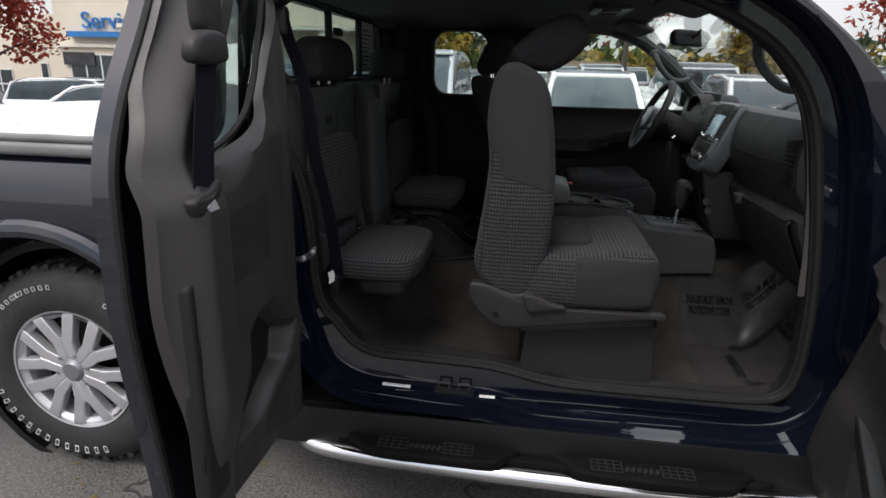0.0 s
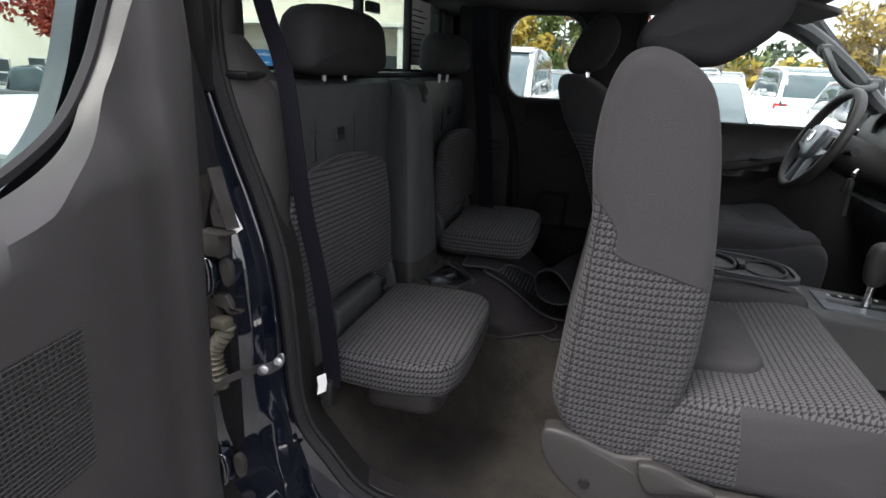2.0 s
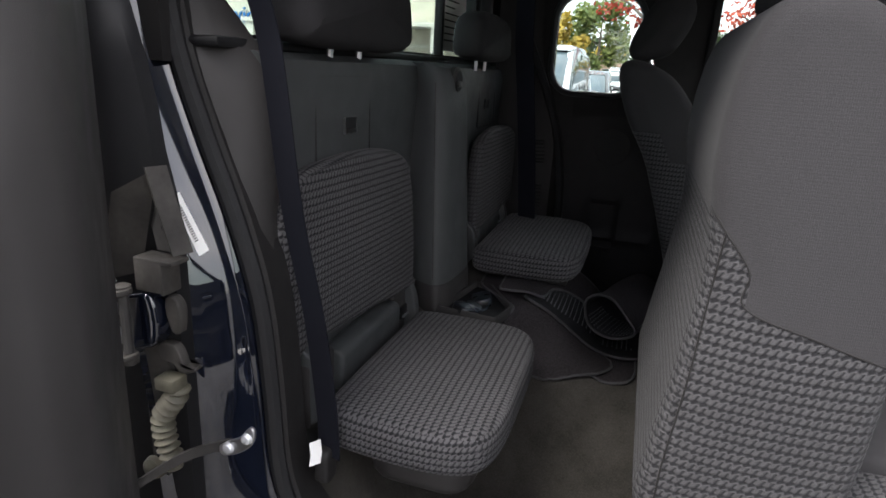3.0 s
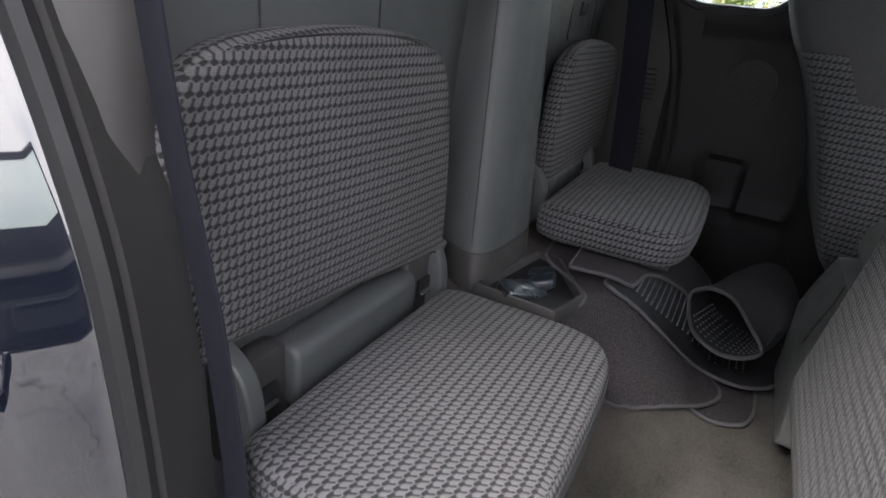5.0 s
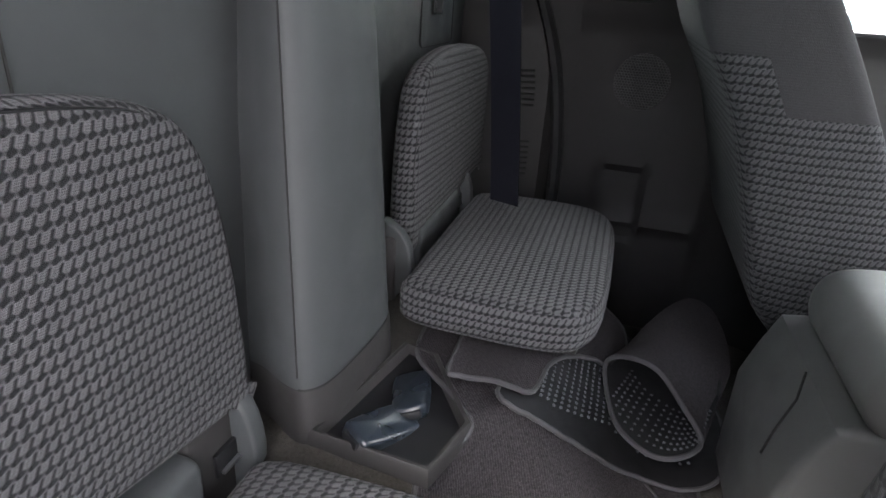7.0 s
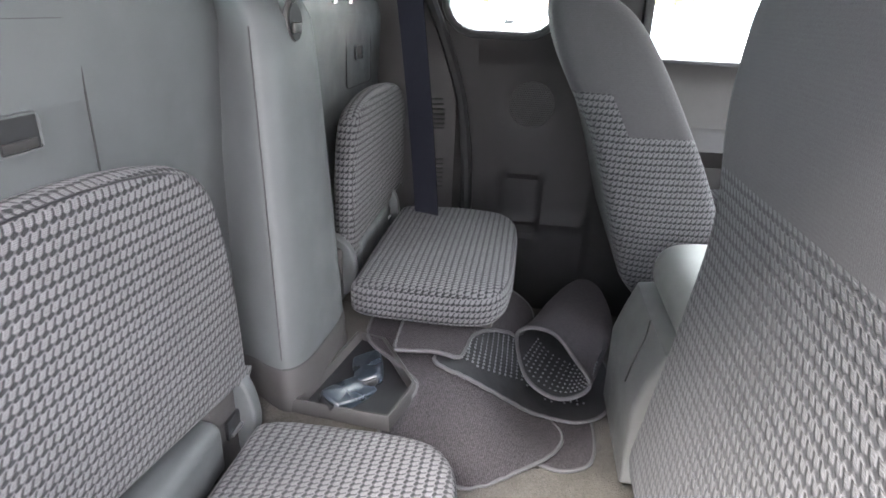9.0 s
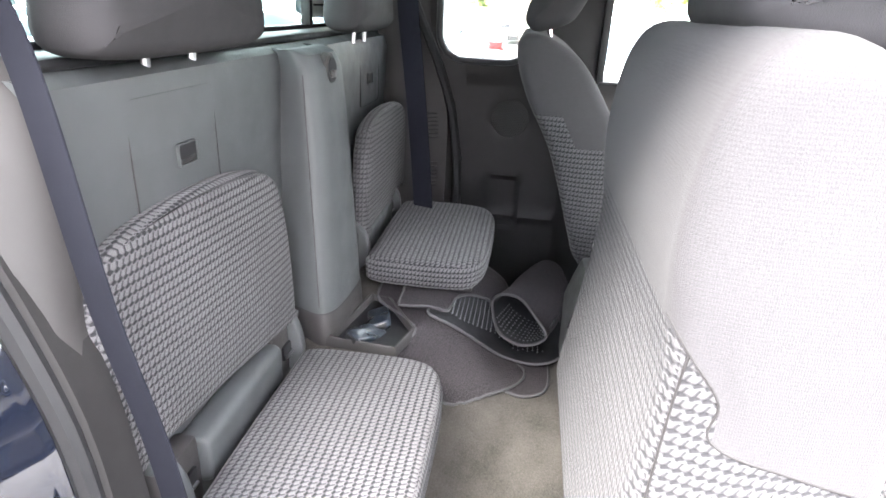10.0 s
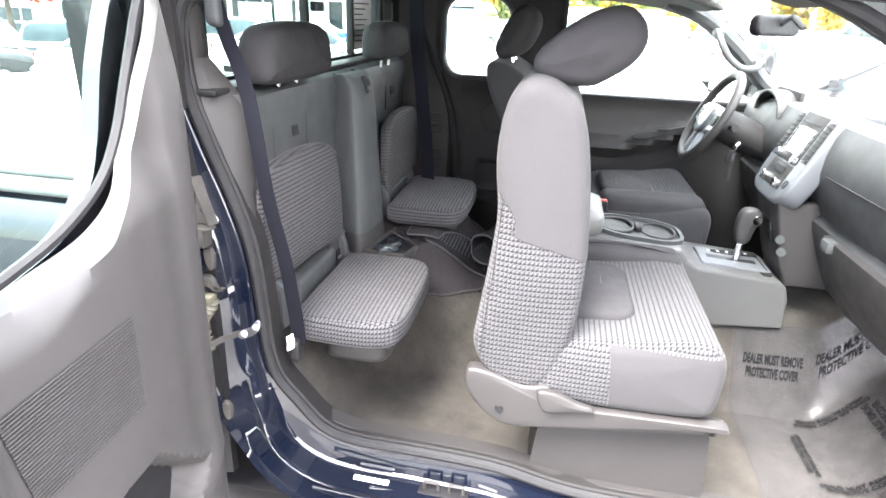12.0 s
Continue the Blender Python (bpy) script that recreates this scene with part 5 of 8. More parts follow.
sheet(bm, pts, [], "z", 0.0, 0.004)
for v in bm.verts:
    v.co.z += 0.9585 - 0.075 * (v.co.x - 0.14)
cup = part("cup_tray", bm, "black", con)
for x in (0.205, 0.34):
    bm = bmesh.new()
    tube(bm, [(x + 0.055 * math.cos(a), 2.53 + 0.075 * math.sin(a), 0.966 - 0.075 * (x - 0.14)) for a in (2 * math.pi * k / 24 for k in range(24))], 0.005, 6, True)
    part("cup_ring", bm, "trim", cup)
bm = bmesh.new()
block(bm, (0.265, 2.50, 0.953), (0.285, 2.56, 0.968), 0.003)
part("cup_divider", bm, "trim_dark", cup)
bm = bmesh.new()
sheet(bm, rounded(0.485, 2.455, 0.70, 2.605, 0.01), [rounded(0.51, 2.51, 0.67, 2.545, 0.006)], "z", 0.0, 0.006)
for v in bm.verts:
    v.co.z += 0.880 - 0.06 * (v.co.x - 0.485)
plate = part("shifter_plate", bm, "silver", con, "brushed silver gear selector plate")
bm = bmesh.new()
block(bm, (0.50, 2.465, 0.868), (0.69, 2.60, 0.874), 0)
part("shifter_slot", bm, "black", plate)
bm = bmesh.new()
block(bm, (0.50, 2.565, 0.879), (0.685, 2.597, 0.883), 0.001)
part("gear_window", bm, "trim_dark", plate)
for i in range(5):
    bm = bmesh.new()
    block(bm, (0.525 + 0.03 * i, 2.575, 0.883), (0.533 + 0.03 * i, 2.586, 0.8842), 0)
    part("gear_mark", bm, "label_white", plate)
bm = bmesh.new()
sheet(bm, rounded(0.665, 2.43, 0.70, 2.63, 0.015), [], "z", 0.866, 0.8705)
part("front_tray", bm, "trim_dark", con)

for y, x, z in ((2.685, 0.165, 0.985), (2.372, 0.115, 0.89)):
    fb_ = empty("belt_buckle", (x, y, z - 0.05), "black belt buckle with a red button beside the console", "buckle", "front buckles")
    bm = bmesh.new()
    pillow(bm, rounded(x - 0.016, z - 0.05, x + 0.016, z + 0.012, 0.008), "y", y - 0.012, y + 0.012, 0.006, 0.0)
    part("buckle_body", bm, "black", fb_)
    bm = bmesh.new()
    block(bm, (x - 0.012, y - 0.008, z + 0.008), (x + 0.012, y + 0.008, z + 0.016), 0.002)
    part("release_button", bm, "red", fb_)
    bm = bmesh.new()
    ribbon(bm, [(x, y, z - 0.045), (x + 0.004, y, z - 0.09), (x + 0.006, y, z - 0.14)], (0.013, 0.0, 0.0), 0.004)
    part("stalk", bm, "belt", fb_)
gear = empty("gear_selector", (0.60, MID, 0.88), "black leather gear selector with a chrome button and stem", "gear selector")
bm = bmesh.new()
tube(bm, [(0.605, MID, 0.872), (0.608, MID, 0.925), (0.610, MID, 0.955)], [0.012, 0.011, 0.014], 12)
part("stem", bm, "chrome", gear)
bm = bmesh.new()
pillow(bm, curve2([(0.590, 0.945), (0.628, 0.945), (0.640, 0.99), (0.652, 1.02), (0.648, 1.052), (0.62, 1.062), (0.592, 1.052), (0.580, 1.01)], 4), "y", MID - 0.024, MID + 0.024, 0.016, 0.003)
part("knob", bm, "trim", gear)
bm = bmesh.new()
lathe(bm, [(0.0, -0.006), (0.014, -0.006), (0.016, 0.0), (0.016, 0.006), (0.0, 0.006)], (0.635, 2.503, 1.028), "y", 20)
part("button", bm, "chrome", gear)

# ---- dashboard ----
dash = empty("dashboard", (0.9, MID, 1.1), "charcoal plastic dashboard with silver centre panel", "dashboard")


def dash_shift(y):
    return -0.008 * smoothstep(1.84, 2.38, y) * smoothstep(3.35, 2.9, y)


DASH = [(1.08, 1.285), (0.98, 1.335), (0.88, 1.362), (0.81, 1.368), (0.775, 1.355), (0.757, 1.325), (0.744, 1.27), (0.742, 1.22), (0.752, 1.16), (0.778, 1.115), (0.790, 1.085), (0.772, 1.068), (0.775, 1.045), (0.80, 0.98), (0.842, 0.89), (0.868, 0.842), (0.90, 0.828), (1.02, 0.86), (1.08, 0.95)]
bm = bmesh.new()
ys = [1.775 + 1.51 * i / 40 for i in range(41)]
skin(bm, [[Vector((x + dash_shift(y) * (1 if x < 0.95 else 0.2) + (0.03 * (1 - abs(y - 1.775) / 0.03) if y < 1.80 else 0), y, z)) for x, z in DASH] for y in ys], True, True, True)
part("dash_body", bm, "dash", dash)
# airbag lid line and glove box
bm = bmesh.new()
tube(bm, [(0.7415 + dash_shift(y) - 0.001, y, 1.225 - 0.01 * (y - 1.95)) for y in [1.93 + 0.42 * i / 10 for i in range(11)]], 0.0022, 5)
part("panel_gap", bm, "black", dash)
bm = bmesh.new()
skin(bm, [[Vector((x + dash_shift(y) - 0.012, y, z)) for x, z in ((0.800, 1.072), (0.766, 1.062), (0.768, 1.04), (0.797, 0.972), (0.838, 0.885), (0.862, 0.845), (0.89, 0.842))] for y in [1.85 + 0.45 * i / 12 for i in range(13)]], False)
glove = part("glove_box", bm, "trim", dash, "grey plastic glove box lid")
bm = bmesh.new()
block(bm, (0.732, 2.225, 1.032), (0.764, 2.275, 1.066), 0.006)
part("glove_latch", bm, "trim_grey", glove)
bm = bmesh.new()
tube(bm, curve2([(0.765, 1.846, 1.06), (0.757, 1.845, 1.04), (0.785, 1.845, 0.975), (0.826, 1.845, 0.888), (0.852, 1.845, 0.846)], 4, False), 0.004, 6)
part("gap", bm, "black", glove)
# passenger end vent
bm = bmesh.new()
for i in range(9):
    z = 1.175 + 0.0135 * i
    block(bm, (0.731 + 0.0018 * abs(i - 4), 1.83, z), (0.758, 1.895, z + 0.005), 0.001)
vent = part("air_vent", bm, "black", dash, "black slatted air vent")
bm = bmesh.new()
sheet(bm, [(1.822, 1.168), (1.902, 1.165), (1.905, 1.295), (1.828, 1.305)], [], "x", 0.7385, 0.750)
part("vent_back", bm, "black", vent)
# centre stack on its tilted plane
STACK = Matrix.Translation((0.650, MID + 0.01, 1.115)) @ Matrix.Rotation(radians(23.5), 4, "Y")


def stack_part(name, lo, hi, mat, r=0.003, up=None, label=""):
    """A block on the centre panel: lo, hi in across, up and out from the panel."""
    bm = bmesh.new()
    block(bm, (-hi[2], lo[0], lo[1]), (-lo[2], hi[0], hi[1]), r)
    bm.transform(STACK)
    return part(name, bm, mat, up or dash, label)


bm = bmesh.new()
pillow(bm, curve2([(-0.135, 0.035), (-0.145, 0.12), (-0.142, 0.265), (-0.12, 0.277), (0.0, 0.282), (0.12, 0.277), (0.142, 0.265), (0.145, 0.12), (0.135, 0.035), (0.11, 0.0), (0.06, -0.012), (-0.06, -0.012), (-0.11, 0.0)], 3), "x", 0.06, -0.010, 0.012, 0.0)
bm.transform(STACK)
panel = part("centre_panel", bm, "panel", dash, "silver-painted centre panel")
stack_part("radio_face", (-0.082, 0.115, 0.008), (0.082, 0.272, 0.013), "trim_dark", 0.004, panel)
stack_part("display", (-0.058, 0.140, 0.012), (0.058, 0.225, 0.0155), "screen", 0.002, panel, "lit colour display")
stack_part("cd_slot", (-0.06, 0.238, 0.012), (0.06, 0.244, 0.0145), "black", 0.001, panel)
for u in (-0.07, 0.07):
    for w in (0.15, 0.17, 0.19, 0.21):
        stack_part("key", (u - 0.008, w, 0.012), (u + 0.008, w + 0.014, 0.0155), "trim_grey", 0.0015, panel)
stack_part("climate_face", (-0.080, 0.030, 0.008), (0.080, 0.108, 0.013), "trim_dark", 0.004, panel)
stack_part("climate_display", (-0.045, 0.072, 0.012), (0.045, 0.098, 0.0145), "black", 0.001, panel)
for u, w in ((-0.055, 0.045), (0.055, 0.045), (-0.066, 0.126), (0.066, 0.126)):
    bm = bmesh.new()
    lathe(bm, [(0.0, 0.0), (0.014, 0.0), (0.013, 0.014), (0.011, 0.016), (0.0, 0.016)], (0, 0, 0), "x", 20)
    bm.transform(STACK @ Matrix.Translation((-0.012, u, w)) @ Matrix.Rotation(radians(180), 4, "Z"))
    part("dial", bm, "chrome", panel)
for u in (-0.113, 0.113):
    vb = stack_part("air_vent", (u - 0.021, 0.13, 0.0075), (u + 0.021, 0.262, 0.0115), "black", 0.003, panel, "black slatted air vent")
    for k in range(8):
        stack_part("vent_slat", (u - 0.019, 0.138 + 0.0155 * k, 0.0115), (u + 0.019, 0.1425 + 0.0155 * k, 0.015), "trim_dark", 0.001, vb)
bm = bmesh.new()
lathe(bm, [(0.0, 0.0), (0.013, 0.0), (0.013, 0.003), (0.0, 0.003)], (0, 0, 0), "x", 20)
bm.transform(STACK @ Matrix.Translation((-0.0145, -0.108, 0.055)))
part("hazard_button", bm, "black", panel)
# lower stack with sockets
bm = bmesh.new()
pillow(bm, [(0.655, 1.118), (0.662, 1.08), (0.70, 0.93), (0.735, 0.84), (0.90, 0.84), (0.90, 1.12)], "y", 2.43, 2.64, 0.010, 0.0)
low = part("stack_base", bm, "trim", dash)
bm = bmesh.new()
bmesh.ops.transform(bm, matrix=Matrix.Translation((0.678, 2.535, 1.0)) @ Matrix.Rotation(radians(-14), 4, "Y"), verts=block(bm, (-0.004, -0.05, -0.035), (0.006, 0.05, 0.035), 0.006).verts)
part("tray_opening", bm, "black", low)
for z in (0.905, 0.945):
    bm = bmesh.new()
    lathe(bm, [(0.0, 0.0), (0.014, 0.0), (0.014, 0.008), (0.0, 0.01)], (0, 0, 0), "x", 16)
    bm.transform(Matrix.Translation((0.70 - (z - 0.905) * 0.3, 2.428, z + 0.05)) @ Matrix.Rotation(radians(60), 4, "Z"))
    part("socket", bm, "trim_grey", low)
# instrument hood
bm = bmesh.new()
hood = [(3.0 + 0.14 * math.cos(a), 1.305 + 0.085 * math.sin(a)) for a in (math.pi * k / 16 for k in range(17))]
skin(bm, [[Vector((x, 3.0 + (y - 3.0) * s, 1.305 + (z - 1.305) * s)) for y, z in hood] for x, s in ((0.90, 1.02), (0.76, 1.04), (0.735, 1.02), (0.735, 0.94), (0.76, 0.92), (0.86, 0.85))], False)
part("instrument_hood", bm, "trim_dark", dash)
bm = bmesh.new()
block(bm, (0.80, 2.87, 1.27), (0.815, 3.13, 1.40), 0.01)
inst = part("instrument_panel", bm, "black", dash)
for y in (2.94, 3.06):
    bm = bmesh.new()
    lathe(bm, [(0.0, 0.0), (0.044, 0.0), (0.044, -0.004), (0.040, -0.004), (0.040, -0.001), (0.0, -0.001)], (0.799, y, 1.335), "x", 28)
    part("gauge", bm, "silver", inst, "round instrument with a pale rim")

# ---- steering wheel ----
sw = empty("steering_wheel", (0.545, 3.0, 1.28), "grey leather steering wheel with silver spokes", "steering wheel")
TURN_W = Matrix.Translation((0.545, 3.0, 1.28)) @ Matrix.Rotation(radians(25), 4, "Y")
bm = bmesh.new()
tube(bm, [(0.0, 0.172 * math.cos(a), 0.172 * math.sin(a)) for a in (2 * math.pi * k / 48 for k in range(48))], 0.0165, 12, True)
bm.transform(TURN_W)
part("rim", bm, "trim", sw)
for pts, mat in (([(-0.018, 0.02), (-0.165, 0.028), (-0.168, -0.03), (-0.05, -0.06), (-0.02, -0.05)], "silver"), ([(0.018, 0.02), (0.165, 0.028), (0.168, -0.03), (0.05, -0.06), (0.02, -0.05)], "silver"), ([(-0.045, -0.03), (-0.055, -0.16), (-0.03, -0.168), (-0.018, -0.06)], "silver"), ([(0.045, -0.03), (0.055, -0.16), (0.03, -0.168), (0.018, -0.06)], "silver")):
    bm = bmesh.new()
    pillow(bm, pts, "x", 0.012, -0.006, 0.005, 0.0)
    bm.transform(TURN_W)
    part("spoke", bm, mat, sw)
bm = bmesh.new()
pillow(bm, curve2([(-0.06, 0.045), (0.06, 0.045), (0.068, 0.0), (0.045, -0.06), (0.0, -0.075), (-0.045, -0.06), (-0.068, 0.0)], 4), "x", 0.03, -0.024, 0.016, 0.006)
bm.transform(TURN_W)
hub = part("hub", bm, "silver", sw)
bm = bmesh.new()
lathe(bm, [(0.0, 0.0), (0.020, 0.0), (0.021, -0.002), (0.017, -0.003), (0.016, -0.001), (0.0, -0.001)], (-0.030, 0, 0.0), "x", 24)
bm.transform(TURN_W)
part("badge", bm, "chrome", hub)
for u in (-0.115, 0.115):
    bm = bmesh.new()
    block(bm, (-0.012, u - 0.02, -0.025), (-0.004, u + 0.02, 0.02), 0.004)
    bm.transform(TURN_W)
    part("switch_pad", bm, "black", sw)
bm = bmesh.new()
lathe(bm, [(0.05, 0.02), (0.06, 0.06), (0.065, 0.16), (0.05, 0.28)], (0, 0, 0), "x", 20)
bm.transform(TURN_W)
part("column_shroud", bm, "trim_dark", sw)
for u, dz in ((-0.13, 0.01), (0.13, 0.02)):
    bm = bmesh.new()
    tube(bm, [(0.07, u * 0.4, 0), (0.075, u * 0.8, dz * 0.6), (0.06, u * 1.15, dz)], [0.008, 0.008, 0.013], 8)
    bm.transform(TURN_W)
    part("stalk", bm, "black", sw)
keys = empty("ignition_keys", (0.64, 2.90, 1.16), "car keys hanging from the ignition lock", "keys")
bm = bmesh.new()
tube(bm, [(0.64, 2.895, 1.20), (0.625, 2.88, 1.19)], 0.010, 10)
part("key_head", bm, "chrome", keys)
bm = bmesh.new()
pillow(bm, rounded(-0.012, -0.05, 0.012, 0.0, 0.01), "y", -0.005, 0.005, 0.003, 0.0)
bm.transform(Matrix.Translation((0.622, 2.88, 1.18)) @ Matrix.Rotation(radians(15), 4, "Y"))
part("fob", bm, "black", keys)
bm = bmesh.new()
ribbon(bm, [(0.624, 2.87, 1.17), (0.620, 2.865, 1.12), (0.622, 2.868, 1.06)], (0.006, 0.002, 0), 0.001)
part("tag", bm, "steel", keys)

# ---- overhead: visors, mirror, map lamp ----
for y in (1.99, 3.07):
    bm = bmesh.new()
    pillow(bm, rounded(-0.20, -0.075, 0.20, 0.075, 0.03), "z", 0.0, 0.018, 0.007, 0.0)
    bm.transform(Matrix.Translation((0.42, y, 1.672)) @ Matrix.Rotation(radians(14), 4, "Y") @ Matrix.Rotation(radians(90), 4, "Z"))
    thing("sun_visor", bm, "headliner", "grey cloth sun visor folded against the headliner", "sun visor", "sun visors")
rv = empty("rear_view_mirror", (0.58, 2.56, 1.62), "black interior mirror on a stalk below the headliner", "mirror")
bm = bmesh.new()
pillow(bm, rounded(2.44, 1.585, 2.66, 1.645, 0.025), "x", 0.560, 0.592, 0.010, 0.0)
part("mirror_shell", bm, "black", rv)
bm = bmesh.new()
pillow(bm, rounded(2.448, 1.591, 2.652, 1.639, 0.02), "x", 0.5575, 0.561, 0.001, 0.0)
part("mirror_glass", bm, "chrome", rv)
bm = bmesh.new()
tube(bm, [(0.59, 2.55, 1.62), (0.62, 2.55, 1.64), (0.66, 2.55, 1.61)], 0.009, 8)
part("stalk", bm, "black", rv)
rv.rotation_euler[2] = radians(-48)
ml = empty("map_lamp", (0.26, 2.42, 1.72), "grey plastic map lamp panel on the headliner", "lamp")
bm = bmesh.new()
pillow(bm, rounded(0.18, 2.40, 0.33, 2.66, 0.02), "z", 1.745, 1.705, 0.010, 0.0)
part("lamp_panel", bm, "trim_grey", ml)
for y in (2.46, 2.60):
    bm = bmesh.new()
    block(bm, (0.215, y - 0.035, 1.701), (0.285, y + 0.035, 1.707), 0.003)
    part("lens", bm, "headliner", ml)

# near windscreen pillar inner strip with a small grille
bm = bmesh.new()
line3 = curve2([(0.69, 1.768, 1.46), (0.735, 1.768, 1.37), (0.762, 1.768, 1.27), (0.785, 1.768, 1.14), (0.803, 1.768, 1.0), (0.812, 1.768, 0.86)], 5, False)
ribbon(bm, line3, [Vector((0.017, 0.004, 0.005))] * len(line3), 0.014)
strip = structure("pillar_strip", bm, "headliner", "pale grey plastic trim strip along the front door opening", "pillar trim")
for i in range(7):
    bm = bmesh.new()
    block(bm, (0.742 - 0.0022 * i, 1.757, 1.265 + 0.009 * i), (0.772 - 0.0022 * i, 1.7605, 1.269 + 0.009 * i), 0)
    part("grille_slot", bm, "black", strip)

# ---- clear protective floor film with printed warning ----
film = empty("floor_film", (0.75, 2.1, 0.43), "clear plastic protective film with printed warnings on the footwell floor", "floor cover")
bm = bmesh.new()
rows = []
for i in range(25):
    row = []
    for j in range(25):
        x, y = 0.62 + 0.42 * i / 24, 1.89 + 0.54 * j / 24
        crumple = smoothstep(0.70, 0.63, x)
        z = floor_z(x, y) + 0.008 + 0.002 * noise.noise((x * 14, y * 14, 3)) + crumple * 0.03 * abs(noise.noise((x * 40, y * 28, 5)))
        row.append(Vector((x, y, z)))
    rows.append(row)
skin(bm, rows, False)
filmmat, fn, fl_, fb = nodes_of("clear_film")
fb.inputs["Base Color"].default_value = (0.060, 0.060, 0.066, 1)
fb.inputs["Roughness"].default_value = 0.28
fb.inputs["Specular IOR Level"].default_value = 0.5
fb.inputs["Alpha"].default_value = 0.32
fat = fn.new("ShaderNodeTexCoord").outputs["Object"]
bumped(fn, fl_, fb, noise_of(fn, fl_, fat, 30.0, 4), 0.35, 0.006)
part("film_sheet", bm, filmmat, film)
NOTE = "DEALER MUST REMOVE\nPROTECTIVE COVER"
for text, x, y, turn in ((NOTE, 0.88, 1.985, 0), (NOTE, 0.79, 2.12, -90), (NOTE, 0.985, 2.16, 90), (NOTE, 0.90, 2.275, 180), (NOTE, 0.745, 2.37, 0), (NOTE, 0.965, 2.375, 0)):
    bm = words(text, 0.0175, 0.0003, 0.0006)
    bm.transform(pose(x, y, 0, 0, 0, turn))
    for v in bm.verts:
        v.co.z += floor_z(v.co.x, v.co.y) + 0.0145
    part("printed_warning", bm, "ink", film)

# ---- labels and fittings on the door jamb ----
jamb_tree = surface_of([o for o in cab.children if o.name.startswith("door_jamb")][0])


def jamb_label(name, corners, label, bars):
    """A paper label that follows the painted jamb. corners: rays that meet it, as start and way."""
    lab = empty(name, corners[0][0], label, "label", "jamb labels")
    pts = [stuck(jamb_tree, o, w, 0.0012) for o, w in corners]
    bm = bmesh.new()
    a, b, c, d = pts
    rows = [[a.lerp(b, i / 6).lerp(d.lerp(c, i / 6), j / 2) for i in range(7)] for j in range(3)]
    skin(bm, rows, False)
    part("paper", bm, "label_white", lab)
    for k in range(bars):
        u = 0.18 + 0.62 * k / bars
        bm = bmesh.new()
        q = [a.lerp(b, u).lerp(d.lerp(c, u), s) for s in (0.2, 0.55)]
        r = [a.lerp(b, u + 0.018).lerp(d.lerp(c, u + 0.018), s) for s in (0.2, 0.55)]
        lift = (b - a).cross(d - a).normalized() * 0.0008
        if lift.dot(Vector(corners[0][1])) > 0:
            lift = -lift
        bm.faces.new([bm.verts.new(p + lift) for p in (q[0], r[0], r[1], q[1])])
        part("bar", bm, "ink", lab)
    return lab


SPOT = (-0.172, 1.2, 1.345)
jamb_label("barcode_label", [(SPOT, (-0.680, 0.5, -0.124)), (SPOT, (-0.633, 0.5, -0.208)), (SPOT, (-0.609, 0.5, -0.196)), (SPOT, (-0.657, 0.5, -0.117))], "white barcode label on the blue door jamb", 16)
jamb_label("sill_label", [((-0.46, 1.700, 0.9), (0, 0, -1)), ((-0.365, 1.700, 0.9), (0, 0, -1)), ((-0.365, 1.684, 0.9), (0, 0, -1)), ((-0.46, 1.684, 0.9), (0, 0, -1))], "narrow white label on the painted sill", 10)
jamb_label("sill_label", [((-0.135, 1.694, 0.9), (0, 0, -1)), ((-0.085, 1.703, 0.9), (0, 0, -1)), ((-0.085, 1.688, 0.9), (0, 0, -1)), ((-0.135, 1.679, 0.9), (0, 0, -1))], "narrow white label on the painted sill", 5)
latch = empty("door_striker", (-0.23, 1.69, 0.47), "black steel door latch striker on the sill", "striker")
for x in (-0.27, -0.205):
    bm = bmesh.new()
    tube(bm, [(x, 1.698, 0.462), (x, 1.698, 0.492), (x + 0.035, 1.698, 0.492), (x + 0.035, 1.698, 0.462)], 0.005, 8)
    part("striker_loop", bm, "dark_steel", latch)
bm = bmesh.new()
block(bm, (-0.285, 1.68, 0.460), (-0.155, 1.715, 0.470), 0.003)
part("striker_plate", bm, "black", latch)

# ---- rear door, swung open square to the cab ----
rear_door = empty("door_1", (-0.74, 1.56, 0.5), "open rear-hinged cab door with dark plastic lining", "door", kind="structure")
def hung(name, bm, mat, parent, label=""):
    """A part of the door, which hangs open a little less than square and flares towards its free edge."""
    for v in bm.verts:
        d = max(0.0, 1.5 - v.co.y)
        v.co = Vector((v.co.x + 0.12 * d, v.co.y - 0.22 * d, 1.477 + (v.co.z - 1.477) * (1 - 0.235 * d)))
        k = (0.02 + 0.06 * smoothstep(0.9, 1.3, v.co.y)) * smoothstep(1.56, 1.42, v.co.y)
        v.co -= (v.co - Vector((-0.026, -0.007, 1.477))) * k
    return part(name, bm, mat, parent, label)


D_OUT = curve2([(0.945, 0.47), (0.925, 0.65), (0.893, 0.98), (0.892, 1.15), (0.901, 1.30), (0.942, 1.42), (1.005, 1.535), (1.065, 1.645), (1.12, 1.705), (1.22, 1.735), (1.40, 1.73), (1.49, 1.69), (1.515, 1.55), (1.518, 1.35), (1.518, 1.0), (1.515, 0.72), (1.49, 0.56), (1.42, 0.475), (1.10, 0.455)], 6)
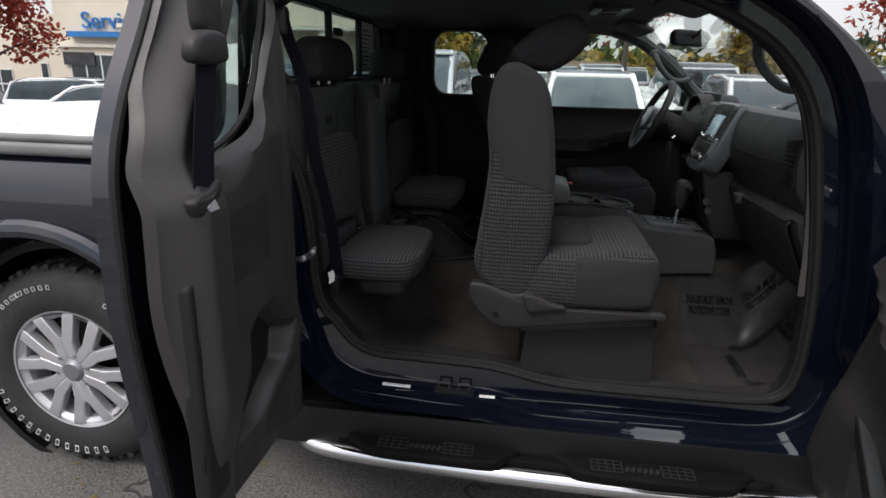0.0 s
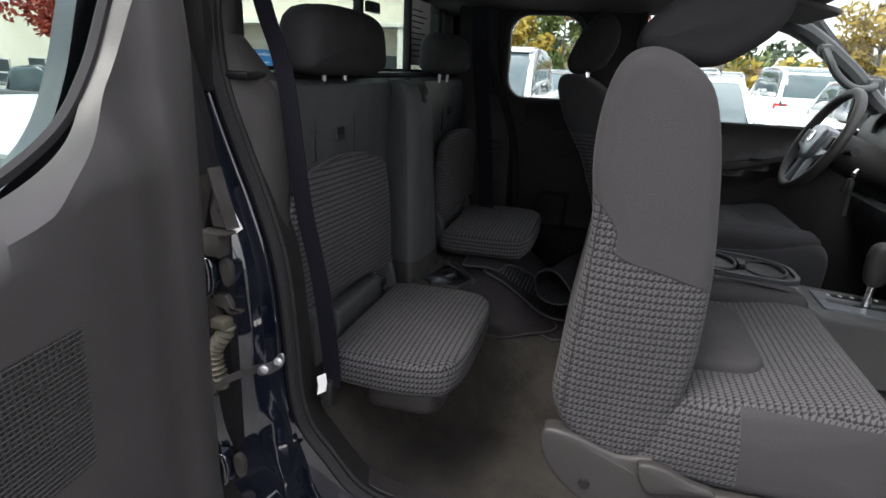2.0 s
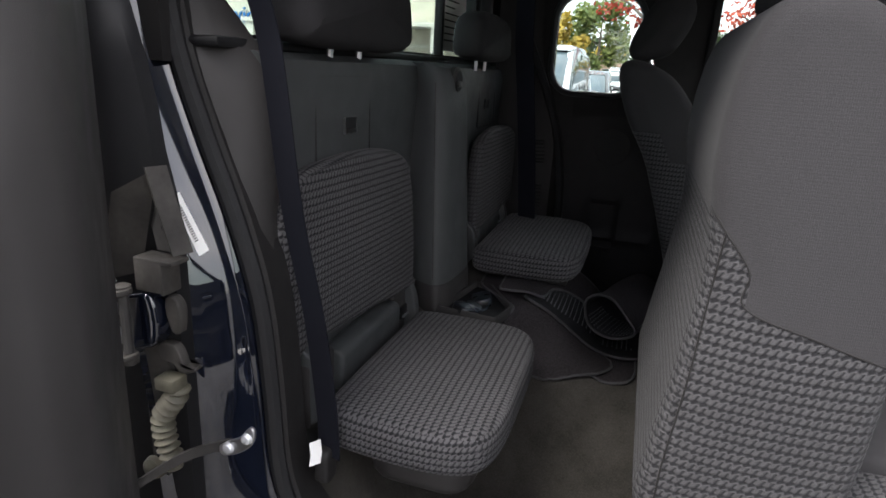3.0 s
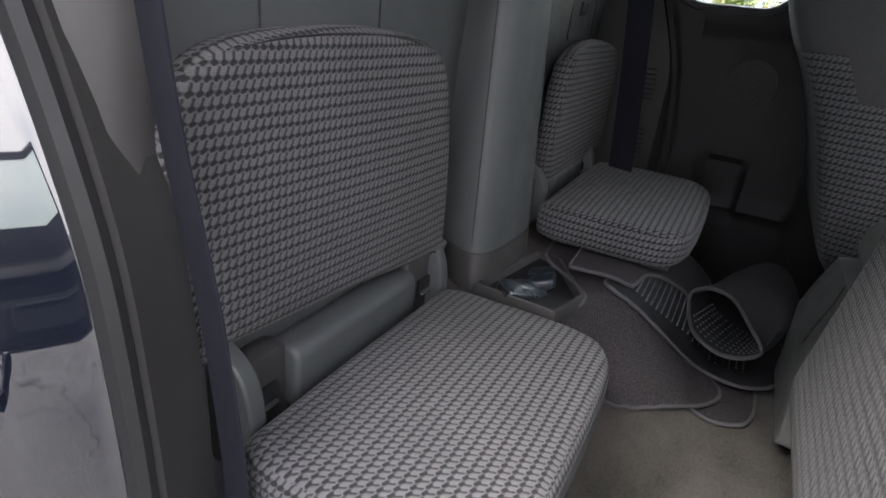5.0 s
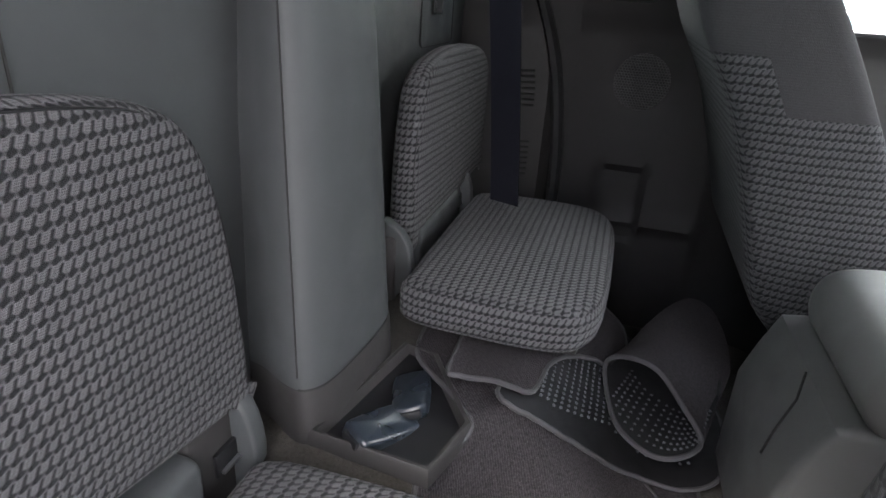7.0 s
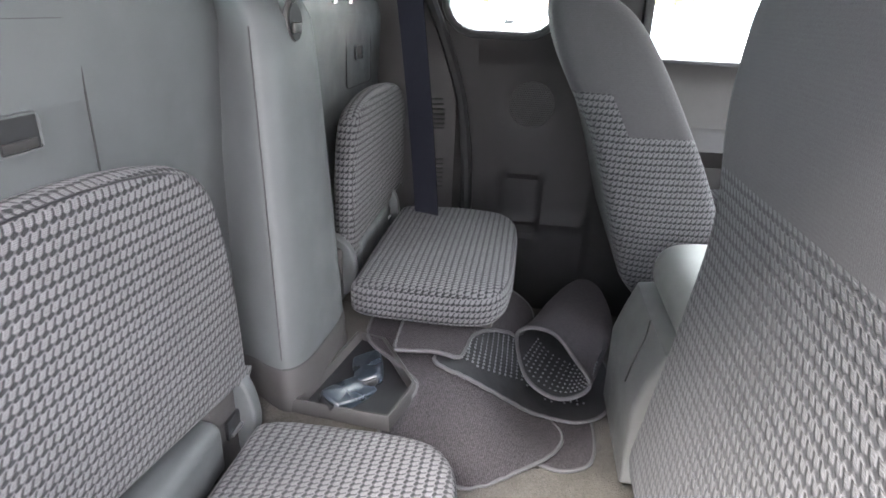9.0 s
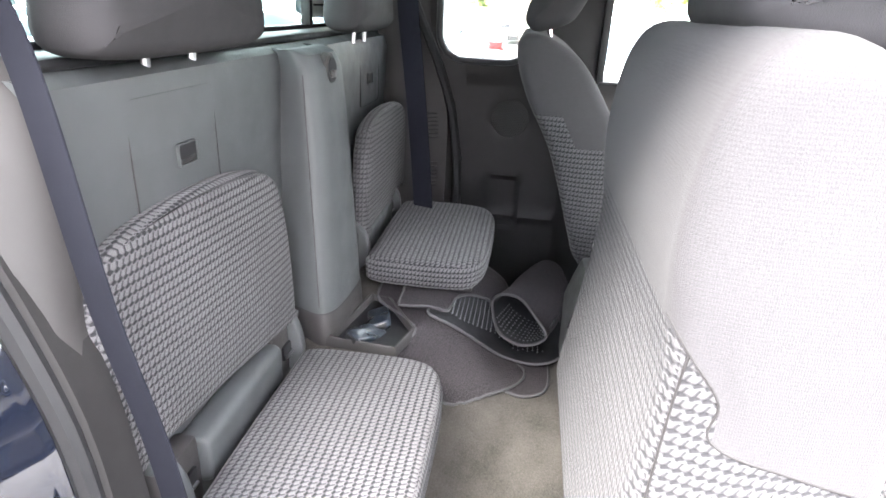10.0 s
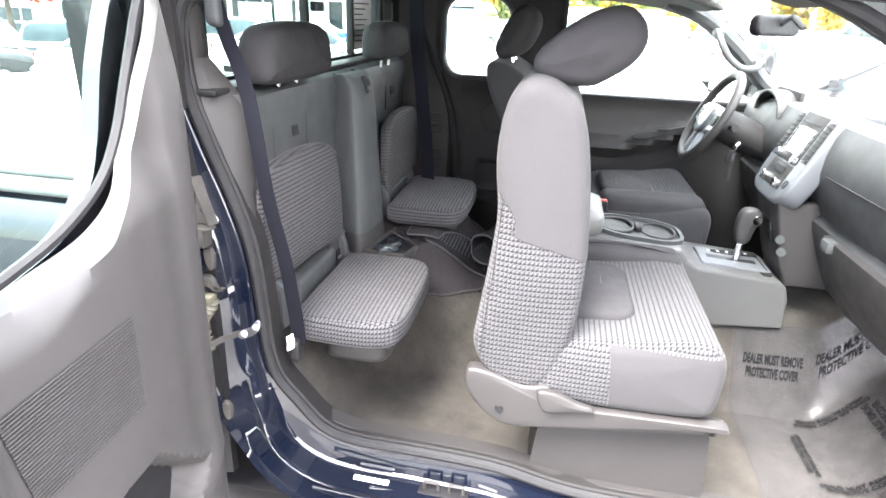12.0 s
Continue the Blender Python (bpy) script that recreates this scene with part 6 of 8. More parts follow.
D_WIN = curve2([(1.066, 1.280), (1.080, 1.383), (1.105, 1.474), (1.14, 1.56), (1.19, 1.645), (1.26, 1.683), (1.40, 1.690), (1.470, 1.665), (1.452, 1.59), (1.418, 1.51), (1.384, 1.435), (1.338, 1.373), (1.262, 1.326), (1.17, 1.296), (1.10, 1.281)], 7)
POCKET = [(1.125, 0.60), (1.22, 0.605), (1.375, 0.70), (1.405, 0.79), (1.29, 0.915), (1.21, 0.905), (1.158, 0.87)]


def pocket_depth(y, z):
    """How far a place lies outside the door pocket's outline (inside: minus)."""
    worst = -1.0
    for (ya, za), (yb, zb) in zip(POCKET, POCKET[1:] + POCKET[:1]):
        worst = max(worst, ((y - ya) * (zb - za) - (z - za) * (yb - ya)) / math.hypot(yb - ya, zb - za))
    return worst


def door_x(y, z):
    """How far the lining stands out towards the cab."""
    x = -0.672
    x += 0.028 * math.exp(-(((y - 1.452 - 0.02 * smoothstep(1.0, 1.5, z)) / 0.042) ** 2)) * smoothstep(1.72, 1.45, z)
    x -= 0.065 * smoothstep(1.458, 1.525, y)
    x += 0.036 * smoothstep(1.325, 1.215, z - 0.10 * smoothstep(1.12, 1.34, y)) * smoothstep(1.47, 1.36, y) * smoothstep(0.62, 0.85, z)
    s = 0.16 * smoothstep(1.30, 1.66, z)
    x += 0.065 * smoothstep(1.06 + s, 0.985 + s, y)
    x -= 0.070 * smoothstep(0.94 + s * 1.1, 0.885 + s * 1.1, y)
    box_d = pocket_depth(y, z)
    x -= 0.075 * smoothstep(0.006, -0.022, box_d)
    x += 0.016 * smoothstep(0.05, 0.0, abs(box_d - 0.025)) * smoothstep(0.90, 0.76, z)
    return x


def ring_between(k):
    n = len(D_WIN)
    outer = []
    m = len(D_OUT)
    cw = Vector((1.24, 1.46))
    outs = [Vector(p) for p in D_OUT]
    for p in D_WIN:
        d = (Vector(p) - cw).normalized()
        best = None
        for i in range(m):
            a, b = outs[i] - cw, outs[(i + 1) % m] - cw
            den = d.x * (b.y - a.y) - d.y * (b.x - a.x)
            if abs(den) < 1e-9:
                continue
            t = (a.x * (b.y - a.y) - a.y * (b.x - a.x)) / den
            s = (a.x * d.y - a.y * d.x) / den
            if t > 0 and -1e-6 <= s <= 1 + 1e-6:
                best = t if best is None else max(best, t)
        outer.append(cw + d * (best or 0.1))
    return [Vector(p).lerp(q, k) for p, q in zip(D_WIN, outer)]


D_WIN = curve2([tuple(p) for p in D_WIN], 5)
bm = bmesh.new()
steps = [0.0, 0.012, 0.03] + [0.06 + 0.93 * i / 150 for i in range(151)] + [1.0]
rings = []
for k in steps:
    r = ring_between(k)
    rings.append([Vector((door_x(p.x, p.y) - (0.022 if k == 0 else 0.008 if k < 0.02 else 0.0) - (0.02 if k == 1.0 else 0.0), p.x, p.y)) for p in r])
skin(bm, rings)
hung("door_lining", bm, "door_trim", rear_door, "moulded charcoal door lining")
outer_ring = ring_between(1.0)
bm = bmesh.new()
sheet(bm, [tuple(p) for p in inset(outer_ring, -0.004)], [[tuple(p) for p in inset([Vector(q) for q in D_WIN], -0.012)]], "x", -0.700, -0.730)
for v in bm.verts:
    v.co.x -= 0.065 * smoothstep(1.25, 1.50, v.co.y)
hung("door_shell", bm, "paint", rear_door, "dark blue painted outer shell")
bm = bmesh.new()
tube(bm, [Vector((-0.698 - 0.065 * smoothstep(1.25, 1.50, p.x), p.x, p.y)) for p in inset(outer_ring, 0.002)], 0.008, 8, True)
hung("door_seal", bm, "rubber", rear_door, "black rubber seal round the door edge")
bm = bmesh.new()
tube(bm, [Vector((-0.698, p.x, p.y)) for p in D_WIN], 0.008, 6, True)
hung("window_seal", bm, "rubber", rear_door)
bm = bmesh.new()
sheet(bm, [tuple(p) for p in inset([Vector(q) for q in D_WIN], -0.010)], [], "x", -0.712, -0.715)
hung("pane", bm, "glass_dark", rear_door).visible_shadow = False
# speaker grille: slats on a dark field
GR = [(1.285, 1.188), (1.280, 1.030), (1.076, 1.012), (1.055, 1.168)]
bm = bmesh.new()
rows = []
for i in range(17):
    row = []
    for j in range(17):
        u, v = i / 16, j / 16
        a = Vector(GR[3]).lerp(Vector(GR[0]), u)
        b = Vector(GR[2]).lerp(Vector(GR[1]), u)
        p = b.lerp(a, v)
        row.append(Vector((door_x(p.x, p.y) + 0.0012, p.x, p.y)))
    rows.append(row)
skin(bm, rows, False)
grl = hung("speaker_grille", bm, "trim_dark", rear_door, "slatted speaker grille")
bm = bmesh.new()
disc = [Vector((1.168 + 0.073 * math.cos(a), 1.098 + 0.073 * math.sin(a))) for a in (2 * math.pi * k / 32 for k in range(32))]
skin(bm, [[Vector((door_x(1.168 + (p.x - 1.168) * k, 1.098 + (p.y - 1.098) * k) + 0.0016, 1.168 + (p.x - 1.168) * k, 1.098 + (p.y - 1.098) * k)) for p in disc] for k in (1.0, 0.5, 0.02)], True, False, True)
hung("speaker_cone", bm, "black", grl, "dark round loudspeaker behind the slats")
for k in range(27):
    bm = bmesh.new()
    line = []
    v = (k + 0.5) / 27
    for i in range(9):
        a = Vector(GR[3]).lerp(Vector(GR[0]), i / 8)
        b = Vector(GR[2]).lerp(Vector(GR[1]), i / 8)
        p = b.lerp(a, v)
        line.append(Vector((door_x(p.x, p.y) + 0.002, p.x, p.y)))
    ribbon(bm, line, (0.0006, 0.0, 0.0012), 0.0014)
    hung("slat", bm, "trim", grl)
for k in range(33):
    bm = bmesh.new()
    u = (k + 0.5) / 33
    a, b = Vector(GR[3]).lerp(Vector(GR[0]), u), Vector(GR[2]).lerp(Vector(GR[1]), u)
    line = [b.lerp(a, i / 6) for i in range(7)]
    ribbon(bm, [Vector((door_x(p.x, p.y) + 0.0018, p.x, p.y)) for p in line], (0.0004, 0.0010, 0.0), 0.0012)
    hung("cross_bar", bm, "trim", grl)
# black sheet laid in the shallow pocket as its inner shade
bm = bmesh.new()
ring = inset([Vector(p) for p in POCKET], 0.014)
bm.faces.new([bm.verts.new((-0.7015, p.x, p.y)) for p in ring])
hung("pocket_well", bm, "black", rear_door, "black sheet standing in for the shade in the door pocket")
# belt on the door
dbelt = empty("door_seat_belt", (-0.59, 1.0, 0.7), "dark front seat belt with steel tongue hanging on the rear door", "seat belt")
bm = bmesh.new()
path = curve2([(-0.598, 1.022, 1.60), (-0.592, 1.003, 1.50), (-0.590, 0.98, 1.40), (-0.588, 0.957, 1.30), (-0.592, 0.945, 1.10), (-0.598, 0.935, 0.90), (-0.604, 0.925, 0.70)], 6, False)
ribbon(bm, path, (0.004, 0.0225, 0.0), 0.0022)
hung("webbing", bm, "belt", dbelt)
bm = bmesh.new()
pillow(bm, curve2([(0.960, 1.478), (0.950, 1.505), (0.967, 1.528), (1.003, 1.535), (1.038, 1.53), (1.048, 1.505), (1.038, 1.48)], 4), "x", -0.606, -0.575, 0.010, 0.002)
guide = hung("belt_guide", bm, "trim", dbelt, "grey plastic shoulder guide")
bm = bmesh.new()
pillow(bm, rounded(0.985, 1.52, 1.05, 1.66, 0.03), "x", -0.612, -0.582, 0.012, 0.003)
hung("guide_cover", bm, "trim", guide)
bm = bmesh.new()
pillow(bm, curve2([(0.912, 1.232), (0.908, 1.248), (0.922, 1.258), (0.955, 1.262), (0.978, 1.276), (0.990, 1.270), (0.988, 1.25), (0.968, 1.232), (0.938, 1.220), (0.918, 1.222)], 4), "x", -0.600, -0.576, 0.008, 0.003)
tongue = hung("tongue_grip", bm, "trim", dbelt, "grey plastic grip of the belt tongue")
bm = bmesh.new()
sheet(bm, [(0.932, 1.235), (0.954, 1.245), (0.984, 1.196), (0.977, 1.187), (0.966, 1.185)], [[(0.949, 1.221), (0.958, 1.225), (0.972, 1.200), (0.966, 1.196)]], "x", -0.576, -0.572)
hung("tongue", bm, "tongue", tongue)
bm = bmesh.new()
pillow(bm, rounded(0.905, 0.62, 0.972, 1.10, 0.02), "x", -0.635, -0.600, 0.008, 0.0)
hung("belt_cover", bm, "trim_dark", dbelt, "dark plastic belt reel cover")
# hinges, wiring bellows and check strap between door and jamb
for z in (1.09, 0.70):
    bm = bmesh.new()
    sheet(bm, [(-0.845, z + 0.024), (-0.767, z + 0.040), (-0.780, z - 0.024), (-0.828, z - 0.048), (-0.848, z - 0.024)], [], "y", 1.558, 1.566)
    h = part("hinge", bm, "dark_steel", rear_door, "dirty steel door hinge")
    for dz, bend in ((0.052, 0.012), (-0.032, 0.016)):
        bm = bmesh.new()
        pillow(bm, curve2([(-0.842, 1.562), (-0.842, 1.545), (-0.800, 1.532), (-0.772, 1.530), (-0.760, 1.540), (-0.764, 1.552), (-0.790, 1.562)], 3), "z", z + dz - 0.004, z + dz + 0.004, 0.002, 0.0)
        for v in bm.verts:
            v.co.z += bend * (v.co.x + 0.775) / 0.07
        part("hinge_lug", bm, "grime", h)
    for hx, dz in ((-0.806, 0.022), (-0.802, -0.014)):
        bm = bmesh.new()
        lathe(bm, [(0.0, -0.001), (0.013, -0.001), (0.013, 0.002), (0.0, 0.002)], (hx, 1.556, z + dz), "y", 16)
        part("washer", bm, "steel", h)
        bm = bmesh.new()
        lathe(bm, [(0.0, -0.008), (0.0075, -0.008), (0.009, -0.006), (0.009, 0.002), (0.0, 0.002)], (hx, 1.556, z + dz), "y", 6)
        part("bolt", bm, "steel", h)
    bm = bmesh.new()
    tube(bm, [(-0.772, 1.545, z - 0.042), (-0.772, 1.545, z + 0.060)], 0.006, 10)
    part("pin", bm, "dark_steel", h)
    for dz in (-0.036, 0.058):
        bm = bmesh.new()
        lathe(bm, [(0.0, -0.003), (0.010, -0.003), (0.010, 0.002), (0.006, 0.004), (0.0, 0.004)], (-0.772, 1.545, z + dz), "z", 14)
        part("pin_head", bm, "grime", h)
    bm = bmesh.new()
    pillow(bm, curve2([(-0.786, z - 0.028), (-0.792, z + 0.030), (-0.765, z + 0.046), (-0.748, z + 0.042), (-0.742, z + 0.01), (-0.748, z - 0.018), (-0.765, z - 0.028)], 2), "y", 1.560, 1.590, 0.006, 0.0)
    part("jamb_leaf", bm, "paint", h, "dark blue painted hinge leaf")
    bm = bmesh.new()
    pillow(bm, curve2([(-0.740, z + 0.038), (-0.728, z + 0.042), (-0.718, z + 0.028), (-0.722, z - 0.004), (-0.734, z - 0.004), (-0.741, z + 0.018)], 2), "y", 1.574, 1.588, 0.003, 0.0)
    part("hinge_cap", bm, "grime", h, "dusty grey hinge cap")
# galvanised edge of the door behind the lining
bm = bmesh.new()
skin(bm, [[Vector((-0.798 + 0.012 * smoothstep(1.05, 0.80, z), 1.512, z)), Vector((-0.803 + 0.012 * smoothstep(1.05, 0.80, z), 1.545, z)), Vector((-0.850, 1.552, z)), Vector((-0.870, 1.552, z))] for z in [0.50 + 0.05 * k for k in range(24)]], False)
part("door_edge", bm, "dark_steel", rear_door, "dirty metal edge of the door")
# tan bead coloured as the highlight that runs down the metal edge
bm = bmesh.new()
tube(bm, [(-0.808 + 0.012 * smoothstep(1.05, 0.80, 0.50 + 0.05 * k), 1.546, 0.50 + 0.05 * k) for k in range(24)], 0.004, 6)
part("edge_sealer", bm, "conduit", rear_door, "tan bead drawn as the highlight along the door edge")
# black backing plate added behind the hinges to keep the gap dark
bm = bmesh.new()
skin(bm, [[Vector((-0.97, 1.575, z)), Vector((-0.83, 1.584, z)), Vector((-0.752 - 0.02 * smoothstep(1.20, 1.32, z) - 0.06 * smoothstep(1.30, 1.62, z), 1.607, z)), Vector((-0.748 - 0.02 * smoothstep(1.20, 1.32, z) - 0.06 * smoothstep(1.30, 1.62, z), 1.625, z))] for z in [0.50 + 0.05 * k for k in range(24)]], False)
tagged(part("pillar_face", bm, "black"), "black backing plate closing the door gap behind the hinges", "trim", kind="structure")
bm = bmesh.new()
sheet(bm, [(-0.836, 1.018), (-0.776, 1.056), (-0.757, 1.020), (-0.780, 0.85), (-0.800, 0.85), (-0.823, 0.952)], [], "y", 1.592, 1.598)
thing("splash_plate", bm, "grime", "dusty grey plate under the door hinge", "plate")
# shield plate with a turned flange, and the block bracket below it
shield = empty("gap_shield", (-0.77, 1.575, 1.14), "dusty grey shield plate in the door gap", "plate")
bm = bmesh.new()
skin(bm, [[Vector((-0.820 + 0.083 * k / 6 * w + 0.046 * k / 6 * (1 - w), 1.560 + 0.018 * k / 6, 1.142 + 0.015 * (1 - w) * k / 6 + (0.114 + 0.030 * k / 6) * w)) + Vector((0.032 * w * (1 - k / 6), 0, 0)) for k in range(7)] for w in [j / 6 for j in range(7)]], False)
bmesh.ops.solidify(bm, geom=bm.faces[:], thickness=0.003)
part("plate", bm, "grime", shield)
bm = bmesh.new()
ribbon(bm, [(-0.739, 1.578, 1.288), (-0.730, 1.580, 1.245), (-0.714, 1.582, 1.186)], (0.004, 0.012, 0.0), 0.003)
part("flange", bm, "grime", shield)
bm = bmesh.new()
sheet(bm, [(-0.737, 1.280), (-0.716, 1.186), (-0.752, 1.186), (-0.758, 1.215)], [], "y", 1.583, 1.586)
part("inner_plate", bm, "dark_steel", shield)
bm = bmesh.new()
lathe(bm, [(0.0, -0.002), (0.005, -0.002), (0.005, 0.003), (0.0, 0.003)], (-0.736, 1.582, 1.216), "y", 10)
part("plug", bm, "black", shield)
bm = bmesh.new()
block(bm, (-0.768, 1.560, 1.140), (-0.728, 1.566, 1.180), 0.002)
block(bm, (-0.768, 1.560, 1.176), (-0.712, 1.590, 1.182), 0.002)
block(bm, (-0.732, 1.560, 1.138), (-0.727, 1.590, 1.180), 0.002)
part("block_bracket", bm, "grime", shield, "dusty folded bracket")
# hooked bracket that holds the wiring bellows
bm = bmesh.new()
pillow(bm, curve2([(-0.757, 1.064), (-0.735, 1.066), (-0.725, 1.050), (-0.722, 1.040), (-0.706, 1.041), (-0.707, 1.035), (-0.728, 1.029), (-0.738, 1.040), (-0.757, 1.044)], 2), "y", 1.576, 1.590, 0.002, 0.0)
thing("hook_bracket", bm, "grime", "dusty hooked metal bracket", "bracket")
bel = empty("wiring_bellows", (-0.745, 1.575, 0.89), "ribbed tan rubber wiring conduit between door and jamb", "conduit")
bm = bmesh.new()
pts, rad = [], []
for k in range(91):
    t = k / 90
    pts.append((-0.735 - 0.030 * smoothstep(0.0, 0.45, t) + 0.010 * smoothstep(0.55, 1.0, t), 1.578, 1.008 - 0.125 * t))
    rad.append(0.0125 + 0.0032 * math.sin(t * 2 * math.pi * 12))
tube(bm, pts, rad, 14)
part("bellows", bm, "conduit", bel)
bm = bmesh.new()
block(bm, (-0.758, 1.562, 1.006), (-0.728, 1.588, 1.024), 0.003)
part("clamp", bm, "conduit", bel)
bm = bmesh.new()
lathe(bm, [(0.0, -0.010), (0.008, -0.009), (0.015, -0.004), (0.017, 0.004), (0.0, 0.008)], (-0.792, 1.580, 0.868), "y", 18)
part("plug", bm, "conduit", bel, "round rubber plug")
cs = empty("check_strap", (-0.66, 1.58, 0.97), "greasy steel door check strap", "check strap")
bm = bmesh.new()
ribbon(bm, curve2([(-0.672, 1.596, 0.930), (-0.71, 1.582, 0.918), (-0.75, 1.565, 0.896), (-0.83, 1.54, 0.830)], 5, False), (0.0, 0.0, 0.007), 0.005)
part("strap", bm, "dark_steel", cs)
bm = bmesh.new()
pillow(bm, curve2([(-0.690, 0.925), (-0.672, 0.938), (-0.655, 0.948), (-0.640, 0.966), (-0.632, 0.960), (-0.638, 0.940), (-0.660, 0.922), (-0.682, 0.914)], 3), "y", 1.588, 1.594, 0.002, 0.0)
part("end_plate", bm, "steel", cs, "grey steel end plate")
for x, z in ((-0.672, 0.929), (-0.643, 0.950)):
    bm = bmesh.new()
    lathe(bm, [(0.0, -0.005), (0.006, -0.004), (0.008, 0.0), (0.008, 0.004), (0.0, 0.004)], (x, 1.587, z), "y", 14)
    part("rivet", bm, "tongue", cs)

# ---- front door, swung open ----
front_door = empty("door_4", (0.88, 1.60, 0.5), "open front passenger door with grey plastic lining", "door", kind="structure")
FD = Matrix.Translation((0.885, 1.585, 0)) @ Matrix.Rotation(radians(-112), 4, "Z")


def fd_part(name, bm, mat, label="", up=None):
    for v in bm.verts:
        v.co.y = -v.co.y
    bm.transform(FD)
    return part(name, bm, mat, up or front_door, label)


bm = bmesh.new()
sheet(bm, [(0.02, 0.42), (0.98, 0.42), (1.02, 0.60), (1.02, 1.24), (0.02, 1.20)], [], "y", -0.05, -0.13)
fd_part("door_shell", bm, "paint", "dark blue painted outer shell")
bm = bmesh.new()
rows = []
for i in range(31):
    x = 0.03 + 0.97 * i / 30
    col = []
    for j in range(31):
        z = 0.45 + 0.79 * j / 30
        edge = 0.09 * (1 - (z - 0.45) / 0.79)
        y = -0.045 + 0.055 * smoothstep(0.08, 0.0, abs(z - 0.93 - 0.10 * smoothstep(0.5, 0.1, x))) + 0.03 * smoothstep(0.05, 0.0, max(abs(x - 0.5) - 0.35, abs(z - 0.62) - 0.10))
        y += 0.10 * smoothstep(1.15, 0.45, z) * smoothstep(0.55, 0.1, x)
        col.append(Vector((x, y - 0.03 * (1 if i in (0, 30) else 0), z)))
    rows.append(col)
skin(bm, rows, False)
fd_part("door_lining", bm, "trim", "moulded grey door lining")
bm = bmesh.new()
pillow(bm, rounded(0.16, 1.06, 0.30, 1.15, 0.03), "y", -0.04, -0.012, 0.008, 0.0)
hd = fd_part("handle_recess", bm, "black")
bm = bmesh.new()
pillow(bm, rounded(0.17, 1.085, 0.28, 1.115, 0.012), "y", -0.012, 0.004, 0.005, 0.0)
fd_part("door_handle", bm, "chrome", "chrome door handle", hd)
bm = bmesh.new()
pillow(bm, rounded(0.18, 0.55, 0.80, 0.74, 0.05), "y", -0.02, 0.012, 0.01, 0.0)
pk = fd_part("map_pocket", bm, "trim_grey", "grey plastic door pocket")
bm = bmesh.new()
pillow(bm, rounded(0.20, 0.70, 0.78, 0.735, 0.012), "y", 0.005, 0.014, 0.002, 0.0)
fd_part("pocket_opening", bm, "black", "", pk)
bm = bmesh.new()
sheet(bm, [(0.02, 1.20), (1.02, 1.24), (0.95, 1.66), (0.45, 1.66), (0.12, 1.30)], [[(0.09, 1.225), (0.985, 1.26), (0.925, 1.63), (0.47, 1.63), (0.15, 1.30)]], "y", -0.06, -0.10)
fd_part("window_frame", bm, "black")
bm = bmesh.new()
sheet(bm, [(0.09, 1.225), (0.985, 1.26), (0.925, 1.63), (0.47, 1.63), (0.15, 1.30)], [], "y", -0.078, -0.081)
fd_part("pane", bm, "glass").visible_shadow = False

# ---- step bar below the sill ----
step = empty("step_bar", (0, 1.55, 0.30), "chrome side step with black tread pads below the sill", "side step")
bm = bmesh.new()
path = curve2([(-0.74, 1.66, 0.30), (-0.70, 1.59, 0.305), (-0.62, 1.545, 0.31), (-0.40, 1.520, 0.312), (0.0, 1.505, 0.312), (0.40, 1.505, 0.312), (0.72, 1.520, 0.312), (0.86, 1.56, 0.305), (0.90, 1.64, 0.30)], 8, False)
tube(bm, [p + Vector((0, 0.024, -0.018)) for p in path], 0.029, 16)
part("tube", bm, "chrome", step)
bm = bmesh.new()
pillow(bm, curve2([(-0.66, 1.66), (-0.64, 1.60), (-0.55, 1.565), (0.0, 1.545), (0.55, 1.545), (0.78, 1.58), (0.80, 1.66), (0.5, 1.70), (-0.5, 1.70)], 4), "z", 0.315, 0.338, 0.005, 0.0)
part("deck", bm, "deck", step, "black step deck")
for x0, x1 in ((-0.52, -0.02), (0.13, 0.66)):
    bm = bmesh.new()
    pillow(bm, curve2([(x0, 1.60), (x0 + 0.02, 1.535), (x0 + 0.09, 1.495), (x1 - 0.09, 1.492), (x1 - 0.02, 1.53), (x1, 1.60)], 4), "z", 0.325, 0.358, 0.010, 0.0)
    pad = part("tread_pad", bm, "deck", step, "black rubber tread pad")
    # two moulded grids with slanted bars between them
    for gx in (x0 + 0.085, x0 + 0.29):
        for i in range(5):
            bm = bmesh.new()
            block(bm, (gx + 0.0225 * i, 1.512, 0.357), (gx + 0.003 + 0.0225 * i, 1.566, 0.3605), 0)
            part("tread_rib", bm, "rib", pad)
        for k in range(4):
            bm = bmesh.new()
            block(bm, (gx, 1.512 + 0.017 * k, 0.357), (gx + 0.093, 1.515 + 0.017 * k, 0.3602), 0)
            part("tread_rib", bm, "rib", pad)
    for i in range(6):
        bm = bmesh.new()
        block(bm, (-0.005, -0.011, 0.357), (0.005, 0.011, 0.3600), 0)
        bm.transform(Matrix.Translation((x0 + 0.191 + 0.0172 * i, 1.533, 0)) @ Matrix.Rotation(radians(-20), 4, "Z"))
        part("tread_rib", bm, "rib", pad)
bm = bmesh.new()
for x in (-0.55, 0.10, 0.74):
    block(bm, (x, 1.58, 0.29), (x + 0.05, 1.80, 0.312), 0.004)
part("mount", bm, "dark_steel", step)

# ---- cargo bed, tonneau, rear wheel ----
bed = empty("cargo_bed", (-1.9, MID, 0.6), "dark blue pickup cargo bed with a pale tonneau cover", "truck bed")
bm = bmesh.new()
arch = [(-1.60 + 0.47 * math.cos(a), 0.43 + 0.50 * math.sin(a)) for a in (math.pi * k / 20 for k in range(21))]
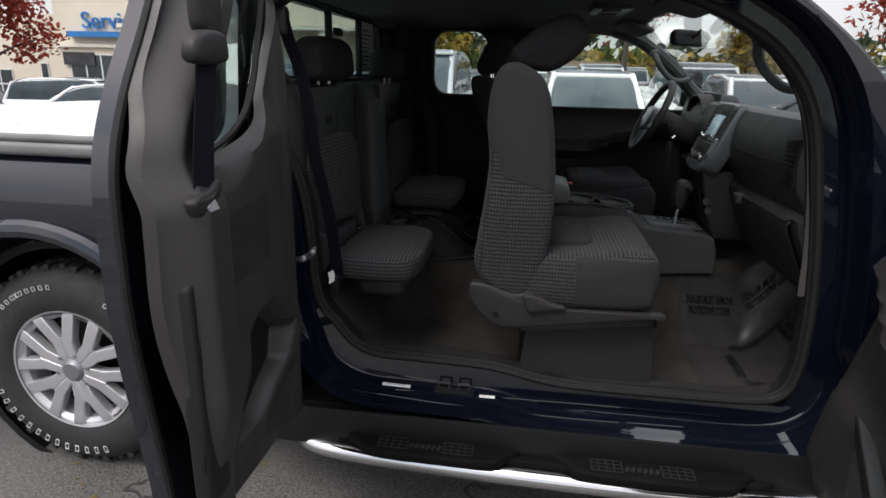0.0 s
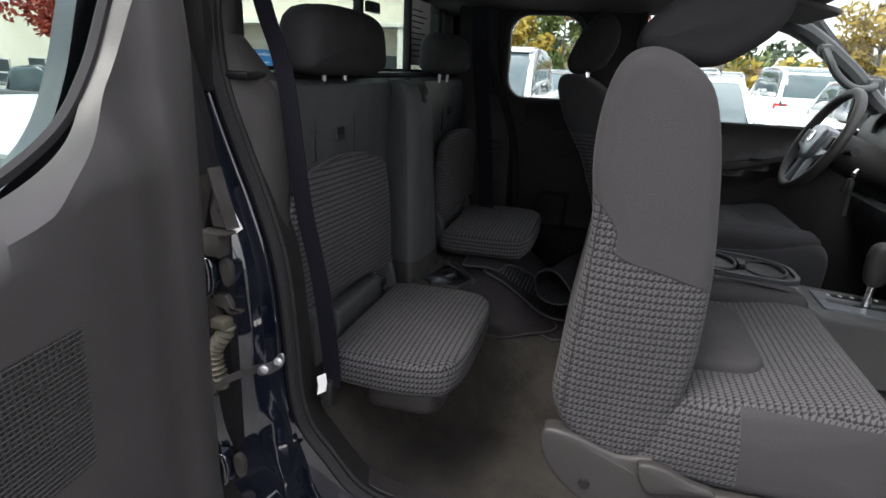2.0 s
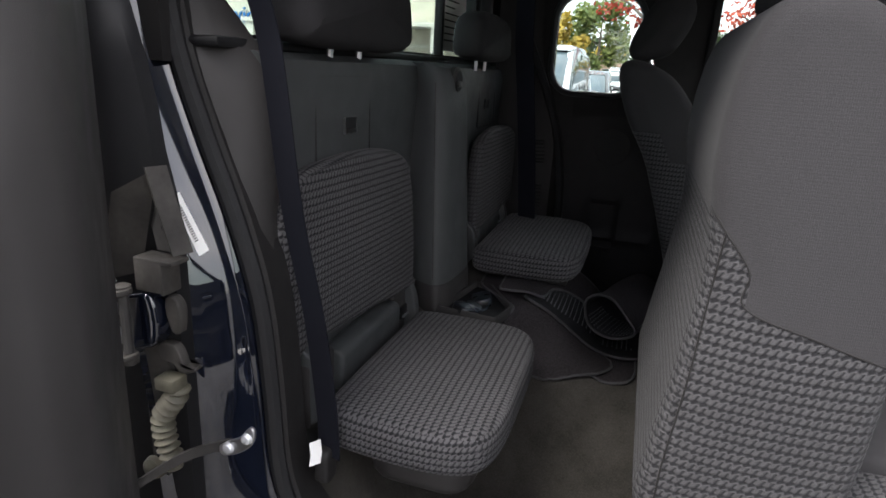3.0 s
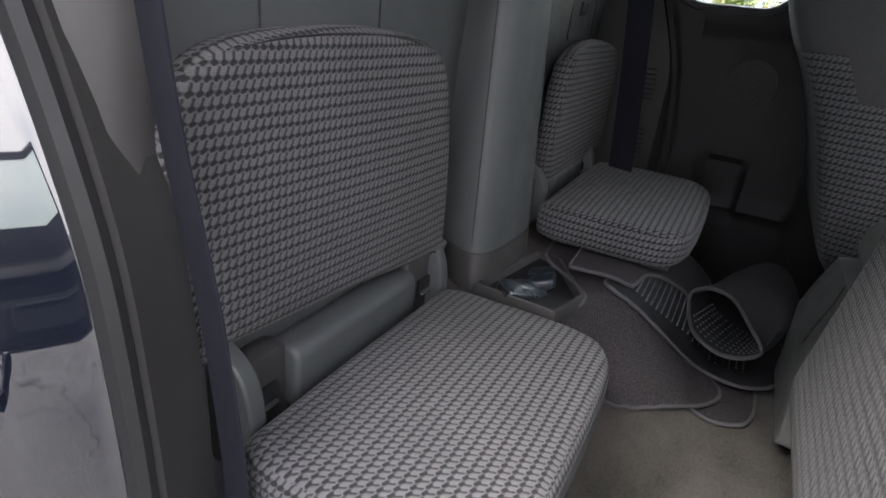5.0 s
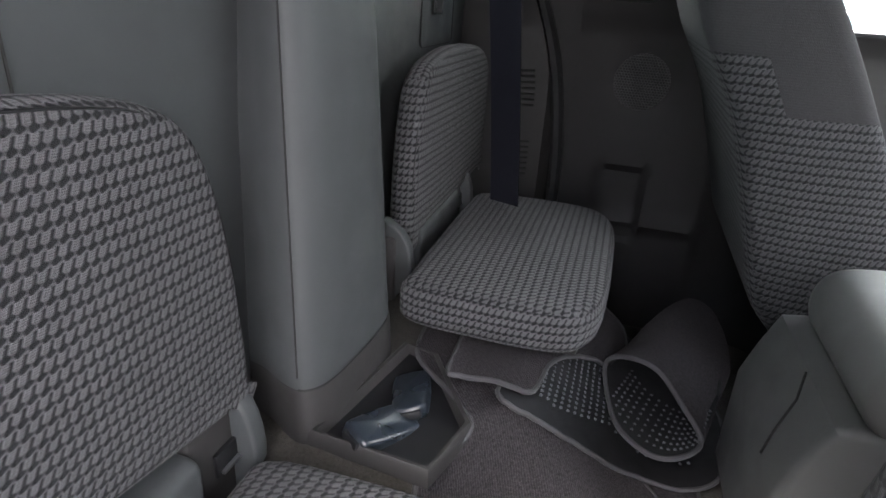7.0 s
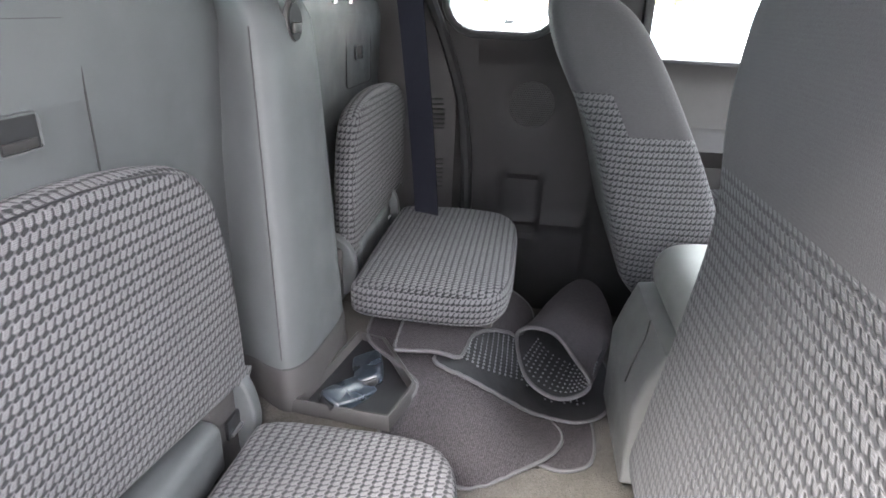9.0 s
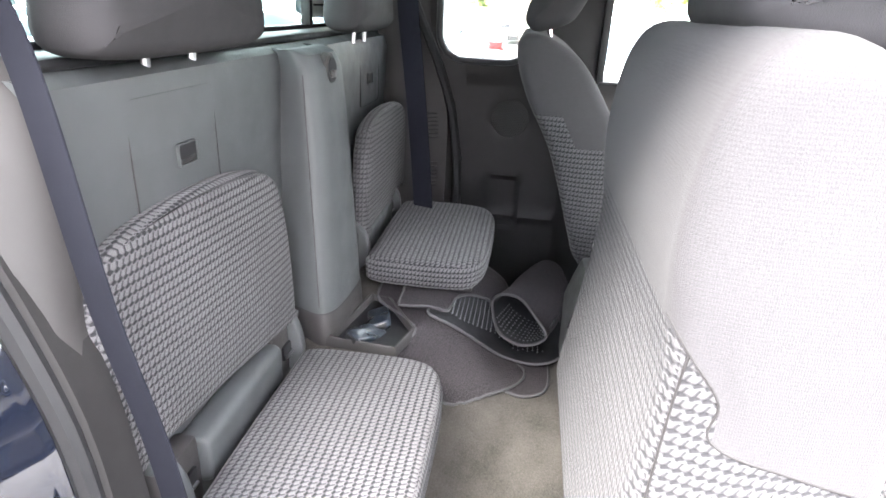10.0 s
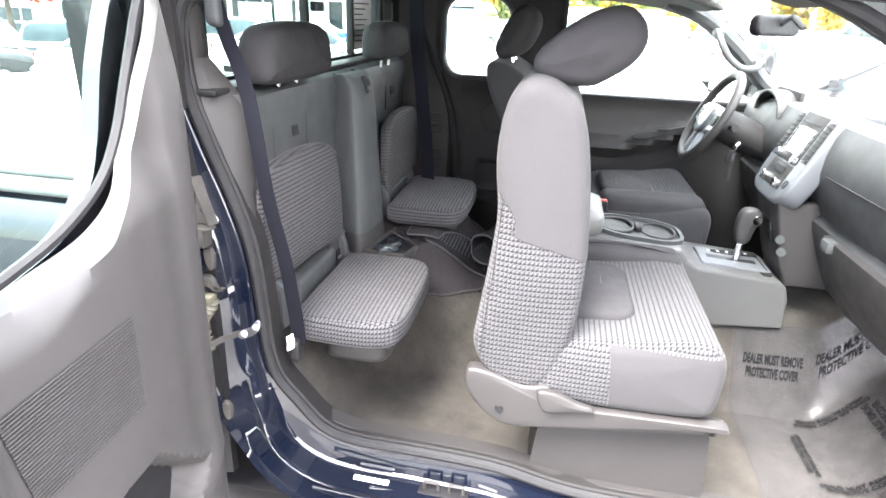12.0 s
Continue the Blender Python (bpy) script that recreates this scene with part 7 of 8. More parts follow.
side = [(-1.0, 0.52), (-1.0, 0.94), (-2.62, 0.94), (-2.62, 0.55), (-2.09, 0.50)] + [(x, z) for x, z in reversed(arch)] + [(-1.12, 0.50)]
sheet(bm, side, [], "y", 1.60, 1.64)
part("bed_side", bm, "paint", bed)
bm = bmesh.new()
SHOULDER = [(1.600, 0.936), (1.598, 0.96), (1.596, 1.00), (1.598, 1.04), (1.604, 1.08), (1.614, 1.12), (1.628, 1.155), (1.645, 1.18), (1.665, 1.195), (1.665, 0.95)]
skin(bm, [[Vector((x, y, z)) for y, z in SHOULDER] for x in [-2.62 + 0.162 * k for k in range(11)]], True, True, True)
part("bed_shoulder", bm, "paint", bed, "rounded dark blue upper bed side")
bm = bmesh.new()
flare = [(-1.60 + 0.50 * math.cos(a), 0.43 + 0.53 * math.sin(a)) for a in (math.pi * k / 24 for k in range(25))]
tube(bm, [(x, 1.600, z) for x, z in flare], 0.035, 10, squash=1.0)
part("arch_flare", bm, "paint", bed, "flared wheel arch lip")
bm = bmesh.new()
block(bm, (-2.62, 3.42, 0.52), (-1.0, 3.46, 1.195), 0.01)
part("far_bed_side", bm, "paint", bed)
bm = bmesh.new()
block(bm, (-1.04, 1.64, 0.52), (-1.0, 3.42, 1.195), 0.005)
part("bulkhead", bm, "paint", bed)
bm = bmesh.new()
block(bm, (-2.64, 1.60, 0.52), (-2.60, 3.46, 1.195), 0.01)
part("tailgate", bm, "paint", bed)
for y0, y1 in ((1.622, 1.70), (3.36, 3.438)):
    bm = bmesh.new()
    block(bm, (-2.63, y0, 1.190), (-0.99, y1, 1.232), 0.016, 4)
    part("bed_rail", bm, "rail", bed, "grey plastic bed rail cap")
bm = bmesh.new()
rows = []
for i in range(25):
    x = -2.61 + 1.60 * i / 24
    rows.append([Vector((x, 1.64 + 1.78 * j / 24, 1.243 + 0.022 * math.sin(math.pi * j / 24) ** 0.5 + 0.0015 * noise.noise((x * 5, j * 0.5, 2)))) for j in range(25)])
skin(bm, rows, False)
skin(bm, [[p - Vector((0, 0, 0.008)) for p in r] for r in rows], False)
part("tonneau_cover", bm, "vinyl", bed, "pale vinyl tonneau cover")
bm = bmesh.new()
tube(bm, [(-2.61 + 0.1 * k, 1.646, 1.244 + 0.0015 * (k % 2)) for k in range(17)], 0.013, 10)
part("cover_hem", bm, "rail", bed, "stitched hem of the cover")
bm = bmesh.new()
for x, y, w in ((-1.30, 1.98, 0.10), (-1.24, 2.05, 0.05), (-1.34, 2.10, 0.06), (-1.22, 1.95, 0.03)):
    block(bm, (x, y, 1.2665), (x + 0.012, y + w, 1.2685), 0)
part("cover_print", bm, "ink", bed, "small dark print on the cover")
bm = bmesh.new()
block(bm, (-2.5, 1.75, 0.42), (-1.0, 3.30, 0.60), 0.03)
part("bed_floor", bm, "black", bed)

wheel = bed
WC = Vector((-1.575, 1.665, 0.428))
bm = bmesh.new()
lathe(bm, [(0.225, 0.0), (0.228, -0.012), (0.245, -0.022), (0.29, -0.028), (0.335, -0.020), (0.362, 0.0), (0.379, 0.022), (0.384, 0.06), (0.385, 0.12), (0.384, 0.20), (0.37, 0.235), (0.30, 0.25), (0.225, 0.24)], WC, "y", 64)
tyre = part("tyre", bm, "tyre", wheel, "black all-terrain tyre")
for k in range(44):
    a = 2 * math.pi * k / 44
    bm = bmesh.new()
    block(bm, (0.366, 0.004 + 0.012 * (k % 2), -0.012), (0.389, 0.06, 0.012), 0.003, 1)
    block(bm, (0.378, 0.075, -0.014), (0.3905, 0.13, 0.008), 0.003, 1)
    bm.transform(Matrix.Translation(WC) @ Matrix.Rotation(a, 4, "Y"))
    part("tread_block", bm, "tyre", tyre)
# raised white lettering as plain bars
for start, count, big in ((200, 13, 1), (95, 6, 0), (118, 4, 0), (20, 8, 0)):
    for k in range(count):
        a = radians(start + (7.2 if big else 5.2) * k)
        bm = bmesh.new()
        h = 0.013 if big else 0.008
        sheet(bm, [(0.318 - h, -0.007), (0.318 + h, -0.007), (0.318 + h, 0.007), (0.318 - h, 0.007)], [[(0.318 - h * 0.78, -0.005), (0.318 + h * 0.78, -0.005), (0.318 + h * 0.78, 0.005), (0.318 - h * 0.78, 0.005)]], "y", -0.0262, -0.0285)
        bm.transform(Matrix.Translation(WC) @ Matrix.Rotation(-a, 4, "Y"))
        part("raised_mark", bm, "white_rubber", tyre)
bm = bmesh.new()
lathe(bm, [(0.222, -0.016), (0.228, -0.018), (0.226, -0.008), (0.206, 0.004), (0.200, 0.03), (0.196, 0.10), (0.190, 0.10), (0.192, 0.03), (0.198, 0.002), (0.212, -0.010)], WC, "y", 64)
rim = part("rim", bm, "alloy", wheel, "painted alloy rim")
bm = bmesh.new()
lathe(bm, [(0.0, 0.075), (0.192, 0.075), (0.192, 0.08), (0.0, 0.08)], WC, "y", 40)
part("brake_dust_shield", bm, "black", wheel)
for k in range(6):
    a = 2 * math.pi * k / 6 + 0.35 - 0.05
    for s in (-1, 1):
        bm = bmesh.new()
        pillow(bm, [(0.038, 0.0), (0.038, s * 0.030), (0.105, s * 0.040), (0.206, s * 0.086), (0.214, s * 0.042), (0.128, s * 0.006), (0.128, 0.0)][::s], "y", -0.014, 0.022, 0.004, 0.0)
        bm.transform(Matrix.Translation(WC) @ Matrix.Rotation(a, 4, "Y"))
        part("spoke", bm, "alloy", rim)
    bm = bmesh.new()
    lathe(bm, [(0.0, -0.014), (0.008, -0.012), (0.010, 0.0), (0.0, 0.0)], (0.062, 0, 0), "y", 6)
    bm.transform(Matrix.Translation(WC + Vector((0, -0.004, 0))) @ Matrix.Rotation(a + 0.52, 4, "Y"))
    part("wheel_nut", bm, "steel", rim)
bm = bmesh.new()
lathe(bm, [(0.0, -0.024), (0.030, -0.024), (0.036, -0.018), (0.050, -0.010), (0.055, 0.02), (0.0, 0.02)], WC, "y", 32)
part("hub_cap", bm, "silver", rim)
bm = bmesh.new()
lathe(bm, [(0.44, 0.03), (0.47, 0.03), (0.47, 0.45), (0.44, 0.45)], WC, "y", 40)
part("wheel_well", bm, "black", bed)

# ---- dealership building behind ----
M["stucco"] = basic("cream_stucco", (0.62, 0.56, 0.46), 0.9, grain=60, bump=0.4, stain=0.4, vary=0.08)
M["stucco_light"] = basic("pale_stucco", (0.72, 0.68, 0.60), 0.9, grain=60, bump=0.3, stain=0.4, vary=0.06)
M["shop_glass"] = basic("dark_shop_glass", (0.03, 0.04, 0.045), 0.06, bump=0.0, vary=0.4, stain=0.8)
M["shop_frame"] = basic("white_window_frame", (0.6, 0.6, 0.58), 0.5)
M["sign_blue"] = basic("sign_blue", (0.02, 0.16, 0.42), 0.5)
M["sign_pale"] = basic("pale_sign_panel", (0.66, 0.72, 0.74), 0.5)
M["banner"] = basic("dark_banner", (0.03, 0.03, 0.035), 0.6, vary=0.8, stain=2.0)

BY, K = 30.0, 1.5


def bx(x):
    return -0.03 + (x + 0.03) * K


def bz(z):
    return 1.47 + (z - 1.47) * K


house = empty("dealership", (-20, BY, -1.0), "cream stucco car dealership with blue service sign", "building")


def slab(name, x0, x1, z0, z1, y0, y1, mat, up=None, label="", r=0.0):
    bm = bmesh.new()
    block(bm, (x0, y0, z0), (x1, y1, z1), r)
    return part(name, bm, mat, up or house, label)


slab("wall", -60, bx(-16.6), -2.5, bz(3.05), BY, BY + 8, "stucco")
slab("wall", bx(-16.6), bx(-4.5), -2.5, bz(3.75), BY - 0.6, BY + 8, "stucco")
slab("parapet", bx(-16.65), bx(-4.4), bz(3.70), bz(3.80), BY - 0.7, BY + 8, "stucco_light")
slab("cornice", bx(-16.6), bx(-4.5), bz(1.95), bz(2.06), BY - 0.75, BY - 0.5, "stucco_light")
slab("fascia", bx(-13.5), bx(-4.5), bz(2.55), bz(2.68), BY - 2.2, BY - 0.5, "stucco_light")
for x in (-13.4, -11.0, -8.9, -6.7, -4.7):
    slab("column", bx(x), bx(x) + 0.5, -2.0, bz(2.55), BY - 2.1, BY - 1.6, "stucco_light")


def glazed(x0, x1, z0, z1, nx, nz, y):
    w = slab("window", bx(x0), bx(x1), bz(z0), bz(z1), y - 0.06, y + 0.05, "shop_frame")
    W, H = (bx(x1) - bx(x0)) / nx, (bz(z1) - bz(z0)) / nz
    for i in range(nx):
        for j in range(nz):
            slab("pane", bx(x0) + W * i + 0.05, bx(x0) + W * (i + 1) - 0.05, bz(z0) + H * j + 0.05, bz(z0) + H * (j + 1) - 0.05, y - 0.075, y - 0.055, "shop_glass", w)


glazed(-20.5, -18.95, 0.10, 1.15, 3, 2, BY)
glazed(-23.0, -21.2, -0.1, 1.10, 2, 2, BY)
glazed(-26.5, -24.0, -0.1, 1.0, 3, 2, BY)
glazed(-17.75, -17.45, 0.0, 1.40, 1, 2, BY)
glazed(-16.2, -14.4, -0.2, 1.72, 3, 2, BY - 0.6)
glazed(-13.6, -11.3, 0.0, 1.75, 3, 2, BY - 0.6)
glazed(-10.9, -9.2, 0.0, 1.75, 3, 2, BY - 0.6)
glazed(-8.8, -6.9, 0.0, 1.75, 3, 2, BY - 0.6)
slab("awning_bar", bx(-16.0), bx(-13.0), bz(2.28), bz(2.46), BY - 1.0, BY - 0.6, "sign_blue", label="blue sign bar")
slab("banner", bx(-16.4), bx(-15.2), bz(1.35), bz(1.78), BY - 0.75, BY - 0.7, "banner", label="dark printed banner")
bm = words("Service", 1.15, 0.05)
bm.transform(pose(bx(-14.4), BY - 0.72, bz(2.80), 90, 0, 0))
part("sign_letters", bm, "sign_blue", house, "blue Service lettering")
for x0, x1, z0, z1 in ((-10.6, -9.45, 0.75, 1.62), (-8.6, -7.5, 1.0, 1.75), (-12.3, -11.6, 1.2, 1.75)):
    s = slab("sign_panel", bx(x0), bx(x1), bz(z0), bz(z1), BY - 0.80, BY - 0.76, "sign_pale" if x0 > -12 else "sign_blue")
    for text, dz, size in (("Certified", 0.18, 0.42), ("Pre Owned", -0.22, 0.26)):
        bm = words(text, size * (x1 - x0) / 1.15, 0.01)
        bm.transform(pose((bx(x0) + bx(x1)) / 2, BY - 0.81, bz((z0 + z1) / 2) + dz, 90, 0, 0))
        part("sign_letters", bm, "sign_blue" if x0 > -12 else "sign_pale", s)

# ---- parked vehicles ----
def car_paint(name, c):
    return paint(name, c, 0.1)


CAR = {"white": car_paint("white_car_paint", (0.72, 0.73, 0.74)), "silver": paint("silver_car_paint", (0.42, 0.44, 0.46), 0.5), "black": car_paint("black_car_paint", (0.012, 0.013, 0.015)),
       "red": car_paint("red_car_paint", (0.30, 0.015, 0.015)), "blue": car_paint("blue_car_paint", (0.02, 0.08, 0.20)), "grey": paint("grey_car_paint", (0.10, 0.105, 0.11), 0.4)}
M["car_glass"] = basic("car_glass", (0.05, 0.07, 0.08), 0.05, bump=0.0, vary=0.3, stain=1.5)
M["lamp_clear"] = basic("headlamp_lens", (0.55, 0.57, 0.58), 0.1, bump=0.0)
M["lamp_red"] = basic("tail_lamp_lens", (0.40, 0.01, 0.01), 0.15, bump=0.0)

SHAPES = {
    "sedan": ([(-2.3, 0.38), (-2.35, 0.62), (-2.25, 0.92), (-1.75, 0.98), (1.0, 0.95), (1.7, 0.88), (2.2, 0.74), (2.35, 0.55), (2.32, 0.32), (0, 0.24)],
              [(-1.85, 0.95), (-1.15, 1.40), (-0.4, 1.47), (0.35, 1.42), (1.15, 0.94)], 0.89, 0.66),
    "suv": ([(-2.25, 0.42), (-2.32, 0.75), (-2.28, 1.08), (-1.9, 1.12), (0.9, 1.08), (1.85, 1.02), (2.2, 0.88), (2.3, 0.60), (2.25, 0.38), (0, 0.32)],
            [(-2.2, 1.08), (-1.95, 1.62), (-1.2, 1.73), (0.2, 1.70), (1.05, 1.07)], 0.93, 0.74),
    "pickup": ([(-2.75, 0.55), (-2.8, 0.80), (-2.75, 1.12), (-0.9, 1.12), (0.8, 1.12), (1.95, 1.06), (2.4, 0.92), (2.5, 0.65), (2.42, 0.45), (0, 0.42)],
               [(-0.95, 1.10), (-0.80, 1.70), (-0.2, 1.80), (0.25, 1.77), (0.95, 1.10)], 0.95, 0.76),
}
PROTO = {}


def car(kind, colour, x, y, heading):
    """A parked vehicle with its nose along heading (degrees from +x)."""
    key = (kind, colour)
    if key not in PROTO:
        body, cabin, hw, cw = SHAPES[kind]
        c = new("parked_car" if kind != "pickup" else "parked_pickup")
        tagged(c, {"sedan": f"parked {colour} saloon car on the asphalt", "suv": f"parked {colour} sport utility vehicle on the asphalt", "pickup": f"parked {colour} pickup truck on the asphalt"}[kind], "car", "parked vehicles")
        bm = bmesh.new()
        pillow(bm, curve2(body, 4), "y", -hw, hw, 0.14, 0.03, 4)
        part("body", bm, CAR[colour], c)
        bm = bmesh.new()
        pillow(bm, curve2(cabin + [(cabin[-1][0] - 0.1, cabin[-1][1] - 0.1), (cabin[0][0] + 0.1, cabin[0][1] - 0.1)], 4), "y", -cw, cw, 0.14, 0.02, 4)
        part("cabin_glass", bm, "car_glass", c)
        bm = bmesh.new()
        top = [(p[0] * 0.98, p[1] + 0.012) for p in cabin[1:4]]
        pillow(bm, curve2(top + [(p[0], p[1] - 0.06) for p in reversed(top)], 3), "y", -cw + 0.05, cw - 0.05, 0.02, 0.0)
        part("roof", bm, CAR[colour], c)
        for x0, z0, x1, z1 in ((cabin[0][0], cabin[0][1], cabin[1][0], cabin[1][1]), (cabin[-1][0], cabin[-1][1], cabin[-2][0], cabin[-2][1]), (-0.15, cabin[0][1], -0.15, cabin[2][1])):
            for s in (-1, 1):
                bm = bmesh.new()
                tube(bm, [(x0, s * (cw + 0.0), z0), (x1, s * (cw - 0.10), z1)], 0.045, 6)
                part("pillar", bm, CAR[colour], c)
        for wx in (-1.4, 1.42):
            for s in (-1, 1):
                bm = bmesh.new()
                lathe(bm, [(0.20, s * (hw + 0.005)), (0.30, s * (hw + 0.01)), (0.335, s * (hw - 0.04)), (0.335, s * (hw - 0.20)), (0.0, s * (hw - 0.20))], (wx, 0, 0.335), "y", 24)
                w = part("wheel", bm, "tyre", c)
                bm = bmesh.new()
                lathe(bm, [(0.0, s * (hw + 0.012)), (0.06, s * (hw + 0.012)), (0.18, s * (hw - 0.005)), (0.215, s * (hw + 0.012)), (0.22, s * (hw - 0.03)), (0.0, s * (hw - 0.03))], (wx, 0, 0.335), "y", 24)
                part("rim", bm, "alloy", w)
        nose, tail = body[6][0], body[1][0]
        for s in (-1, 1):
            bm = bmesh.new()
            pillow(bm, rounded(s * (hw - 0.42), body[6][1] - 0.10, s * (hw - 0.10), body[6][1] + 0.03, 0.04), "x", nose - 0.12, nose + 0.075, 0.02, 0.0)
            part("headlamp", bm, "lamp_clear", c)
            bm = bmesh.new()
            pillow(bm, rounded(s * (hw - 0.35), body[2][1] - 0.22, s * (hw - 0.08), body[2][1] - 0.06, 0.04), "x", tail + 0.20, tail - 0.005, 0.02, 0.0)
            part("tail_lamp", bm, "lamp_red", c)
            bm = bmesh.new()
            pillow(bm, rounded(s * cw * 1.05, 1.0, s * (cw + 0.30), 1.12, 0.04), "x", cabin[-1][0] - 0.25, cabin[-1][0] - 0.15, 0.02, 0.0)
            part("side_mirror", bm, CAR[colour], c)
        bm = bmesh.new()
        for k in range(5):
            block(bm, (nose + 0.06, -0.42, 0.50 + 0.045 * k), (nose + 0.115, 0.42, 0.525 + 0.045 * k), 0.004)
        part("radiator_grille", bm, "black", c)
        bm = bmesh.new()
        block(bm, (-2.1, -hw + 0.12, 0.20), (2.1, hw - 0.12, 0.40), 0.03)
        part("underside", bm, "black", c)
        for o in c.children:
            o.matrix_parent_inverse = Matrix.Identity(4)
        PROTO[key] = c
        c.matrix_basis = pose(x, y, ground_z(x, y), 0, 0, heading)
        return c
    return copy_thing(PROTO[key], pose(x, y, ground_z(x, y), 0, 0, heading))


rng = random.Random(5)
# first row beyond the driver side
for kind, colour, x, y, h in (("sedan", "white", 0.85, 9.6, -92), ("suv", "silver", -1.95, 9.7, -90), ("sedan", "white", 3.6, 11.0, 86), ("sedan", "black", 4.1, 8.0, 150), ("sedan", "grey", 7.6, 9.0, -60), ("sedan", "blue", 10.2, 12.2, -70), ("sedan", "silver", 6.6, 13.4, 100)):
    car(kind, colour, x, y, h)
# further rows
for row_y, x0, x1 in ((16.5, -4.8, 16), (23.5, -6.5, 22), (31.0, -7.0, 30), (41.0, -8.0, 40)):
    x = x0
    while x < x1:
        kind = rng.choice(["sedan", "suv", "suv", "pickup", "sedan"])
        car(kind, rng.choice(["white", "silver", "black", "red", "blue", "grey", "white", "silver"]), x, row_y + rng.uniform(-0.4, 0.4), rng.choice([-90, 90]) + rng.uniform(-3, 3))
        x += 2.75 + rng.uniform(0, 0.35) + (rng.random() < 0.12) * 2.8
# by the dealership
for kind, colour, x, y, h in (("suv", "white", -13.6, 17.2, 20), ("sedan", "white", -10.8, 15.0, 24), ("pickup", "black", -16.2, 15.2, 6), ("sedan", "white", -8.4, 19.8, 15), ("suv", "silver", -12.0, 23.5, 8), ("sedan", "white", -6.6, 16.0, 10), ("sedan", "black", -24.0, 22.0, 5)):
    car(kind, colour, x, y, h)

# ---- trees ----
def leaf_mat(name, a, b):
    m, n, l, p = nodes_of(name)
    geo = n.new("ShaderNodeNewGeometry")
    l.new(mixed(n, l, geo.outputs["Random Per Island"], a, b), p.inputs["Base Color"])
    p.inputs["Roughness"].default_value = 0.7
    tr = n.new("ShaderNodeBsdfTranslucent")
    l.new(mixed(n, l, geo.outputs["Random Per Island"], a, b), tr.inputs["Color"])
    mx = n.new("ShaderNodeMixShader")
    mx.inputs[0].default_value = 0.35
    l.new(p.outputs[0], mx.inputs[1])
    l.new(tr.outputs[0], mx.inputs[2])
    l.new(mx.outputs[0], n["Material Output"].inputs["Surface"])
    return m


M["leaf_red"] = leaf_mat("red_autumn_leaf", (0.16, 0.012, 0.010), (0.38, 0.07, 0.035))
M["leaf_gold"] = leaf_mat("golden_autumn_leaf", (0.18, 0.14, 0.02), (0.36, 0.25, 0.03))
M["leaf_green"] = leaf_mat("green_leaf", (0.05, 0.085, 0.018), (0.13, 0.15, 0.035))
M["leaf_dark"] = leaf_mat("dark_conifer_leaf", (0.015, 0.030, 0.012), (0.05, 0.07, 0.03))
M["bark"] = basic("grey_bark", (0.11, 0.095, 0.08), 0.9, grain=40, bump=0.8, vary=0.3, dist=0.01)


def crown_mesh(centres, n, size, rnd):
    verts, faces = [], []
    for _ in range(n):
        c, r = rnd.choice(centres)
        d = Vector((rnd.gauss(0, 1), rnd.gauss(0, 1), rnd.gauss(0, 1))).normalized() * r * rnd.random() ** 0.4
        p = c + d
        u = Vector((rnd.gauss(0, 1), rnd.gauss(0, 1), rnd.gauss(0, 1))).normalized()
        w = u.orthogonal().normalized()
        s = size * rnd.uniform(0.6, 1.3)
        k = len(verts)
        verts += [p - u * s, p + w * s * 0.55, p + u * s, p - w * s * 0.55]
        faces.append((k, k + 1, k + 2, k + 3))
    return verts, faces


def tree(x, y, h, leaf, label, seed, leaves=3800, lean=0.0, group="autumn trees", base=0.35, size=0.1):
    rnd = random.Random(seed)
    z = ground_z(x, y)
    t = empty("tree", (x, y, z), label, "tree", group)
    bm = bmesh.new()
    tube(bm, [(x, y, z - 0.1), (x + lean * 0.2, y, z + h * 0.3), (x + lean * 0.6, y, z + h * 0.6), (x + lean, y, z + h * 0.9)], [0.028 * h ** 0.9, 0.022 * h ** 0.9, 0.014 * h ** 0.9, 0.005 * h ** 0.9], 8)
    centres = []
    for k in range(11):
        f = base + (0.92 - base) * k / 10
        a = rnd.uniform(0, 6.28)
        reach = h * 0.30 * (1.1 - abs(f - 0.6)) * rnd.uniform(0.7, 1.1)
        p0 = Vector((x + lean * f, y, z + h * f * 0.85))
        p1 = p0 + Vector((math.cos(a) * reach, math.sin(a) * reach, h * 0.14))
        tube(bm, [p0, p0.lerp(p1, 0.5) + Vector((0, 0, h * 0.02)), p1], [0.010 * h, 0.006 * h, 0.0025 * h], 5)
        centres += [(p1, h * 0.13), (p0.lerp(p1, 0.6), h * 0.12)]
    centres.append((Vector((x + lean, y, z + h * 0.9)), h * 0.13))
    part("trunk", bm, "bark", t)
    v, f = crown_mesh(centres, leaves, size, rnd)
    me = bpy.data.meshes.new("crown")
    me.from_pydata(v, [], f)
    me.materials.append(M[leaf])
    ob = new("crown", me)
    ob.parent = t
    ob.matrix_parent_inverse = t.matrix_basis.inverted()
    return t


tree(-18.8, 19.0, 5.6, "leaf_red", "red-leaved maple beside the dealership", 1, 3600, base=0.5, size=0.11)
tree(8.6, 16.5, 6.6, "leaf_red", "red-leaved maple at the edge of the car park", 2, 3200, size=0.12)
tree(11.8, 20.0, 7.4, "leaf_red", "red-leaved maple at the edge of the car park", 3, 3600, size=0.13)
tree(14.2, 22.0, 7.0, "leaf_red", "red-leaved maple at the edge of the car park", 8, 3200, size=0.13)
tree(-0.6, 21.0, 6.0, "leaf_red", "thin red-leaved maple among the parked cars", 4, 1500, base=0.55, size=0.11)
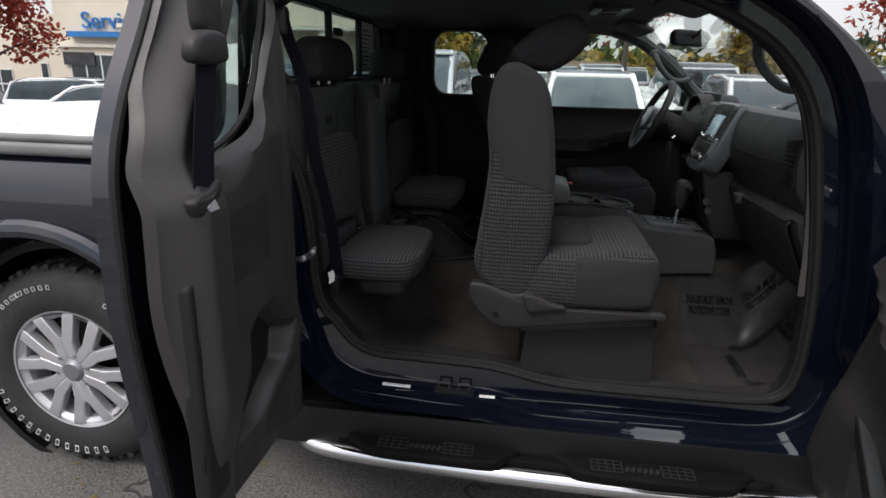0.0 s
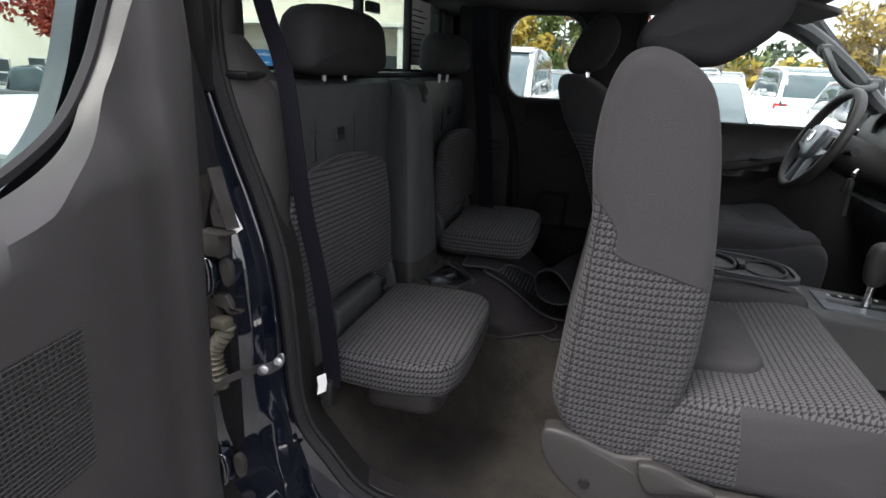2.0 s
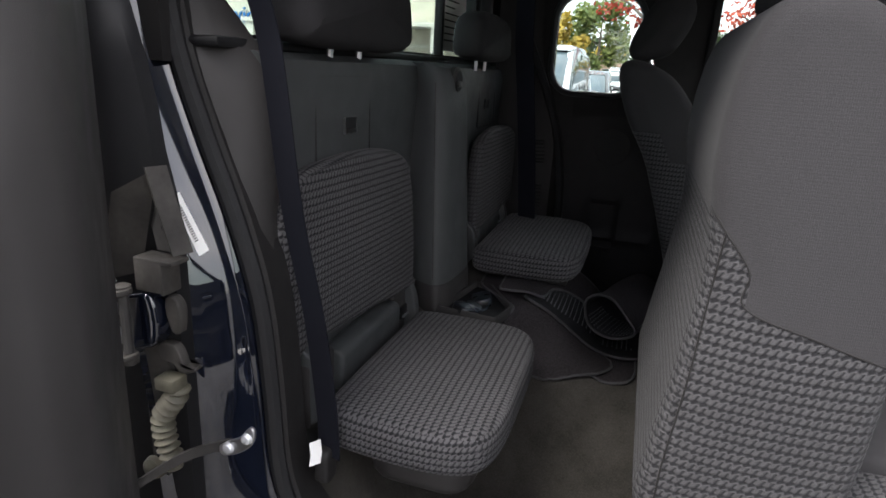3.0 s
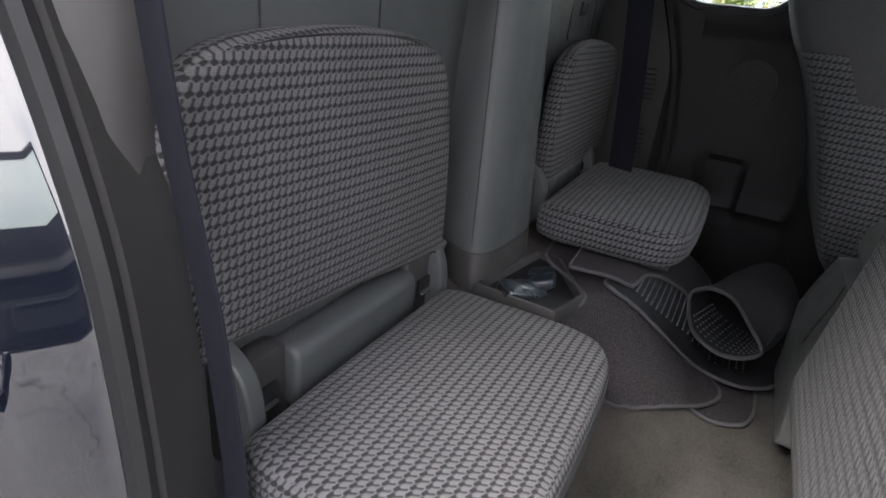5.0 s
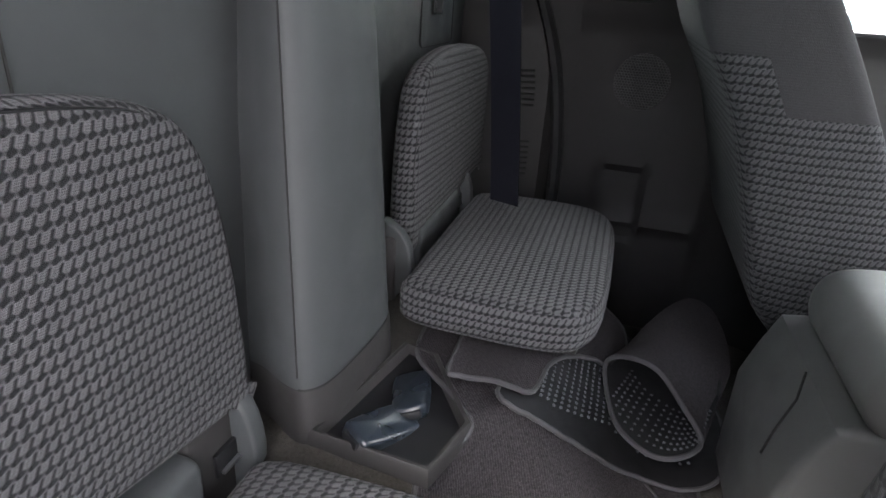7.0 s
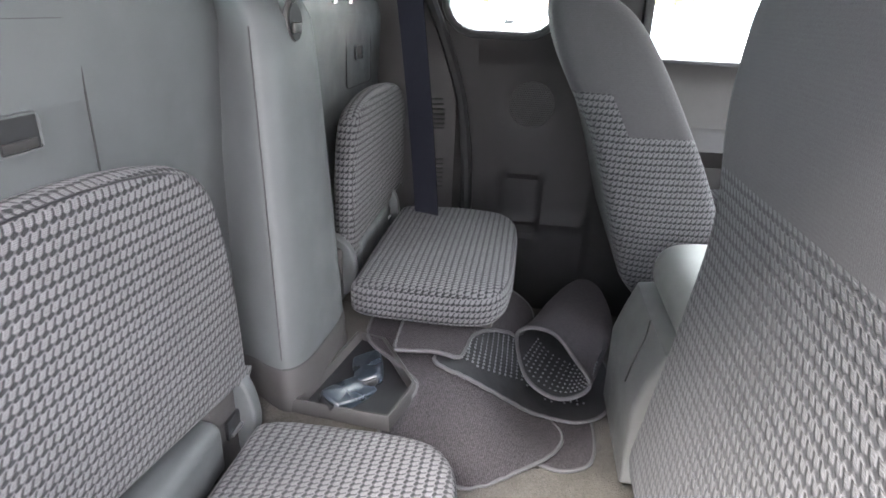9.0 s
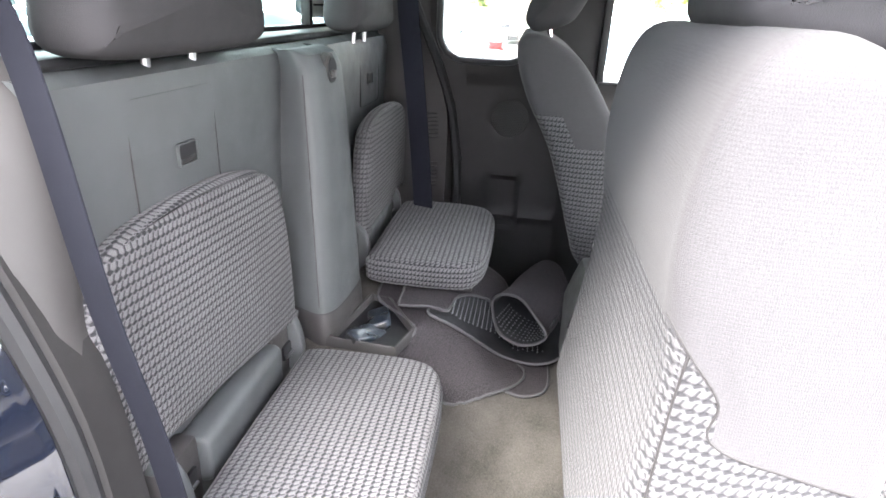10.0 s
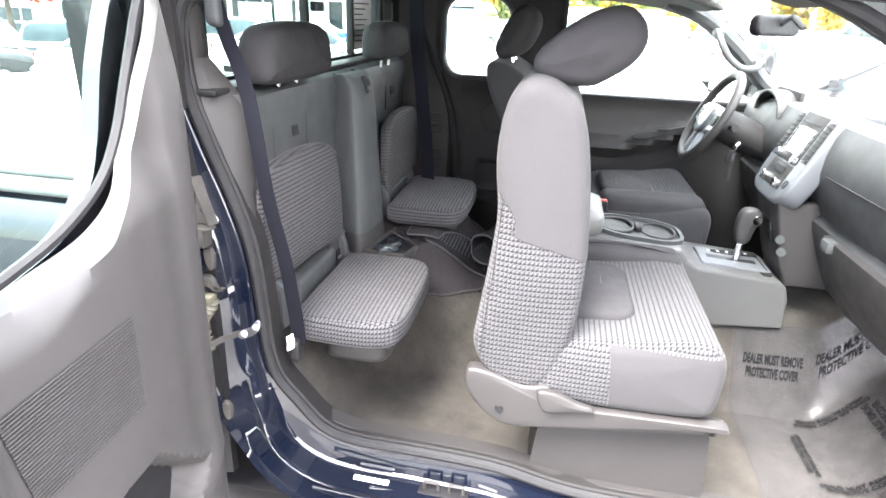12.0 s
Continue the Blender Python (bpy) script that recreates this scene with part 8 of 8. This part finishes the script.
tree(3.6, 26.0, 6.5, "leaf_red", "thin red-leaved maple among the parked cars", 5, 1500, base=0.5, size=0.12)
tree(13.0, 38.0, 6.5, "leaf_gold", "golden autumn tree beyond the parked cars", 6, 2500, base=0.2, size=0.2)
tree(-4.5, 52.0, 7.0, "leaf_green", "green tree beyond the car park", 7, 2500, base=0.15, size=0.25)
tree(-7.6, 50.0, 6.5, "leaf_gold", "golden autumn tree beyond the car park", 9, 2500, base=0.15, size=0.25)

# far woods as one mass
rnd = random.Random(11)
for name, leaf, n, zb in (("far_woods", "leaf_dark", 5200, 1.0), ("far_autumn_woods", "leaf_gold", 3600, 0.6), ("far_green_woods", "leaf_green", 3600, 0.7)):
    centres = []
    for k in range(70):
        x = -14 + 95 * (k + rnd.random()) / 70
        y = 74 - 0.15 * abs(x) + rnd.uniform(-3, 3) - (4 if leaf != "leaf_dark" else 0)
        hh = rnd.uniform(2.8, 4.6) * (1.25 if leaf == "leaf_dark" else 0.85)
        for q in range(3):
            centres.append((Vector((x + rnd.uniform(-1, 1), y, hh * (0.3 + 0.35 * q))), 1.35 - 0.25 * q))
    v, f = crown_mesh(centres, n, 0.55, rnd)
    me = bpy.data.meshes.new(name)
    me.from_pydata(v, [], f)
    me.materials.append(M[leaf])
    tagged(new(name, me), "distant belt of autumn woods behind the car park", "woods", kind="stuff")
bm = bmesh.new()
block(bm, (-12, 66, 0), (60, 67, 2.6), 0)
thing("low_building", bm, basic("brown_brick_wall", (0.20, 0.14, 0.10), 0.9), "long low brown brick building beyond the cars", "building")

# light pole
pole = empty("light_pole", (9.9, 17.6, 0.03), "grey steel car park light pole", "light pole")
bm = bmesh.new()
tube(bm, [(9.9, 17.6, 0.0), (9.9, 17.6, 8.5)], [0.11, 0.07], 12)
part("mast", bm, basic("galvanised_steel", (0.34, 0.36, 0.36), 0.5, metal=0.4), pole)
bm = bmesh.new()
block(bm, (9.4, 17.3, 8.4), (10.4, 17.9, 8.6), 0.04)
part("lamp_head", bm, "dark_steel", pole)
# fallen leaves by the step
for i in range(26):
    bm = bmesh.new()
    x, y = -0.75 + rng.uniform(-0.9, 0.5), 1.35 + rng.uniform(-0.4, 0.5)
    s = rng.uniform(0.006, 0.016)
    a = rng.uniform(0, 6.28)
    bm.faces.new([bm.verts.new((x + s * math.cos(a + q) * w, y + s * math.sin(a + q) * w, ground_z(x, y) + 0.004 + 0.003 * w * (q % 2))) for q, w in ((0, 1.4), (1.3, 0.8), (3.1, 1.2), (4.6, 0.8))])
    thing("fallen_leaf", bm, "leaf_gold", "small dry brown leaf on the asphalt", "leaf", "fallen leaves")
